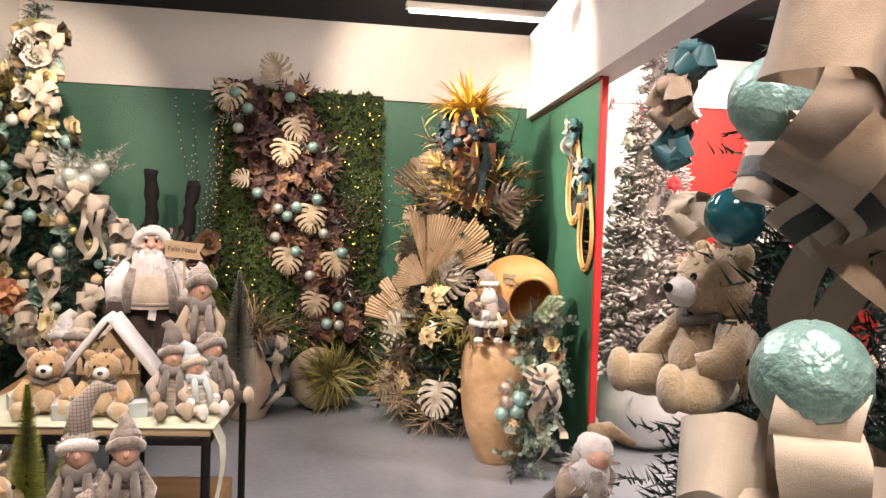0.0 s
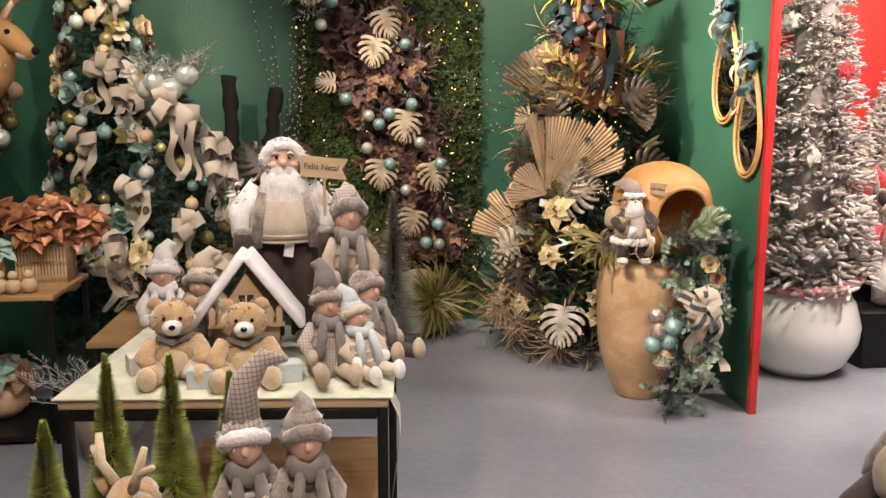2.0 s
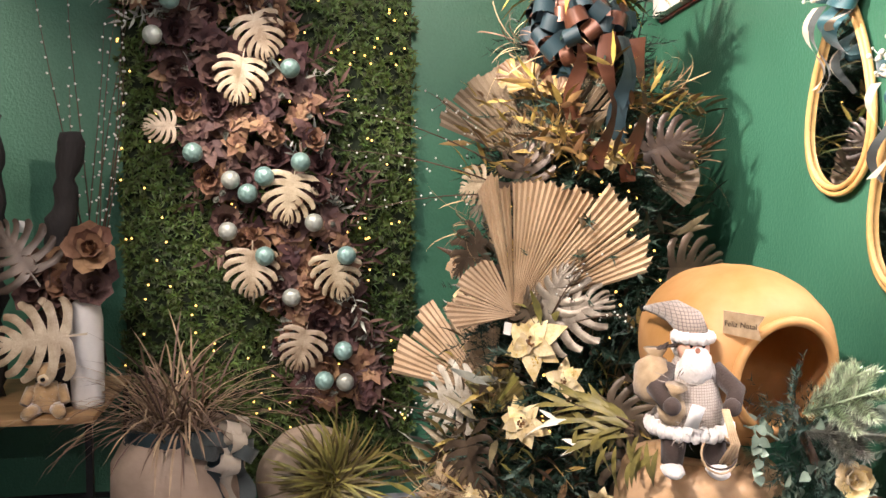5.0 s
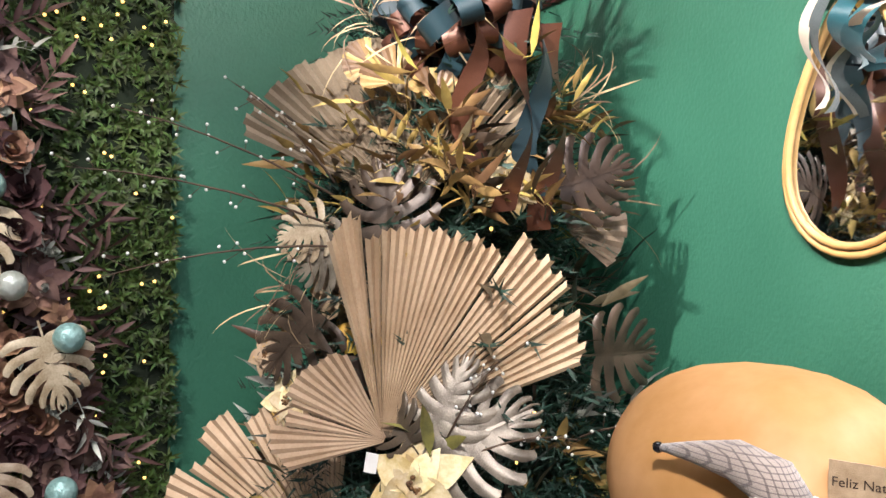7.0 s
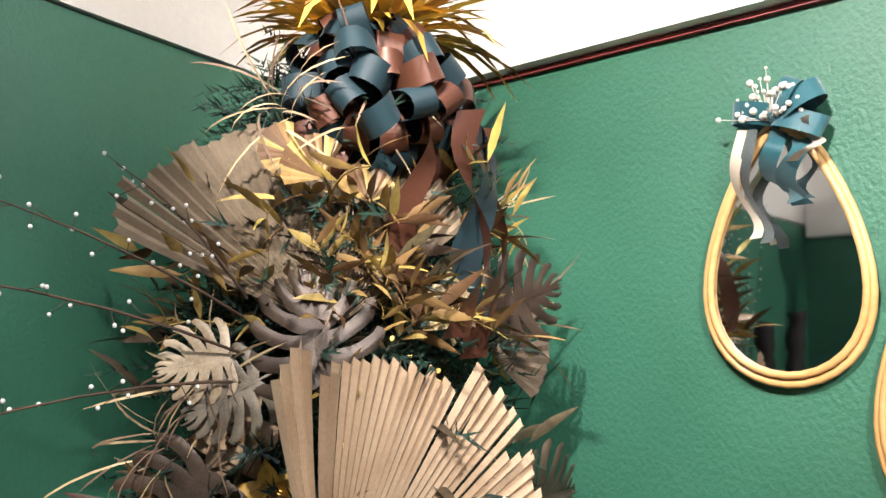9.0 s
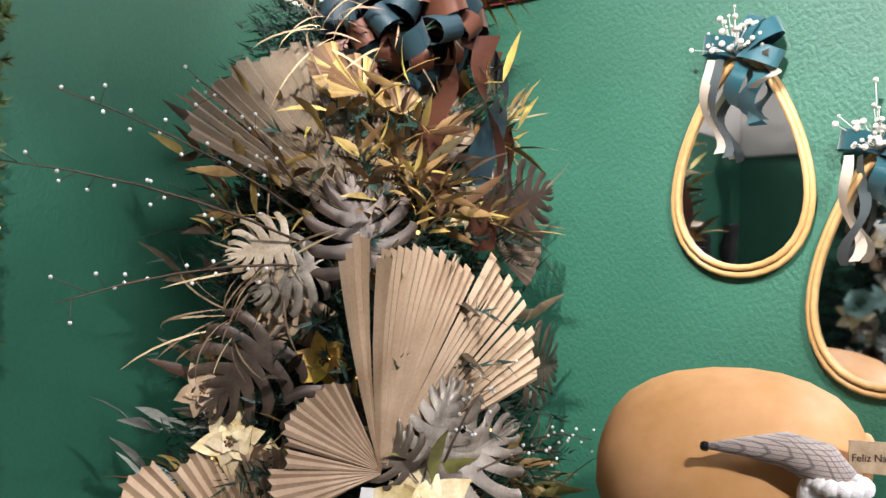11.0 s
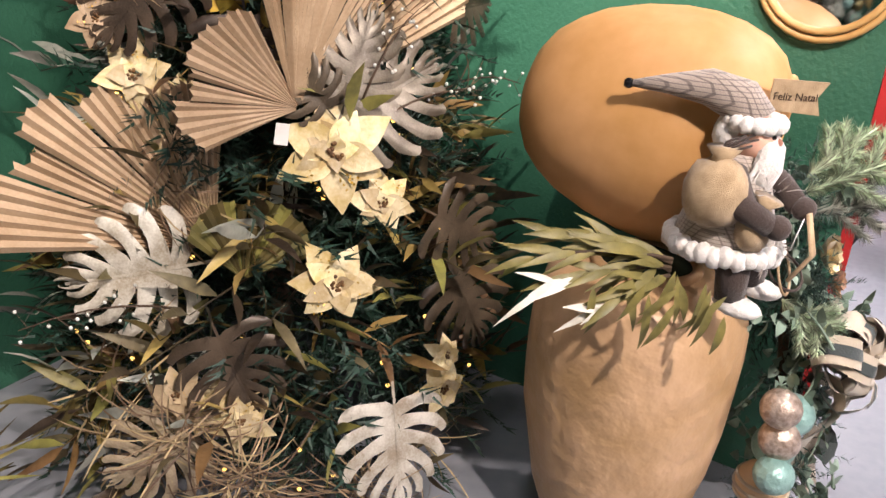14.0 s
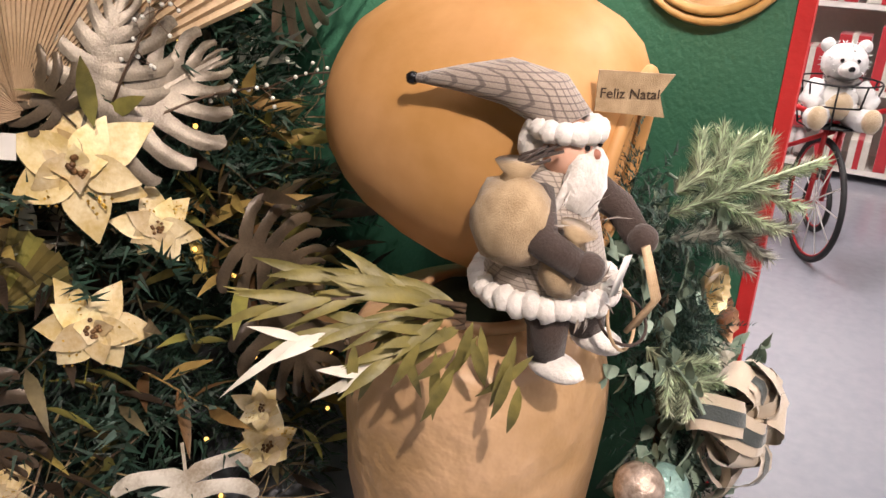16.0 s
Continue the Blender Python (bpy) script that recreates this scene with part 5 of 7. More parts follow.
for zz in (0.125,):
    part("balcony", Geo().put(box(-0.10, 0.10, -0.085, -0.0605, zz - 0.01, zz, 0.002)), "pale_wood", house)
    for i in range(8):
        x = -0.088 + 0.025 * i
        part("picket", Geo().put(([(x - 0.008, y, z) for y in (-0.088, -0.083) for z in (zz, zz + 0.04)] + [(x + 0.008, y, z) for y in (-0.088, -0.083) for z in (zz, zz + 0.04)] + [(x, -0.0855, zz + 0.052)], [(0, 4, 5, 1), (2, 3, 7, 6), (0, 1, 3, 2), (4, 6, 7, 5), (1, 5, 8), (5, 7, 8), (7, 3, 8), (3, 1, 8)])), "ball_wood", house, smooth=False)
wn = part("window", Geo().put(box(-0.02, 0.02, -0.064, -0.0605, 0.15, 0.20, 0.001)), "dark_inside", house, "dark little window")
part("glazing_bar", Geo().put(box(-0.002, 0.002, -0.0665, -0.0642, 0.15, 0.20)), "ball_wood", wn)
part("glazing_bar", Geo().put(box(-0.02, 0.02, -0.0665, -0.0642, 0.173, 0.177)), "ball_wood", wn)
part("door", Geo().put(box(-0.025, 0.025, -0.064, -0.0605, 0.0, 0.085, 0.002)), "wood_board", house)


set_doll(teddy(0.215, seed=1), "teddy_bear", "golden brown teddy bear with a white muzzle, sitting", "teddy bear", (-0.785, 2.80, 0.806), 8, group="teddy bears on the table")
set_doll(teddy(0.215, seed=5), "teddy_bear", "golden brown teddy bear in a pointed plaid bib", "teddy bear", (-0.60, 2.76, 0.806), 4, group="teddy bears on the table")
set_doll(gnome_doll(0.295, "grey_cloth", "plaid_small", 2, "beige_cloth", peak=1.3), "cloth_doll", "sitting cloth doll with a grey fur-trimmed pointed hood", "doll", (-0.395, 2.78, 0.806), 12, (-6, 3), group="cloth dolls")
set_doll(gnome_doll(0.25, "blue_cloth", "cream_knit", 4, "cream_knit", wool="white_fur", trim="cream_knit", scarf="blue_cloth"), "cloth_doll", "sitting cloth doll in pale blue and white knit", "doll", (-0.30, 2.76, 0.806), 30, (-8, -4), group="cloth dolls")
set_doll(gnome_doll(0.30, "grey_fur", "plaid_small", 6, "brown_cloth", peak=0.4), "cloth_doll", "sitting cloth doll with a brown fur cap", "doll", (-0.275, 2.92, 0.806), 42, (-8, 4), group="cloth dolls")
set_doll(gnome_doll(0.405, "plaid_small", "beige_cloth", 8, "beige_cloth", False, peak=0.3, slim=0.66), "cloth_doll", "standing cloth doll with a knitted cap and grey scarf", "doll", (-0.33, 3.02, 0.806), 14, group="cloth dolls")
set_doll(gnome_doll(0.30, "cream_knit", "grey_cloth", 9, "grey_cloth"), "cloth_doll", "sitting cloth doll with a tall grey hood", "doll", (-0.76, 3.10, 0.806), -10, group="cloth dolls")
bottle_brush(0.46, 0.075, (-0.265, 3.22, 0.806), seed=1, tilt=(0, -6))
bottle_brush(0.45, 0.09, (-0.195, 3.06, 0.806), "silver_leaf", 2, label="tinsel tree in silver and brown")
for i, (x, y, c) in enumerate(((-0.70, 2.72, "blue_cloth"), (-0.50, 2.74, "blue_cloth"), (-0.88, 2.86, "white_petal"))):
    solo("gift_box", Geo().put(box(-0.04, 0.04, -0.03, 0.03, 0, 0.05, 0.003)), c, "small pale gift box among the dolls", "gift box", (x, y, 0.806), 12 * i, "gift boxes", smooth=False)

# ---- the low box in front of it ----
low = thing("low_plinth", "low plywood plinth in front of the table, crowded with dolls", "plinth", (-0.76, 2.08, 0), TT)
part("body", Geo().put(box(-0.33, 0.33, -0.30, 0.30, 0, 0.47, 0.004)), "wood_board", low, smooth=False)
part("top", Geo().put(box(-0.35, 0.35, -0.32, 0.32, 0.472, 0.50, 0.004)), "wood_board", low, smooth=False)
for i, (x, y, h) in enumerate(((-0.90, 2.18, 0.42), (-0.835, 2.36, 0.49), (-0.71, 2.36, 0.485), (-0.59, 2.36, 0.445))):
    bottle_brush(h, 0.082, (x, y, 0.50), seed=3 + i)


def reindeer(h=0.35, seed=0):
    g, u = Geo(), h / 0.35
    blob(g, (0, 0, 0.09 * u), 0.085 * u, "bear_fur", (0.95, 0.9, 1.1), 0.1, seed)
    blob(g, (0, -0.02 * u, 0.22 * u), 0.06 * u, "bear_fur", (0.9, 1.0, 1.0), 0.08, seed)
    blob(g, (0, -0.08 * u, 0.20 * u), 0.035 * u, "fur_light", (0.9, 1.1, 0.8), 0.05, seed)
    blob(g, (0, -0.118 * u, 0.207 * u), 0.012 * u, "eye_black", rough=0)
    for s in (-1, 1):
        limb(g, [(s * 0.03 * u, 0, 0.27 * u), (s * 0.06 * u, 0.01 * u, 0.31 * u), (s * 0.075 * u, 0, 0.37 * u)], [0.012 * u, 0.011 * u, 0.007 * u], "fur_light", 8)
        limb(g, [(s * 0.06 * u, 0.01 * u, 0.31 * u), (s * 0.10 * u, 0.0, 0.335 * u)], [0.01 * u, 0.006 * u], "fur_light", 8)
        limb(g, [(s * 0.05 * u, 0.0, 0.25 * u), (s * 0.10 * u, 0.0, 0.26 * u)], [0.02 * u, 0.006 * u], "bear_fur", 8)
        blob(g, (s * 0.03 * u, -0.07 * u, 0.24 * u), 0.007 * u, "eye_black", rough=0, n=8, k=6)
        limb(g, [(s * 0.05 * u, -0.03 * u, 0.035 * u), (s * 0.08 * u, -0.14 * u, 0.03 * u)], [0.04 * u, 0.03 * u], "bear_fur")
        limb(g, [(s * 0.07 * u, 0, 0.14 * u), (s * 0.1 * u, -0.06 * u, 0.07 * u)], [0.03 * u, 0.025 * u], "bear_fur")
    tuft(g, (0, 0, 0.09 * u), 0.085 * u, "bear_fur", 150, seed, 0.025 * u, 0.006)
    return g


set_doll(reindeer(0.33, 1), "plush_reindeer", "brown plush reindeer with pale antlers, sitting", "soft toy", (-0.79, 2.27, 0.50), 140)
set_doll(reindeer(0.19, 2), "plush_reindeer", "small brown plush reindeer with pale antlers", "soft toy", (-0.71, 2.10, 0.50), 60)
set_doll(gnome_doll(0.21, "cream_knit", "white_fur", 11, "grey_cloth", wool="white_fur", trim="white_fur"), "cloth_doll", "white knitted cloth doll leaning on the plinth", "doll", (-0.85, 2.06, 0.50), -20, (0, -14), "cloth dolls")
hat_doll = gnome_doll(0.22, "grey_cloth", "grey_fur", 12, "beige_cloth", peak=0.2)
hat_doll.put(lathe([(0.0, 0.0), (0.095, 0.0), (0.095, 0.008), (0.06, 0.012), (0.066, 0.06), (0.058, 0.09), (0.035, 0.108), (0.0, 0.112)], 22, 0.06, 2), pose(0, 0.012, 0.155, -14) @ Matrix.Scale(0.85, 4), S["grey_cloth"])
set_doll(hat_doll, "cloth_doll", "cloth doll with a grey felt top hat", "doll", (-0.625, 2.11, 0.50), 6, (-10, 8), "cloth dolls")
set_doll(gnome_doll(0.29, "plaid", "plaid_small", 13, "brown_cloth", wool="brown_cloth", trim="cream_knit", peak=0.5), "cloth_doll", "cloth doll in a checked dress and fur-trimmed cap", "doll", (-0.52, 2.14, 0.50), 6, (-4, 3), group="cloth dolls")
set_doll(gnome_doll(0.34, "grey_fur", "grey_fur", 15, "plaid_small", False, slim=0.72, wool="brown_cloth", peak=0.6), "cloth_doll", "cloth doll with fur coat and striped legs", "doll", (-0.435, 2.27, 0.50), 14, group="cloth dolls")
set_doll(gnome_doll(0.34, "plaid", "grey_fur", 17, "grey_cloth", False, slim=0.74, wool="white_fur", trim="white_fur", peak=1.9), "cloth_doll", "cloth doll in a tall plaid hood with a grey fur coat", "doll", (-0.525, 2.27, 0.50), 8, (0, -5), group="cloth dolls")
set_doll(gnome_doll(0.19, "white_fur", "grey_fur", 19, "beige_cloth", wool="white_fur"), "cloth_doll", "small cloth doll with grey fur and white gloves", "doll", (-0.77, 1.94, 0.50), -6, (0, 20), "cloth dolls")

# ---- the hedge panel on the back wall ----
hedge = thing("hedge_panel", "green artificial hedge panel with fairy lights on the wall", "wall panel", (0.035, 6.518, 0))
# Sheet coloured near-black so the gaps between leaves look shaded
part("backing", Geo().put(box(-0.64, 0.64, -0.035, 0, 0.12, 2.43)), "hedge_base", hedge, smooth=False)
r5 = random.Random(5)
tuftlets = []
for k in range(6):
    g = Geo()
    for i in range(14):
        g.put(leaf(r5.uniform(0.018, 0.045), 0.009, r5.uniform(0.3, 1.2), 0.3, 2), pose(0, 0, 0, 0, 0, r5.uniform(0, 360)) @ pose(0, 0, 0, r5.uniform(15, 75)))
    tuftlets.append((np.concatenate(g.v), g.f))
g = Geo()
for i in range(3600):
    x, z = r5.uniform(-0.65, 0.65), r5.uniform(0.10, 2.44)
    g.put(tuftlets[r5.randrange(6)], Matrix.Translation((x, -0.035 - r5.random() * 0.03, z)) @ pose(0, 0, 0, 90 + r5.uniform(-25, 25), r5.uniform(-25, 25), 0) @ pose(0, 0, 0, 0, 0, r5.uniform(0, 360)))
part("leaves", g, "hedge", hedge, "short mossy green leaves")["kind"] = "stuff"
g = Geo()
for i in range(170):
    g.put(ball(0.0052, 6, 4), Matrix.Translation((r5.uniform(-0.64, 0.64), -0.10 - r5.random() * 0.02, r5.uniform(0.3, 2.42))))
part("fairy_lights", g, "led", hedge, "tiny warm fairy lights")["kind"] = "stuff"

# ---- the flower garland that falls over the hedge ----
garland = thing("flower_garland", "falling garland of brown silk flowers, pale monstera leaves and mint baubles", "garland", (0.035, 6.40, 0))


def gx(z):
    """The garland's middle and half width at a height."""
    s = (2.45 - z) / 1.95
    return -0.30 + 0.62 * s, 0.30 - 0.15 * s * s


PEON = [peony(0.085, s) for s in range(5)]
r6 = random.Random(6)
CLUSTER = [poinsettia(0.085, s + 40) for s in range(4)]
for i in range(210):
    z = 0.52 + 1.93 * (i + r6.random()) / 210
    c, w = gx(z)
    x = c + r6.uniform(-1, 1) * w
    m = facing((x, -0.045 - 0.06 * r6.random(), z), (r6.gauss(0, 0.35), -1, r6.gauss(0.1, 0.35)), spin=r6.uniform(0, 360)) @ Matrix.Scale(r6.uniform(0.55, 1.1), 4)
    part("silk_flower", Geo().put(PEON[r6.randrange(5)] if i % 3 == 0 else CLUSTER[r6.randrange(4)], m), ("mauve_petal", "rust_petal", "mauve_petal", "plum_petal", "rust_petal", "plum_petal")[r6.randrange(6)], garland)
CONE = Geo()
for k in range(30):
    CONE.put(leaf(0.018 * (1.2 - k / 34), 0.016 * (1.2 - k / 40), -0.4, 0.2, 3), pose(0, 0, 0.0024 * k, 0, 0, 137.5 * k) @ pose(0, 0, 0, 28 + k))
CONE = CONE.mesh("pine_cone", ["silver_leaf"])
for i in range(26):
    z = 0.55 + 1.85 * r6.random()
    c, w = gx(z)
    part("pine_cone", CONE, [], garland, "frosted pine cone", m=facing((c + r6.choice((-1, 1)) * w * r6.uniform(0.3, 1.05), -0.09, z), (r6.gauss(0, 0.5), -1, r6.gauss(0, 0.5))))
g = Geo()
for i in range(150):
    z = 0.45 + 2.0 * r6.random()
    c, w = gx(z)
    x = c + r6.choice((-1, 1)) * w * r6.uniform(0.55, 1.15)
    g.put(SPRAYS[r6.randrange(5)], facing((x, -0.04, z), (r6.gauss(0, 0.4), -1, r6.gauss(0, 0.4)), spin=r6.uniform(0, 360)) @ Matrix.Scale(r6.uniform(0.4, 0.7), 4))
part("leaf_sprays", g, "mauve_petal", garland, "dull mauve leaves")["kind"] = "stuff"
g = Geo()
for i in range(46):
    z = 0.5 + 1.9 * r6.random()
    c, w = gx(z)
    g.put(SPRAYS[r6.randrange(5)], facing((c + r6.choice((-1, 1)) * w * r6.uniform(0.4, 1.1), -0.08, z), (r6.gauss(0, 0.4), -1, r6.gauss(0, 0.4)), spin=r6.uniform(0, 360)) @ Matrix.Scale(r6.uniform(0.35, 0.6), 4))
part("grey_sprays", g, "silver_leaf", garland, "frosted grey leaves")["kind"] = "stuff"


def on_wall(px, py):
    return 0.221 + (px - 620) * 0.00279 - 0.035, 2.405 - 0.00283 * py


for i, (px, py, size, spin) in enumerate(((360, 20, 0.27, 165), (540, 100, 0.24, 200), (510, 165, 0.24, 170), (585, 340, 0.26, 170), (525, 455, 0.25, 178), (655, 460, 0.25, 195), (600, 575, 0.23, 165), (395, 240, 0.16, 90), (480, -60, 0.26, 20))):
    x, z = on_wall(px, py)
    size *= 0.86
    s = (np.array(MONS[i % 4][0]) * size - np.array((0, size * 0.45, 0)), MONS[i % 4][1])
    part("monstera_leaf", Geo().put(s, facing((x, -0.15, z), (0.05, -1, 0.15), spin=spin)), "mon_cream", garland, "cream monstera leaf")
bauble = Geo().put(ball(0.042, 18, 12)).mesh("bauble", ["ball_mint"])
bauble_pale = Geo().put(ball(0.040, 18, 12)).mesh("bauble", ["ball_pale"])
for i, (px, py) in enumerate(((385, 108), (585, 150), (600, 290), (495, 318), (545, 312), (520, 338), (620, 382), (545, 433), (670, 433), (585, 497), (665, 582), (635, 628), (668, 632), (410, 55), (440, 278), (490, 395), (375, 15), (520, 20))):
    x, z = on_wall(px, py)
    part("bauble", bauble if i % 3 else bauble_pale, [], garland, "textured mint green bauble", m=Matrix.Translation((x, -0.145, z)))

# ---- pots on the floor by the hedge ----
urn = thing("floor_urn", "round clay urn with dry grass and a teal ribbon bow", "urn", (-0.305, 5.90, 0))
urn.matrix_basis = pose(-0.305, 5.90, 0) @ Matrix.Diagonal((1.36, 1.36, 1.14, 1))
part("pot", Geo().put(lathe([(0.0, 0.004), (0.09, 0.0), (0.10, 0.02), (0.15, 0.13), (0.185, 0.27), (0.18, 0.38), (0.145, 0.455), (0.125, 0.475), (0.13, 0.50), (0.115, 0.50), (0.11, 0.46), (0.0, 0.44)], 36, 0.02)), "pale_clay", urn)
part("ribbon_band", Geo().put(lathe([(0.148, 0.45), (0.138, 0.465), (0.138, 0.505), (0.133, 0.506)], 30)), "teal_satin", urn)
g = Geo()
for k in range(4):
    g.put(grass(60, 0.44, 30 + k, 1.0, 0.006), pose(0.04 * math.cos(k * 1.6), 0.04 * math.sin(k * 1.6) - 0.04, 0.46))
part("grass", g, "grass_mauve", urn, "mauve-brown dry grass")
bw = part("bow", Geo().put(ball(0.025, 8, 6), pose(0.13, -0.11, 0.46)), "teal_satin", urn, "teal and grey ribbon bow")
for i, s in enumerate(bow_loops(0.11, 10, 8, 0.045)):
    part("loop", Geo().put(s, facing((0.13, -0.12, 0.46), (0.5, -0.85, 0.1))), "stripe_dark" if i % 2 else "linen", bw)
for i in range(3):
    part("tail", Geo().put(ribbon_tail(0.36 - 0.04 * i, 0.045, 40 + i, 1.3, 0.04), pose(0.12 + 0.03 * i, -0.15, 0.45)), ("teal_satin", "linen", "stripe_dark")[i], bw)

pump = thing("round_pot", "squat woven pot lying on its side with dry grass", "pot", (0.20, 6.12, 0))
pa = Vector((0.45, -0.85, 0.25)).normalized().to_track_quat("Z", "Y").to_matrix().to_4x4()
part("pot", Geo().put(lathe([(0.0, -0.17), (0.08, -0.165), (0.16, -0.13), (0.22, -0.06), (0.235, 0.02), (0.21, 0.09), (0.15, 0.13), (0.11, 0.12), (0.12, 0.06), (0.0, -0.08)], 36, 0.05), pose(0, 0, 0.232) @ pa), "grey_clay", pump)
g = Geo()
for k in range(4):
    g.put(grass(85, 0.36, 50 + k, 1.7, 0.009), pose(0.03, -0.04, 0.24) @ pa @ pose(0, 0, 0.05))
part("grass", g, "olive_leaf", pump, "olive dry grass")

# ---- rear side table with bottles and posts ----
rear = thing("rear_table", "dark metal side table with a brown top by the wall", "table", (-1.14, 6.10, 0))
part("tabletop", Geo().put(box(-0.56, 0.56, -0.34, 0.34, 0.615, 0.64, 0.004)), "wood_board", rear)
for sx in (-0.54, 0.54):
    for sy in (-0.32, 0.32):
        part("leg", Geo().put(box(sx - 0.012, sx + 0.012, sy - 0.012, sy + 0.012, 0, 0.614)), "black_metal", rear, smooth=False)
for sy in (-0.32, 0.32):
    part("rail", Geo().put(box(-0.527, 0.527, sy - 0.01, sy + 0.01, 0.10, 0.12)), "black_metal", rear, smooth=False)
for x, y, h, tl in ((-1.04, 6.12, 1.11, 1), (-0.86, 6.16, 1.05, 7)):
    pg = Geo().put(tube([(0.022 * noise.noise((z * 7, x, 0)), 0.022 * noise.noise((z * 7, 3, x)), z) for z in np.linspace(0, h, 30)], [0.048 + 0.03 * noise.noise((z * 11, x, 7)) + 0.015 * noise.noise((z * 33, x, 1)) for z in np.linspace(0, h, 30)], 9))
    solo("wooden_post", pg, "black_wood", "charred black rough wooden post on the rear table", "post", (x, y, 0.642), 0, "charred posts", tilt=(0, tl))
wil = thing("willow_branches", "bunch of bare dark twigs with clear pearls in a vase", "twigs", (-0.70, 6.26, 0.642))
part("vase", Geo().put(lathe([(0, 0), (0.045, 0), (0.06, 0.1), (0.04, 0.26), (0.03, 0.34), (0.035, 0.36), (0.025, 0.35), (0, 0.3)], 20)), "black_metal", wil)
for i in range(9):
    a, ln = r6.uniform(-0.10, 0.14), r6.uniform(1.2, 1.8)
    pts = [Vector((a * s * ln + 0.02 * math.sin(4 * s + i), -0.02 * i * s * 0.3, 0.3 + (ln - 0.3) * s)) for s in np.linspace(0, 1, 7)]
    tw = part("twig", Geo().put(tube(pts, [0.0035, 0.003, 0.003, 0.0025, 0.002, 0.0015, 0.001], 4)), "stem", wil)
    g = Geo()
    for s in np.linspace(0.35, 1, 16):
        k = min(5, int(s * 6))
        p = pts[k].lerp(pts[k + 1], s * 6 - k) + Vector((r6.uniform(-0.012, 0.012), r6.uniform(-0.012, 0.012), 0))
        g.put(ball(0.0055, 6, 4), Matrix.Translation(p))
    part("pearl_string", g, "pearl", tw)["kind"] = "stuff"
bottle = Geo().put(lathe([(0, 0), (0.055, 0), (0.06, 0.02), (0.06, 0.33), (0.05, 0.39), (0.03, 0.42), (0.028, 0.46), (0.034, 0.465), (0.026, 0.46), (0, 0.4)], 26))
solo("bottle_vase", bottle, "white_gloss", "tall pale grey glazed bottle vase on the rear table", "vase", (-0.635, 5.92, 0.642))
fl = thing("flower_arrangement", "rust and mauve silk flowers with monstera leaves in a dark vase", "flowers", (-0.75, 5.96, 0.642))
part("vase", Geo().put(lathe([(0, 0), (0.07, 0), (0.08, 0.1), (0.06, 0.3), (0.05, 0.34), (0.04, 0.33), (0, 0.2)], 20)), "black_metal", fl)
for i in range(16):
    p = (r6.gauss(0, 0.10), -0.05 + r6.gauss(0, 0.05), 0.44 + r6.gauss(0, 0.06))
    part("silk_flower", Geo().put(PEON[i % 5], facing(p, (p[0] * 3, -1, 0.4), spin=40 * i)), "mauve_petal" if i % 3 else "rust_petal", fl)
part("silk_flower", Geo().put(peony(0.115, 9), facing((0.155, -0.13, 0.60), (0.2, -1, 0.3))), "rust_petal", fl, "large rust peony")
for p, sz, sp, mt in (((-0.04, -0.12, 0.50), 0.26, 35, "mon_bronze"), ((0.10, -0.16, 0.29), 0.30, 96, "mon_cream"), ((-0.20, -0.05, 0.45), 0.2, 80, "mon_bronze")):
    part("monstera_leaf", Geo().put((np.array(MONS[1][0]) * sz, MONS[1][1]), facing(p, (0, -1, 0.3), spin=sp)), mt, fl)
set_doll(reindeer(0.24, 7), "deer_figurine", "small brown deer figurine with a white chest", "figurine", (-0.755, 5.83, 0.642), 8)
lan = thing("metal_lantern", "dark pierced metal lantern on the rear table", "lantern", (-1.42, 6.0, 0.642))
part("body", Geo().put(lathe([(0, 0), (0.11, 0), (0.115, 0.02), (0.10, 0.05), (0.11, 0.30), (0.12, 0.33), (0.07, 0.44), (0.02, 0.48), (0, 0.48)], 8)), "black_metal", lan, smooth=False)
part("handle", Geo().put(ring(0.05, 0.005, 20, 6), pose(0, 0, 0.53, 90)), "black_metal", lan)

# ---- trees and tables along the side wall ----
def needle_tree(t, h, r0, r1, z0, m, seed, count=360, length=0.26, taper=0.9):
    part("trunk", Geo().put(tube([(0, 0, 0), (0, 0, h)], [0.035, 0.008], 8)), "stem", t)
    q, g = random.Random(seed), Geo()
    br = [fir_branch(length, 44, 0.05, s + 60, wide=0.003) for s in range(4)]
    for i in range(count):
        s = (i + q.random()) / count
        z = z0 + (h - z0) * s
        rr = r0 + (r1 - r0) * s ** taper
        a = q.uniform(0, 360)
        sc = max(0.35, min(1.2, rr / length * 1.05))
        off = max(0.0, rr - length * sc * 0.95)
        g.put(br[i % 4], pose(0, 0, z, 0, 0, a) @ pose(0, off, 0, q.uniform(-12, 32), q.uniform(-40, 40)) @ Matrix.Scale(sc, 4))
    part("foliage", g, m, t, "dark fir twigs")["kind"] = "stuff"


big_bauble = {}
for key, mt in (("mint", "ball_mint"), ("pale", "ball_pale"), ("gold", "ball_gold"), ("wood", "ball_wood")):
    big_bauble[key] = Geo().put(ball(0.05, 18, 12)).put(tube([(0, 0, 0.045), (0, 0, 0.062)], 0.009, 8)).mesh("bauble", [mt])


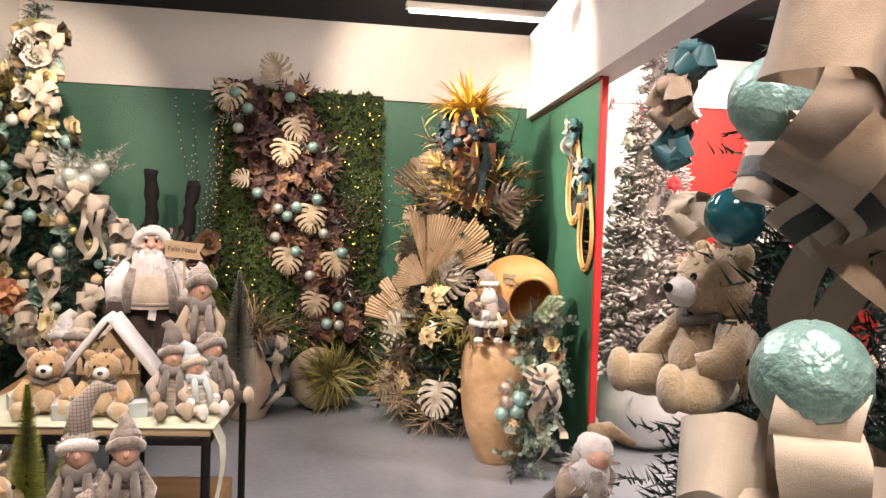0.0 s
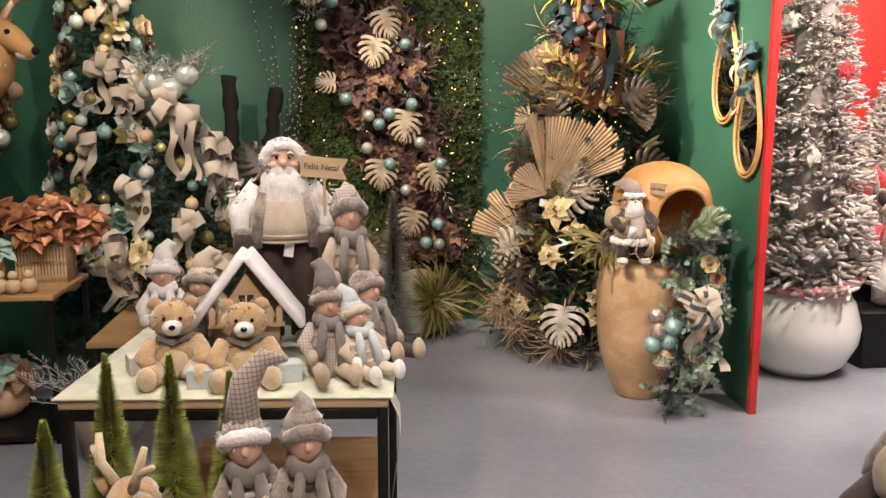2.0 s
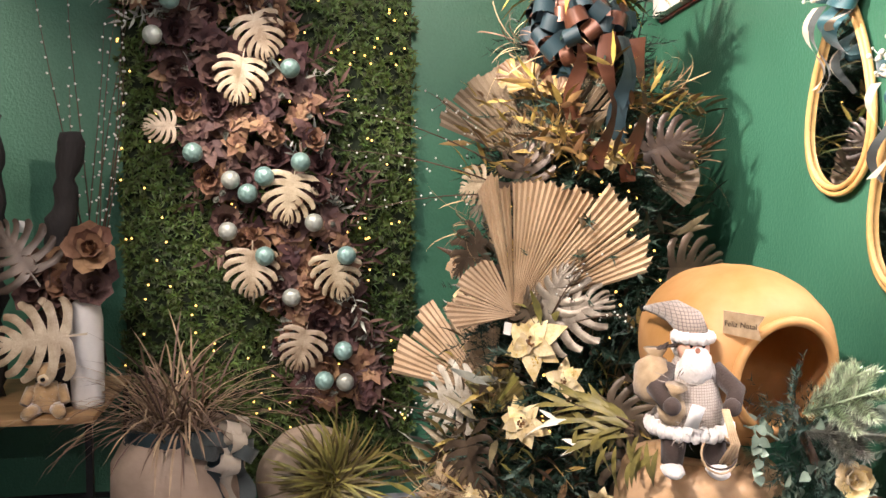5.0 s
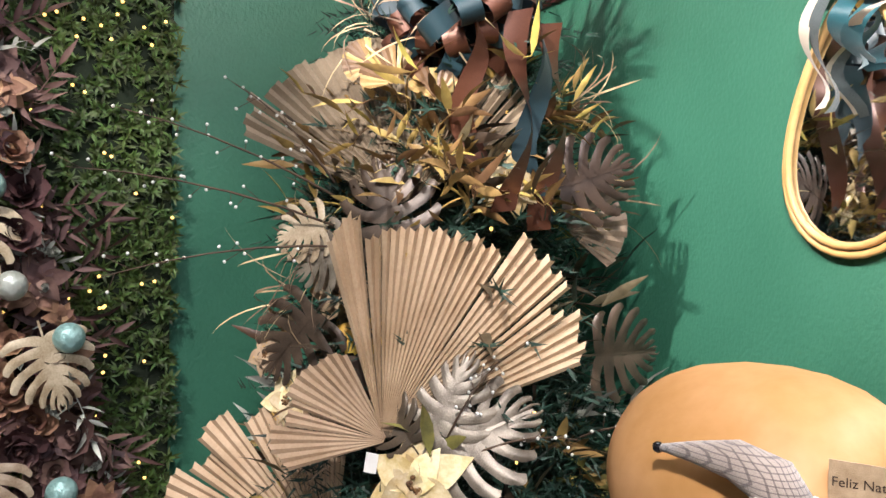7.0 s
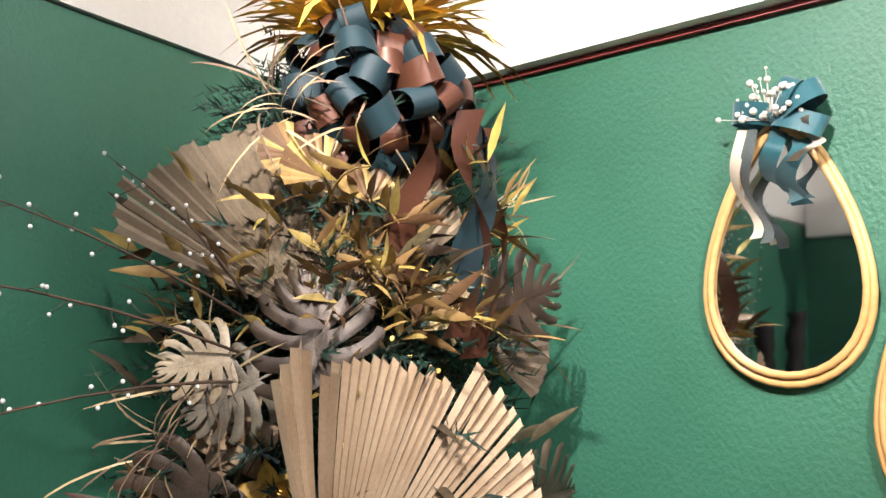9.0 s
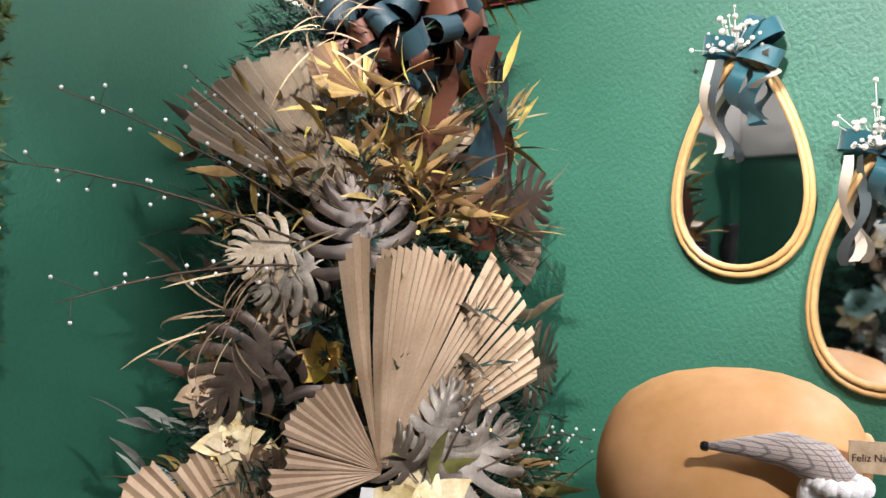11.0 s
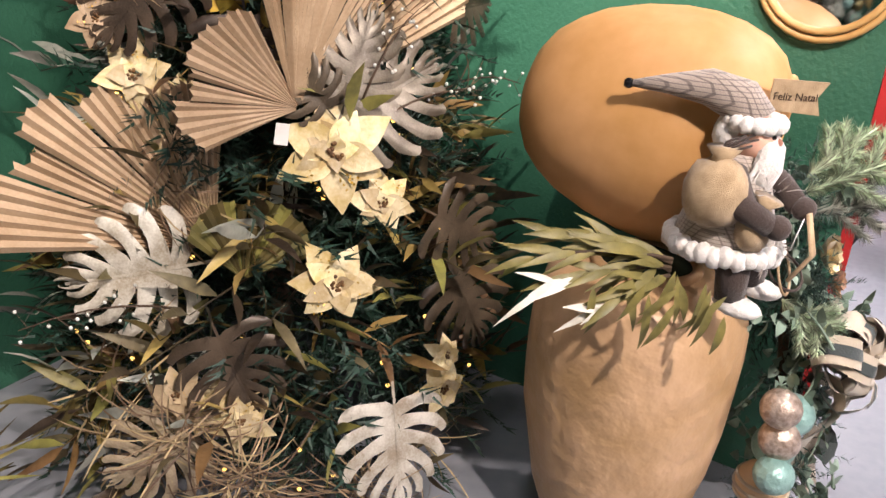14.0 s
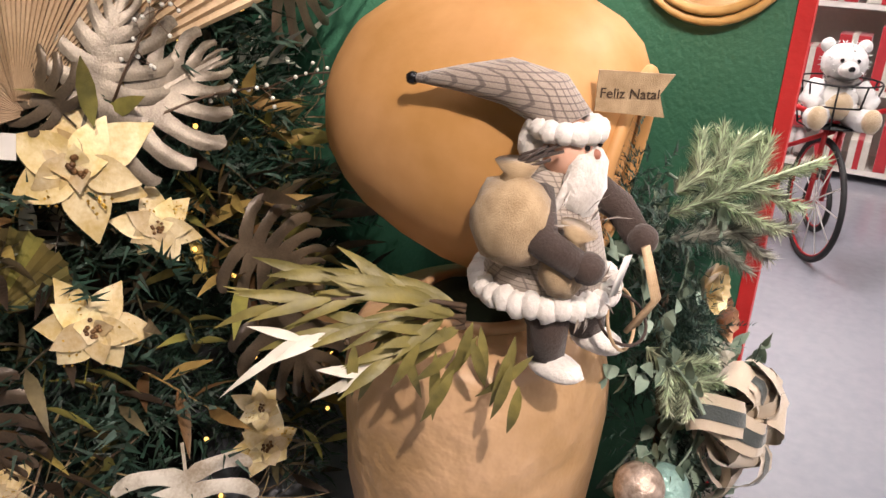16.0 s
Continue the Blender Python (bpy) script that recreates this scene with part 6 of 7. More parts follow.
def dress(t, radius, z0, z1, seed, baubles, flowers, bows, flower_mats, face=(180, 360), size=1.0):
    """Hangs baubles, silk flowers and ribbon bows on a tree's front."""
    q = random.Random(seed)

    def spot(i, n, out=0.0):
        z = z0 + (z1 - z0) * ((i + q.random()) / n)
        a = radians(q.uniform(*face))
        rr = radius(z) + out
        return Vector((rr * math.cos(a), rr * math.sin(a), z)), Vector((math.cos(a), math.sin(a), 0.2))

    for i in range(baubles):
        p, d = spot(i, baubles, 0.0)
        part("bauble", big_bauble[q.choice(("mint", "pale", "gold", "gold", "wood"))], [], t, m=Matrix.Translation(p) @ Matrix.Scale(q.uniform(0.5, 0.88) * size, 4))
    for i in range(flowers):
        p, d = spot(i, flowers, 0.01)
        sz = q.uniform(0.08, 0.12) * size
        part("silk_flower", Geo().put(poinsettia(sz, i) if i % 2 else peony(sz * 0.9, i), facing(p, d, spin=q.uniform(0, 360))), q.choice(flower_mats), t)
    for i in range(bows):
        p, d = spot(i, bows, 0.03)
        b = part("bow", Geo().put(ball(0.02, 8, 5), Matrix.Translation(p)), "linen", t, "linen ribbon bow")
        for s in bow_loops(0.11 * size, 4, seed + i, 0.06):
            part("loop", Geo().put(s, facing(p, d)), "linen", b)
        for k in range(2):
            part("tail", Geo().put(ribbon_tail(0.22, 0.05, seed + i * 3 + k, 0.8), Matrix.Translation(p + Vector((0.03 * (k * 2 - 1), 0, 0)) + d * 0.01)), "linen", b)


big = thing("christmas_tree", "tall slim fir tree covered in baubles, bows and mint flowers", "christmas tree", (-1.63, 5.55, 0))
needle_tree(big, 2.75, 0.44, 0.10, 0.25, "fir", 21, 420)
part("foot", Geo().put(lathe([(0, 0), (0.18, 0), (0.18, 0.03), (0.05, 0.06), (0, 0.06)], 18)), "black_metal", big)
dress(big, lambda z: 0.44 - 0.125 * z, 0.45, 2.6, 22, 84, 72, 9, ["mint_petal", "white_petal", "cream_petal", "bronze_leaf", "silver_leaf", "bronze_leaf", "olive_leaf"], (170, 350))

stand = thing("side_stand", "low black side stand with a brown top", "table", (-1.08, 4.42, 0))
part("tabletop", Geo().put(box(-0.29, 0.27, -0.42, 0.42, 0.56, 0.585, 0.004)), "wood_board", stand)
for sx in (-0.27, 0.25):
    for sy in (-0.40, 0.40):
        part("leg", Geo().put(box(sx - 0.012, sx + 0.012, sy - 0.012, sy + 0.012, 0, 0.559)), "black_metal", stand, smooth=False)
small = thing("christmas_tree", "small fir tree with a linen bow, baubles and frosted top", "christmas tree", (-1.09, 4.62, 0.587))
needle_tree(small, 1.10, 0.29, 0.06, 0.06, "fir", 31, 200, 0.2)
part("pot", Geo().put(lathe([(0, 0), (0.08, 0), (0.1, 0.12), (0.09, 0.13), (0, 0.11)], 18)), "burlap", small)
dress(small, lambda z: 0.30 - 0.21 * z, 0.15, 0.85, 33, 20, 7, 6, ["white_petal", "cream_petal", "silver_leaf"], (190, 350), 0.9)
b = part("bow", Geo().put(ball(0.03, 8, 6), pose(0, -0.13, 0.93)), "linen", small, "large pale linen bow")
for s in bow_loops(0.125, 7, 3, 0.065):
    part("loop", Geo().put(s, facing((0, -0.13, 0.93), (0.1, -1, 0.2))), "linen", b)
for k in range(3):
    part("tail", Geo().put(ribbon_tail(0.30, 0.04, 70 + k, 1.3, 0.03), pose(0.02 + 0.04 * k, -0.2, 0.92)), "linen", b)
for i in range(6):
    part("snowball", big_bauble["pale"], [], small, "white fluffy ball", m=pose(-0.09 + 0.035 * i, -0.13 - 0.03 * (i % 2), 1.02 + 0.03 * (i % 3)))
g = Geo()
for i in range(14):
    g.put(FIRS[i % 4], pose(0, -0.05, 1.0, 0, 0, 26 * i) @ pose(0, 0, 0, 40 + 5 * (i % 6)))
part("frosted_top", g, "silver_leaf", small, "frosted green twigs")
wg = gnome_doll(0.40, "white_fur", "white_fur", 41, "brown_cloth", wool="white_fur", trim="white_fur", scarf="white_fur")
set_doll(wg, "cloth_doll", "white furry cloth doll sitting on the side stand", "doll", (-1.08, 4.12, 0.587), 6, group="cloth dolls")

side = thing("side_table", "low black metal table with a brown top and a lower frame", "table", (-1.93, 4.68, 0))
part("tabletop", Geo().put(box(-0.30, 0.31, -0.27, 0.27, 0.675, 0.70, 0.004)), "wood_board", side)
for sx in (-0.28, 0.29):
    for sy in (-0.25, 0.25):
        part("leg", Geo().put(box(sx - 0.012, sx + 0.012, sy - 0.012, sy + 0.012, 0, 0.674)), "black_metal", side, smooth=False)
for sy in (-0.25, 0.25):
    part("rail", Geo().put(box(-0.267, 0.277, sy - 0.01, sy + 0.01, 0.02, 0.045)), "black_metal", side, smooth=False)
part("lower_shelf", Geo().put(box(-0.267, 0.277, -0.239, 0.239, 0.025, 0.04)), "black_metal", side, smooth=False)


def potted_flowers(at, r, mats, pot, count, size, label, seed):
    t = thing("potted_flowers", label, "potted plant", at)
    part("pot", Geo().put(lathe([(0, 0), (0.6 * r, 0), (0.95 * r, 0.35 * r), (r, 0.75 * r), (0.85 * r, 1.15 * r), (0.6 * r, 1.35 * r), (0.5 * r, 1.3 * r), (0, 1.2 * r)], 28, 0.03)), pot, t)
    q = random.Random(seed)
    for i in range(count):
        a, k = q.uniform(0, TAU), q.random() ** 0.6
        p = (1.25 * r * k * math.cos(a), 1.25 * r * k * math.sin(a), 1.5 * r + 0.55 * r * (1 - k) + q.uniform(-0.2, 0.3) * r)
        part("silk_flower", Geo().put(poinsettia(size * q.uniform(0.8, 1.1), i), facing(p, (p[0] * 4, p[1] * 4 - 0.3, 0.8), (0.1, 1, 0.3), q.uniform(0, 360))), mats[i % len(mats)], t)
    return t


potted_flowers((-2.02, 4.60, 0.702), 0.13, ["mint_petal"], "ochre_clay", 10, 0.12, "mint green poinsettias in a gold round pot", 51)
potted_flowers((-2.00, 4.74, 0.042), 0.12, ["mint_petal", "mint_petal", "rust_petal"], "clay", 9, 0.11, "mint poinsettias in a clay pot on the lower shelf", 52)
bask = thing("flower_basket", "slatted wooden basket filled with copper poinsettias", "basket", (-1.76, 4.78, 0.702))
for i in range(16):
    part("slat", Geo().put(box(-0.11 + 0.0147 * i - 0.005, -0.11 + 0.0147 * i + 0.005, -0.085, -0.078, 0.0, 0.20)), "pale_wood", bask, smooth=False)
part("liner", Geo().put(box(-0.115, 0.115, -0.077, 0.08, 0, 0.195, 0.005)), "wicker", bask)
for zz in (0.02, 0.1, 0.18):
    part("band", Geo().put(box(-0.118, 0.118, -0.09, -0.0855, zz - 0.006, zz + 0.006)), "wicker", bask, smooth=False)
for i in range(22):
    p = (r6.uniform(-0.24, 0.22), r6.uniform(-0.12, 0.1), 0.24 + r6.uniform(-0.03, 0.14))
    part("silk_flower", Geo().put(poinsettia(0.10, i), facing(p, (p[0] * 2, -0.7, 0.7), spin=33 * i)), "copper_petal", bask)
for i, (x, y) in enumerate(((-1.86, 4.47), (-1.80, 4.46), (-1.74, 4.48))):
    solo("wooden_ornament", Geo().put(ball(0.035, 14, 9), pose(0, 0, 0.034)).put(ball(0.022, 10, 7), pose(0, 0, 0.083)), "ball_wood", "small round wooden ornament on the table", "ornament", (x, y, 0.702), 0, "small ornaments")

silver = thing("silver_twig_plant", "spreading silver glitter twigs in a small pot on the floor", "twig plant", (-1.40, 4.25, 0))
part("pot", Geo().put(lathe([(0, 0), (0.08, 0), (0.12, 0.2), (0.10, 0.24), (0, 0.2)], 20)), "grey_clay", silver)
q8 = random.Random(8)
for i in range(26):
    a, ln = q8.uniform(0, 360), q8.uniform(0.25, 0.42)
    g = Geo()
    up = q8.uniform(25, 80)
    mm = pose(0, 0, 0.2, 0, 0, a) @ pose(0, 0, 0, up)
    g.put(tube([(0, ln * s, -0.05 * s * s) for s in (0, 0.5, 1)], [0.003, 0.002, 0.001], 4), mm)
    for k in range(22):
        s = 0.2 + 0.8 * k / 22
        g.put(leaf(0.05 * (1.1 - 0.5 * s), 0.006, 0.3, 0.2, 2), mm @ pose(0, ln * s, -0.05 * s * s, 0, q8.uniform(0, 360), 0) @ pose(0, 0, 0, 0, 0, q8.choice((-1, 1)) * q8.uniform(25, 55)))
    part("twig", g, "silver_twig", silver)

# ---- deer head on a wreath ----
wr = thing("deer_wreath", "deer head with antlers on a wreath of gold and rust flowers", "wreath", (-2.19, 5.15, 1.75), 0)
part("back_ring", Geo().put(ring(0.26, 0.05, 28, 8), pose(0, 0, 0, 0, 90)), "fir", wr)
for i in range(40):
    a = TAU * i / 40
    rr = 0.27 + q8.uniform(-0.10, 0.10)
    part("silk_flower", Geo().put(poinsettia(q8.uniform(0.06, 0.10), i), facing((0.07, rr * math.cos(a), rr * math.sin(a) * 1.3), (1, 0.2 * math.cos(a), 0.2), spin=50 * i)), ("rust_petal", "cream_petal", "bronze_leaf", "gold_leaf")[i % 4], wr)
for i in range(12):
    a = TAU * i / 12 + 0.2
    part("bauble", big_bauble[("pale", "gold", "wood")[i % 3]], [], wr, m=Matrix.Translation((0.10, 0.30 * math.cos(a), 0.38 * math.sin(a))))
g = Geo()
g.put(tube([(0.02, 0, -0.12), (0.12, -0.02, -0.02), (0.18, -0.04, 0.10), (0.20, -0.05, 0.16)], [0.13, 0.11, 0.08, 0.07], 14))
g.put(tube([(0.17, -0.04, 0.16), (0.25, -0.08, 0.12), (0.33, -0.12, 0.06), (0.36, -0.135, 0.05)], [0.075, 0.065, 0.042, 0.03], 14))
for s in (-1, 1):
    g.put(leaf(0.12, 0.06, 0.4, 0.5, 4), facing((0.16, -0.03 + s * 0.05, 0.2), (0.7, s * 0.4, 0.3), (-0.1, s, 0.3)))
hd = part("head", g, "deer_coat", wr, "tan deer head")
part("throat", Geo().put(ball(0.07, 12, 8, (0.9, 0.9, 1.4)), pose(0.16, -0.055, 0.03)), "snow_white", hd)
part("muzzle", Geo().put(ball(0.04, 12, 8, (1.3, 0.9, 0.7)), pose(0.32, -0.115, 0.045)), "snow_white", hd)
part("nose", Geo().put(ball(0.022, 10, 7), pose(0.375, -0.14, 0.06)), "eye_black", hd)
for s in (-1, 1):
    part("eye", Geo().put(ball(0.015, 10, 7), pose(0.245, -0.075 + s * 0.058, 0.15)), "eye_black", hd)
    part("antler", Geo().put(tube([(0.17, s * 0.04 - 0.03, 0.22), (0.2, s * 0.12 - 0.03, 0.32), (0.26, s * 0.16 - 0.03, 0.44)], [0.018, 0.015, 0.006], 8)).put(tube([(0.2, s * 0.12 - 0.03, 0.32), (0.30, s * 0.12 - 0.05, 0.36), (0.35, s * 0.12 - 0.05, 0.43)], [0.014, 0.011, 0.005], 8)), "ball_wood", hd, "tan branching antler")


# ---- the bearded doll that sits before the lying jar ----
g = Geo()
for s in (-1, 1):
    limb(g, [(s * 0.05, -0.01, 0.14), (s * 0.055, -0.05, 0.07), (s * 0.06, -0.055, 0.01)], [0.045, 0.035, 0.03], "brown_cloth")
    blob(g, (s * 0.062, -0.075, 0.0), 0.034, "white_fur", (0.9, 1.5, 0.62), 0.1, 3)
    limb(g, [(s * 0.06, -0.01, 0.27), (s * 0.11, -0.06, 0.22), (s * 0.085, -0.11, 0.19)], [0.028, 0.027, 0.023], "brown_cloth")
    blob(g, (s * 0.08, -0.122, 0.19), 0.025, "brown_cloth", seed=2)
limb(g, [(0, 0, 0.10), (0, 0, 0.17), (0, 0, 0.26), (0, 0, 0.30)], [0.108, 0.09, 0.065, 0.045], "plaid_small", 18)
for i in range(30):
    a = TAU * i / 30
    blob(g, (0.108 * math.cos(a), 0.108 * math.sin(a), 0.105 + 0.004 * (i % 2)), 0.019, "white_fur", (1, 1, 1.2), 0.2, i, 8, 6)
blob(g, (0, 0.022, 0.33), 0.05, "white_fur", (1, 0.8, 1.1), 0.15, 4)
blob(g, (0, -0.02, 0.33), 0.045, "skin", (1, 1, 1.05), 0.02)
blob(g, (0, -0.066, 0.33), 0.009, "nose", rough=0, n=8, k=6)
for s in (-1, 1):
    blob(g, (s * 0.017, -0.062, 0.342), 0.0045, "eye_black", rough=0, n=8, k=6)
blob(g, (0, -0.055, 0.285), 0.045, "white_fur", (1, 0.6, 1.3), 0.2, 5)
q3 = random.Random(3)
for i in range(70):
    a = q3.uniform(-1.2, 1.2)
    g.put(leaf(q3.uniform(0.05, 0.09), 0.01, 0.4, 0.2, 3), facing((0.045 * math.sin(a), -0.04 - 0.03 * math.cos(a), 0.325 - 0.015 * abs(a)), (math.sin(a) * 0.6, -1, 0.1), (math.sin(a) * 0.3 + q3.gauss(0, 0.15), 0, -1)), S["white_fur"])
for i in range(14):
    a = TAU * i / 14
    blob(g, (0.046 * math.cos(a), -0.015 + 0.046 * math.sin(a), 0.362), 0.018, "white_fur", rough=0.2, seed=i, n=8, k=6)
limb(g, [(0, -0.01, 0.36), (-0.005, 0.02, 0.398), (-0.03, 0.08, 0.418), (-0.06, 0.15, 0.415), (-0.085, 0.215, 0.408)], [0.046, 0.045, 0.036, 0.02, 0.007], "plaid", 14)
blob(g, (-0.088, 0.222, 0.407), 0.011, "eye_black", rough=0.1, n=8, k=6)
blob(g, (-0.105, 0.0, 0.235), 0.066, "burlap", (0.85, 1.0, 1.1), 0.12, 7)
limb(g, [(-0.105, 0.0, 0.285), (-0.10, 0.0, 0.305), (-0.10, 0.0, 0.325)], [0.03, 0.02, 0.034], "burlap", 12)
blob(g, (-0.07, -0.075, 0.17), 0.044, "burlap", (0.9, 0.8, 1.05), 0.14, 8)
limb(g, [(-0.066, -0.08, 0.205), (-0.064, -0.085, 0.222), (-0.062, -0.09, 0.238)], [0.026, 0.016, 0.03], "burlap", 12)
tuft(g, (-0.06, -0.09, 0.25), 0.025, "grey_fur", 12, 12, 0.05, 0.004, (1, 1, 0.6), -0.2)
tuft(g, (-0.03, -0.10, 0.12), 0.035, "grey_fur", 40, 13, 0.03, 0.005)
g.put(ring(0.05, 0.003, 20, 5), pose(0.05, -0.12, 0.06, 70, 20), S["pale_wood"])
g.put(ring(0.044, 0.003, 20, 5), pose(0.05, -0.122, 0.06, 40, -20), S["brown_cloth"])
for i in range(8):
    limb(g, [(-0.115 + 0.004 * i, 0.005, 0.31 + 0.003 * i), (-0.085 + 0.008 * i, -0.045 + 0.01 * (i % 4), 0.335 + 0.006 * (i % 3))], 0.0025, "brown_cloth", 5)
for i in range(4):
    limb(g, [(0.05 + 0.004 * i, -0.14, 0.19), (0.07 + 0.006 * i, -0.16, 0.1), (0.05 + 0.012 * i, -0.13, 0.04)], 0.0045, "pale_wood", 6)
g.put(box(-0.025, 0.015, -0.001, 0.001, -0.035, 0.03), pose(-0.02, -0.145, 0.17, 10, 15, 12), S["tag_paper"])
set_doll(g, "santa_figure", "bearded doll in plaid with pointed hat, burlap sacks, fur hem", "doll", (1.135, 4.60, 0.775), -12, scale=0.90)
sg = thing("burlap_sign", "small burlap pennant lettered Feliz Natal by the sitting doll", "sign", (1.235, 4.535, 1.135), -58)
sg.matrix_basis = sg.matrix_basis @ Matrix.Scale(0.72, 4)
part("cloth", Geo().put(([(-0.07, 0, -0.035), (0.07, 0, -0.045), (0.055, 0, 0.0), (0.08, 0, 0.04), (-0.07, 0, 0.045), (-0.07, 0.004, -0.035), (0.07, 0.004, -0.045), (0.055, 0.004, 0.0), (0.08, 0.004, 0.04), (-0.07, 0.004, 0.045)], [(0, 1, 2, 3, 4), (9, 8, 7, 6, 5)] + [(i, i + 5, (i + 1) % 5 + 5, (i + 1) % 5) for i in range(5)])), "burlap", sg, smooth=False)
words("Feliz Natal", 0.028, sg, pose(-0.005, -0.002, 0.0, 90, 0, 0))

# ---- garland that falls beside the jars ----
LINE = [Vector(p) for p in ((1.44, 4.66, 0.92), (1.47, 4.56, 0.75), (1.44, 4.52, 0.52), (1.38, 4.49, 0.27), (1.29, 4.47, 0.06))]
jgar = thing("jar_garland", "falling fir garland with mint balls, roses and striped ribbon", "garland", (1.39, 4.53, 0))
off = Vector((1.42, 4.60, 0))


def along(s):
    k = min(3, int(s * 4))
    return LINE[k].lerp(LINE[k + 1], s * 4 - k) - off


g, e = Geo(), Geo()
q4 = random.Random(4)
for i in range(150):
    s = q4.random()
    p = along(s)
    d = Vector((q4.gauss(0.1, 0.7), q4.gauss(-0.35, 0.5), q4.gauss(-0.3, 0.6))).normalized()
    g.put(FIRS[i % 4], facing(p, d.cross((0.3, 0.5, 0.8)), d) @ Matrix.Scale(q4.uniform(0.45, 0.75) * (1.0 - 0.3 * s), 4))
for i in range(75):
    s = q4.random()
    p = along(s) + Vector((q4.gauss(0.02, 0.07), q4.gauss(-0.05, 0.04), q4.gauss(0, 0.05)))
    e.put(spray(0.12, 8, 0.035, 0.028, i % 5), facing(p, (q4.gauss(0, 0.5), -1, q4.gauss(0, 0.4)), (q4.gauss(0, 1), -0.2, q4.gauss(-0.2, 1))))
part("fir_foliage", g, "fir_teal", jgar, "blue-green fir twigs")["kind"] = "stuff"
part("eucalyptus", e, "eucalyptus", jgar, "pale eucalyptus leaves")["kind"] = "stuff"
part("stem", Geo().put(tube([p - off for p in LINE], 0.012, 6)), "stem", jgar)
for i, (x, z, r, mt) in enumerate(((1.217, 0.516, 0.042, "ball_sparkle"), (1.225, 0.440, 0.043, "ball_sparkle"), (1.298, 0.464, 0.047, "ball_mint"), (1.284, 0.385, 0.047, "ball_mint"), (1.196, 0.372, 0.042, "ball_mint"), (1.269, 0.288, 0.056, "ball_wood"))):
    bl = part("bauble", Geo().put(ball(r, 20, 14, rough=0.03 if mt != "ball_mint" else 0, freq=9), Matrix.Translation(Vector((x + 0.02, 4.50 - 0.012 * i % 0.03, z)) - off)), mt, jgar, "glittered bauble" if mt == "ball_sparkle" else "")
    if mt == "ball_wood":
        for k in (-0.02, 0.0, 0.02):
            part("band", Geo().put(ring(math.sqrt(r * r - k * k) + 0.001, 0.004, 24, 6), Matrix.Translation(Vector((x + 0.02, 4.50 - 0.012 * i % 0.03, z + k)) - off)), "linen", bl)
for i, (x, y, z, r, mt) in enumerate(((1.50, 4.50, 0.77, 0.06, "cream_petal"), (1.53, 4.47, 0.70, 0.05, "rust_petal"), (1.50, 4.46, 0.64, 0.05, "white_petal"), (1.56, 4.48, 0.60, 0.045, "mint_petal"))):
    part("rose", Geo().put(peony(r, i), facing(Vector((x, y, z)) - off, (-0.2, -1, 0.3))), mt, jgar, "cloth rose")
bw = part("bow", Geo().put(ball(0.022, 8, 6), Matrix.Translation(Vector((1.44, 4.44, 0.56)) - off)), "linen", jgar, "linen and dark striped ribbon bow")
for i, s in enumerate(bow_loops(0.125, 12, 14, 0.06)):
    lp = part("loop", Geo().put(s, facing(Vector((1.44, 4.44, 0.57)) - off, (-0.15, -1, 0.2))), "linen", bw)
    if i % 2:
        part("stripe", Geo().put((np.array(bow_loops(0.125, 12, 14, 0.024)[i][0]) * 1.02, s[1]), facing(Vector((1.44, 4.44, 0.57)) - off, (-0.15, -1, 0.2))), "stripe_dark", lp)
for i, (x, z, ln) in enumerate(((1.40, 0.54, 0.34), (1.46, 0.54, 0.22), (1.52, 0.55, 0.30), (1.43, 0.52, 0.42))):
    part("tail", Geo().put(ribbon_tail(ln, 0.048, 80 + i, 1.2, 0.05), Matrix.Translation(Vector((x, 4.42 - 0.008 * i, z)) - off)), ("linen", "stripe_dark", "linen", "beige_cloth")[i], bw)
for i, (o, d, ln) in enumerate((((1.41, 4.56, 0.92), (0.30, -0.75, 0.42), 0.25), ((1.41, 4.55, 0.88), (0.42, -0.8, 0.16), 0.20), ((1.43, 4.56, 0.95), (0.5, -0.6, 0.6), 0.17), ((1.36, 4.55, 0.70), (-0.1, -0.8, -0.4), 0.16))):
    d = Vector(d).normalized()
    pg = Geo()
    pg.put(tube([(0, 0, 0), (0, ln, 0)], [0.0035, 0.0015], 5))
    pg.put(fir_branch(ln, 520, 0.042, i + 90, 0.1, 0.0018))
    pg.put(fir_branch(ln * 0.92, 420, 0.04, i + 95, 0.1, 0.0018))
    br = Geo().put((np.concatenate(pg.v), pg.f), facing(Vector(o) - off, d.cross((0.5, 0.1, 0.8)), d))
    part("frosted_branch", br, "frost_fir" if i != 1 else "silver_leaf", jgar, "frosted fir branch")
ol = thing("olive_spray", "long olive and white willow leaves lying over the jar's mouth", "leaf spray", (1.055, 4.675, 0.785))
WAY = Vector((-0.50, 0.84, 0.12)).normalized()
SIDE = Vector((-0.84, -0.50, 0.0))
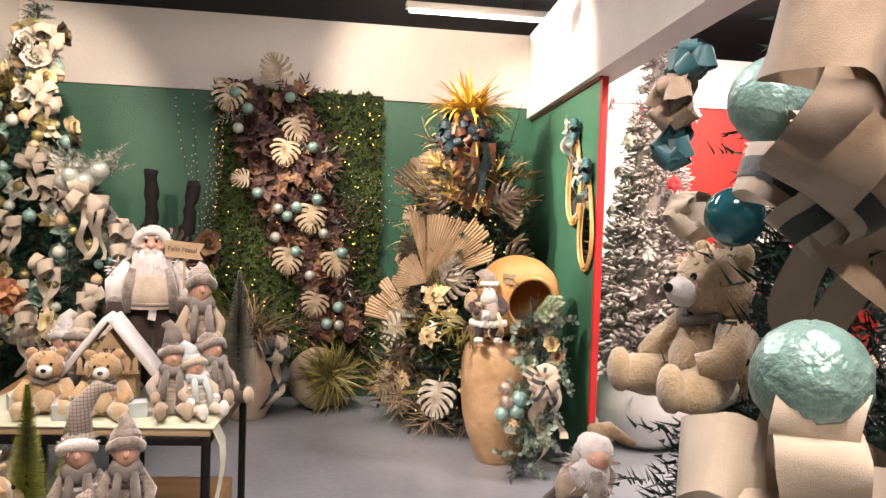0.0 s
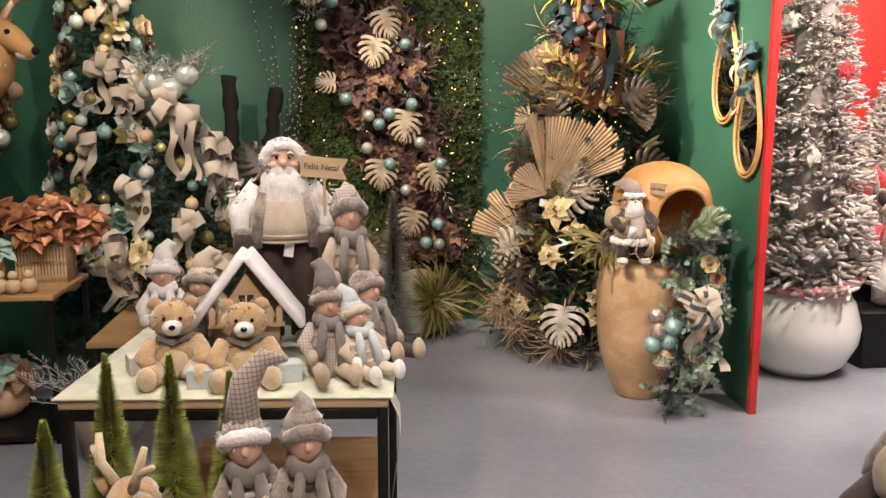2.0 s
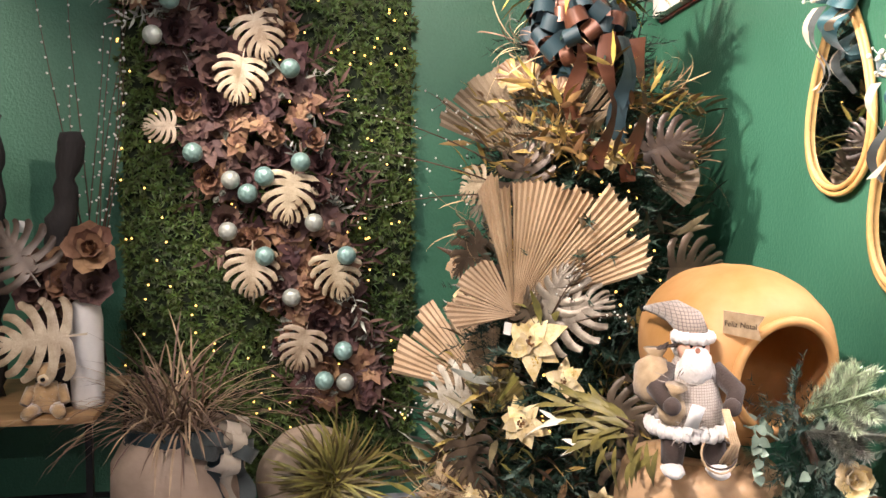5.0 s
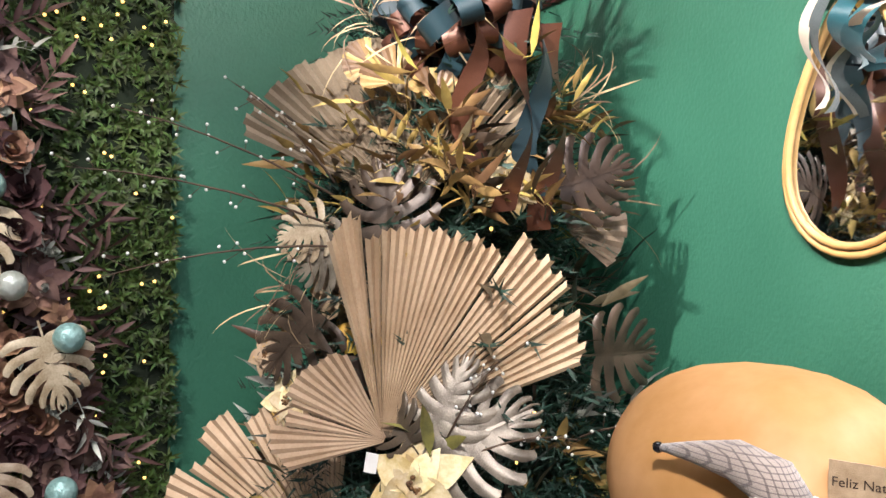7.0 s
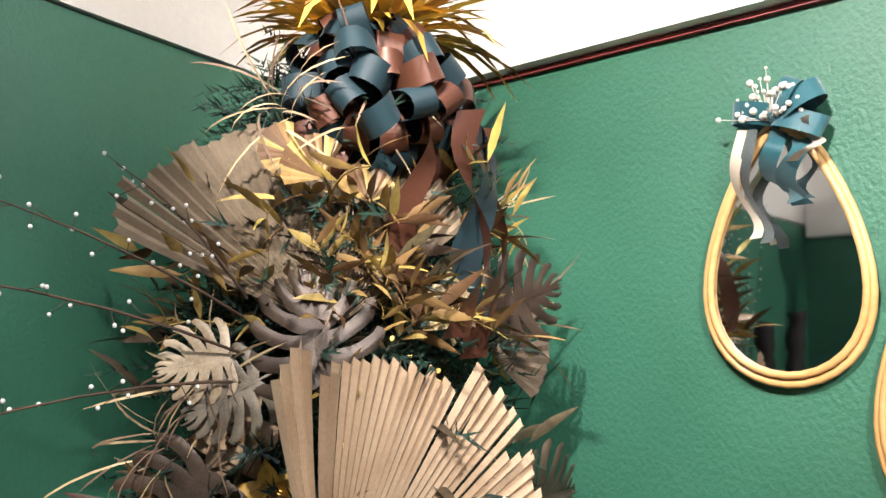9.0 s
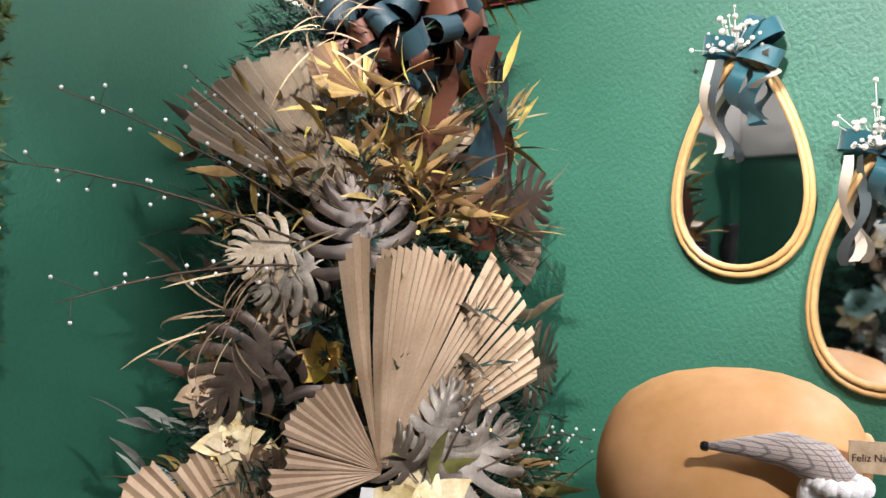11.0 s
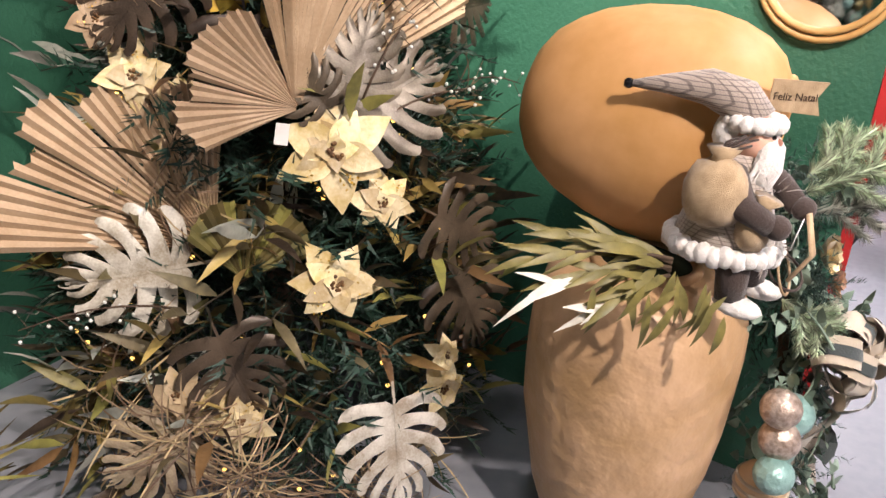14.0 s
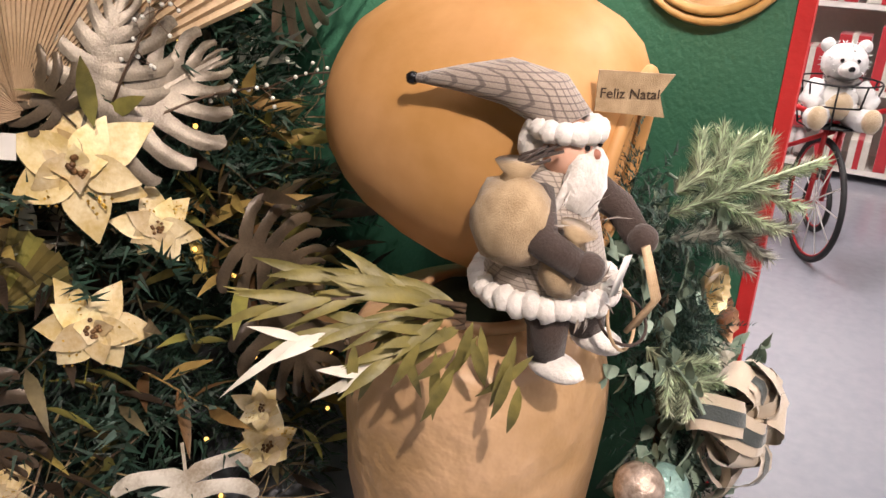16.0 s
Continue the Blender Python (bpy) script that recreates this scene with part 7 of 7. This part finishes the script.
for k, (rise, sway, ln) in enumerate(((0.10, 0.05, 0.26), (0.28, -0.06, 0.22), (0.0, 0.12, 0.24), (0.5, 0.0, 0.16), (-0.12, 0.2, 0.14))):
    way = (WAY + SIDE * sway * 2 + Vector((0, 0, rise))).normalized()
    root = Vector((0.0, -0.02, 0.07 - 0.008 * k)) + SIDE * 0.03 + WAY * 0.03
    pts = [root + way * ln * s + Vector((0, 0, -0.05 * s * s)) for s in np.linspace(0, 1, 6)]
    part("stem", Geo().put(tube(pts, [0.004, 0.0035, 0.003, 0.003, 0.002, 0.001], 6)), "stem", ol)
    for i in range(14):
        s = 0.05 + 0.95 * i / 13
        p = root + way * ln * s + Vector((0, 0, -0.05 * s * s))
        out = (way * 0.9 + SIDE * q4.uniform(-0.5, 0.8) * (1 - 0.5 * s) + Vector((0, 0, q4.uniform(-0.55, 0.45)))).normalized()
        part("leaf", Geo().put(leaf(q4.uniform(0.07, 0.125), q4.uniform(0.012, 0.019), q4.uniform(0.2, 0.9), 0.3, 6, q4.uniform(-0.8, 0.8)), facing(p, out.cross(Vector((0.5, 0.8, 0.1))) if abs(out.z) > 0.9 else Vector((-0.6, -0.4, 0.7)) - out * out.dot(Vector((-0.6, -0.4, 0.7))), out)), "white_petal" if k in (2, 4) and i > 9 else "olive_leaf", ol)
for i in range(18):
    p = Vector((q4.uniform(-0.12, 0.06), q4.uniform(-0.10, 0.14), q4.uniform(0.01, 0.06)))
    part("leaf", Geo().put(leaf(q4.uniform(0.08, 0.14), 0.016, 0.8, 0.3, 6, q4.uniform(-0.7, 0.7)), facing(p + SIDE * 0.05, (-0.8, -0.5, 0.3), (q4.gauss(-0.3, 0.3), q4.gauss(0.1, 0.4), -0.9))), "olive_leaf", ol)

# ---- the red room beyond the board wall ----
def flocked_tree(at, h, r0, z0, label, seed, count=900, bulk=0.85):
    t = thing("flocked_tree", label, "christmas tree", at)
    part("trunk", Geo().put(tube([(0, 0, 0), (0, 0, h)], [0.05, 0.01], 8)), "stem", t)
    q, g = random.Random(seed), Geo()
    tw = []
    for k in range(4):
        c = Geo()
        for i in range(13):
            s = i / 13
            c.put(ball(0.046 * (1.2 - 0.5 * s), 6, 4, (0.26, 1, 0.26), 0.25, i), pose(0, 0.28 * s, -0.03 * s * s, 0, 0, (1 if i % 2 else -1) * q.uniform(20, 60)) @ pose(0, 0, 0, q.uniform(-15, 25)) @ pose(0, 0.04, 0))
        tw.append((np.concatenate(c.v), c.f))
    for i in range(count):
        s = (i + q.random()) / count
        z = z0 + (h - z0) * s
        rr = r0 * (1 - s) ** bulk + 0.05
        sc = max(0.4, min(1.25, rr / 0.3))
        g.put(tw[i % 4], pose(0, 0, z, 0, 0, q.uniform(0, 360)) @ pose(0, max(0, rr - 0.28 * sc), 0, q.uniform(-22, 18), q.uniform(-30, 30)) @ Matrix.Scale(sc, 4))
    # Pale cone added inside so the shaded gaps between twigs turn lighter
    g.put(lathe([(0.0, z0), (r0 * 0.55, z0 + 0.02), (r0 * 0.5, z0 + (h - z0) * 0.3), (r0 * 0.3, z0 + (h - z0) * 0.7), (0.0, h)], 30, 0.12, seed))
    part("foliage", g, "flock", t, "thick white flocked twigs over an added pale inner cone")["kind"] = "stuff"
    return t


rt = flocked_tree((2.35, 5.05, 0.0), 2.75, 0.35, 0.60, "snow-flocked fir tree in a big white round pot", 61, 760, 0.80)
part("pot", Geo().put(lathe([(0, 0), (0.18, 0.0), (0.27, 0.07), (0.335, 0.2), (0.345, 0.3), (0.31, 0.43), (0.25, 0.52), (0.23, 0.55), (0.2, 0.55), (0.19, 0.5), (0, 0.48)], 40)), "white_gloss", rt, "white glossy round pot")
for k in range(4):
    part("scarf", Geo().put(ring(0.26 + 0.015 * k, 0.028, 36, 8), pose(0.01 * k, 0, 0.52 + 0.025 * k, 3 * k, -4 * k)), "pink_cloth", rt, "dusty pink cloth round the pot")
for i in range(12):
    a = TAU * i / 12
    part("silk_flower", Geo().put(poinsettia(0.065, i), facing((0.3 * math.cos(a), 0.3 * math.sin(a), 1.2 + 0.09 * (i * 5 % 13)), (math.cos(a), math.sin(a), 0.2))), "red_cloth" if i % 4 == 1 else "white_petal", rt)
flocked_tree((3.72, 6.05, 0), 2.15, 0.52, 0.2, "wide snow-flocked fir tree before the red wall", 62, 700)
pl = thing("display_steps", "dark stepped plinth in the red room", "plinth", (3.05, 5.35, 0))
part("step", Geo().put(box(-0.3, 0.35, 0.0, 0.35, 0, 0.62, 0.005)), "black_metal", pl)
part("step", Geo().put(box(-0.3, 0.35, -0.35, -0.004, 0, 0.34, 0.005)), "black_metal", pl)
for at, h, sd in (((2.96, 5.50, 0.622), 0.72, 70), ((3.04, 5.20, 0.342), 0.64, 71), ((3.26, 5.45, 0.622), 0.6, 72)):
    set_doll(santa_doll(h, "bear_fur", "red_cloth", "white_fur", sd, "fur_light"), "soldier_bear", "plush bear in a red soldier coat and white trousers", "doll", at, -12, group="soldier bears")
bike = thing("display_tricycle", "red and black display tricycle with a wire basket", "tricycle", (3.72, 4.50, 0), 28)
for x, y, r in ((0, -0.12, 0.26), (0.35, 0.16, 0.13), (0.35, -0.30, 0.13)):
    w = part("wheel", Geo().put(ring(r, 0.013, 36, 8), pose(x, y, r + 0.013, 90)), "tyre", bike, "thin black wheel")
    part("rim", Geo().put(ring(r - 0.016, 0.005, 32, 6), pose(x, y, r + 0.013, 90)), "bike_red", w)
    for k in range(6):
        a = math.pi * k / 6
        part("spoke", Geo().put(tube([(x - (r - 0.018) * math.cos(a), y, r + 0.013 - (r - 0.018) * math.sin(a)), (x + (r - 0.018) * math.cos(a), y, r + 0.013 + (r - 0.018) * math.sin(a))], 0.003, 5)), "white_gloss", w)
for pts in ([(0, -0.15, 0.27), (-0.03, -0.15, 0.60)], [(0, -0.09, 0.27), (-0.03, -0.09, 0.60)], [(-0.03, -0.12, 0.58), (0.35, -0.07, 0.40), (0.35, -0.07, 0.14)], [(0.35, -0.3, 0.144), (0.35, 0.16, 0.144)], [(-0.05, -0.30, 0.68), (-0.03, -0.12, 0.62), (-0.05, 0.06, 0.68)]):
    part("frame", Geo().put(tube(pts, 0.011, 8)), "bike_red", bike, "red metal frame")
for k in range(9):
    a = TAU * k / 9
    part("basket_wire", Geo().put(tube([(0.02 + 0.11 * math.cos(a), -0.12 + 0.13 * math.sin(a), 0.60), (0.02 + 0.14 * math.cos(a), -0.12 + 0.17 * math.sin(a), 0.78)], 0.004, 5)), "black_metal", bike)
for zz, k in ((0.60, 1.0), (0.69, 1.14), (0.78, 1.28)):
    part("basket_wire", Geo().put(ring(0.12 * k, 0.004, 24, 5, (0.92, 1.08)), pose(0.02, -0.12, zz)), "black_metal", bike)
part("basket_floor", Geo().put(lathe([(0, 0), (0.11, 0), (0.11, 0.006), (0, 0.006)], 16), pose(0.02, -0.12, 0.597)), "black_metal", bike)
set_doll(teddy(0.34, "snow_white", "white_fur", 77), "teddy_bear", "white teddy bear sitting in the tricycle basket", "teddy bear", (3.79, 4.405, 0.605), -70)
shelf = thing("gift_shelf", "white shelf unit crowded with red and white gifts", "shelf", (5.35, 4.55, 0), 0)
part("back", Geo().put(box(0.20, 0.22, -0.9, 0.9, 0, 2.0)), "white_paint", shelf, smooth=False)
for zz in (0.05, 0.5, 0.95, 1.4, 1.85):
    part("board", Geo().put(box(-0.2, 0.199, -0.9, 0.9, zz, zz + 0.03)), "white_paint", shelf, smooth=False)
for yy in (-0.93, 0.905):
    part("side_panel", Geo().put(box(-0.2, 0.22, yy, yy + 0.025, 0, 2.0)), "white_paint", shelf, smooth=False)
q2 = random.Random(2)
for zz in (0.08, 0.53, 0.98, 1.43):
    y = -0.85
    while y < 0.78:
        w, h = q2.uniform(0.10, 0.2), q2.uniform(0.12, 0.34)
        kind = q2.randrange(3)
        if kind == 2:
            set_doll(santa_doll(h + 0.05, "red_cloth", "red_cloth", "white_fur", int(y * 100)), "santa_figure", "small bearded doll in a red suit on the shelf", "doll", (5.25, 4.55 + y + w / 2, zz + 0.001), -90, group="red dolls on the shelf")
        else:
            solo("gift_box", Geo().put(box(-0.1, 0.1, 0, w - 0.02, 0, h, 0.004)).put(box(-0.104, 0.104, w / 2 - 0.025, w / 2 + 0.005, -0.0, h + 0.004), None, 1), ["red_cloth", "white_petal"] if kind else ["white_petal", "red_cloth"], "ribboned red and white gift box on the shelf", "gift box", (5.25, 4.55 + y, zz + 0.001), 0, "gift boxes", smooth=False)
        y += w + 0.02

# ---- bench with the lying doll and bears ----
bench = thing("low_bench", "low bench with an ochre wooden top and black legs", "bench", (1.23, 1.93, 0.045), 4)
part("top", Geo().put(box(-0.40, 0.45, -0.32, 0.30, 0.52, 0.55, 0.005)), "wood_board", bench)
for sx in (-0.38, 0.43):
    for sy in (-0.30, 0.28):
        part("leg", Geo().put(box(sx - 0.012, sx + 0.012, sy - 0.012, sy + 0.012, -0.045, 0.519)), "black_metal", bench, smooth=False)
g = Geo()
blob(g, (0.04, 0, 0.10), 0.11, "beige_cloth", (1.2, 0.95, 0.9), 0.1, 1)
blob(g, (0.13, 0, 0.19), 0.085, "white_fur", (1, 1, 0.95), 0.15, 2)
blob(g, (0.11, -0.06, 0.18), 0.05, "skin", rough=0.02)
blob(g, (0.06, -0.05, 0.14), 0.085, "white_fur", (1, 0.8, 0.9), 0.2, 4)
tuft(g, (0.08, -0.04, 0.15), 0.09, "white_fur", 110, 5, 0.05, 0.01)
for s, dz in ((-1, 0.0), (1, -0.02)):
    limb(g, [(-0.02, s * 0.06, 0.07), (-0.14, s * 0.075, 0.07 + dz), (-0.25, s * 0.09, 0.03 + dz)], [0.055, 0.05, 0.042], "brown_cloth")
    blob(g, (-0.29, s * 0.095, 0.03 + dz), 0.045, "white_fur", (0.8, 0.9, 1.5), 0.08, 3, turn=(0, 20, 0))
    limb(g, [(-0.318, s * 0.095, -0.02 + dz), (-0.325, s * 0.095, 0.03 + dz), (-0.318, s * 0.095, 0.09 + dz)], [0.03, 0.038, 0.03], "grey_cloth")
    limb(g, [(0.08, s * 0.09, 0.15), (0.02, s * 0.14, 0.08), (-0.03, s * 0.13, 0.05)], [0.04, 0.04, 0.032], "grey_fur")
limb(g, [(0.17, 0.02, 0.24), (0.24, 0.03, 0.22), (0.30, 0.0, 0.12)], [0.048, 0.034, 0.012], "burlap")
g.put(box(-0.025, 0.02, -0.001, 0.001, -0.03, 0.03), pose(-0.03, -0.17, 0.12, 10, 0, 30), S["tag_paper"])
solo("santa_figure", g, DOLL, "bearded doll lying back on the bench with dangling boots", "doll", (0.835, 2.14, 0.675), 4, scale=0.70, tilt=(0, -30))
for i, (x, y, z, h, tn) in enumerate(((1.13, 1.96, 0.597, 0.23, -30), (1.30, 2.08, 0.597, 0.25, -40), (1.08, 1.78, 0.597, 0.20, -20), (1.28, 1.84, 0.597, 0.24, -35))):
    set_doll(teddy(h, "bear_fur", seed=80 + i), "teddy_bear", "brown plush bear sitting on the bench", "teddy bear", (x, y, z), tn, group="bears on the bench")
bottle_brush(0.34, 0.06, (1.16, 2.14, 0.597), seed=9)

# ---- the tree near the entrance ----
near = thing("christmas_tree", "full fir tree with teal balls, burlap bows and plush bears", "christmas tree", (1.12, 1.08, 0))
needle_tree(near, 3.0, 0.80, 0.10, 0.25, "fir_teal", 91, 760, 0.30)
part("foot", Geo().put(lathe([(0, 0), (0.2, 0), (0.2, 0.03), (0.06, 0.06), (0, 0.06)], 18)), "black_metal", near)
NB = Vector((1.12, 1.08, 0))
for p, r, mt, lb in (((0.636, 1.003, 1.66), 0.060, "ball_mint", "rough mint bauble"), ((0.605, 1.036, 1.502), 0.042, "teal_glass", "clear teal glass bauble"), ((0.542, 0.763, 1.331), 0.062, "ball_mint", "frosted mint bauble"), ((0.78, 0.85, 1.15), 0.05, "ball_mint", ""), ((0.85, 0.72, 1.9), 0.05, "ball_pale", "")):
    part("bauble", Geo().put(ball(r, 28, 20, rough=0.05 if mt == "ball_mint" else 0, freq=14), Matrix.Translation(Vector(p) - NB)), mt, near, lb)
for i, (p, d, rr, w, m1) in enumerate((((0.55, 0.80, 1.20), (-0.5, -0.85, 0.3), 0.14, 0.09, "linen"), ((0.62, 1.25, 1.61), (-0.8, -0.6, 0.2), 0.05, 0.035, "teal_ribbon"), ((0.64, 1.24, 1.75), (-0.8, -0.6, 0.2), 0.05, 0.035, "teal_ribbon"), ((0.615, 1.24, 1.685), (-0.8, -0.6, 0.2), 0.05, 0.04, "beige_cloth"), ((0.66, 1.25, 1.50), (-0.8, -0.6, 0.2), 0.05, 0.04, "linen"), ((0.66, 0.93, 1.53), (-0.5, -0.85, 0.1), 0.11, 0.07, "linen"), ((0.66, 0.82, 1.68), (-0.4, -0.9, 0.1), 0.17, 0.11, "beige_cloth"),
                                       ((0.78, 1.0, 2.02), (-0.8, -0.6, 0.2), 0.13, 0.08, "beige_cloth"), ((0.62, 0.95, 1.0), (-0.7, -0.7, 0.1), 0.16, 0.1, "linen"))):
    bb = part("bow", Geo().put(ball(0.025, 8, 6), Matrix.Translation(Vector(p) - NB)), m1, near, "wide ribbon bow")
    for k, s in enumerate(bow_loops(rr, 6, 100 + i, w)):
        lp = part("loop", Geo().put(s, facing(Vector(p) - NB, d)), m1, bb)
        if i == 5:
            part("stripe", Geo().put((np.array(bow_loops(rr, 6, 100 + i, w * 0.4)[k][0]) * 1.015, s[1]), facing(Vector(p) - NB, d)), "stripe_dark", lp)
    for k in range(2 if rr > 0.1 else 0):
        part("tail", Geo().put(ribbon_tail(0.3, w * 0.8, 120 + i * 2 + k, 0.8, 0.06), Matrix.Translation(Vector(p) - NB + Vector((0.05 * k, 0, 0)))), m1, bb)
set_doll(teddy(0.25, "fur_light", "snow_white", 95), "teddy_bear", "pale brown plush bear perched in the fir tree", "teddy bear", (0.655, 1.16, 1.215), -84)
set_doll(teddy(0.21, "bear_fur", "snow_white", 96), "teddy_bear", "brown plush bear perched in the fir tree", "teddy bear", (0.80, 1.06, 1.60), -60)
fir = thing("small_fir", "small plain green fir tree on the floor", "fir tree", (-1.07, 1.66, 0))
needle_tree(fir, 1.3, 0.45, 0.06, 0.1, "fir", 99, 170, 0.26)
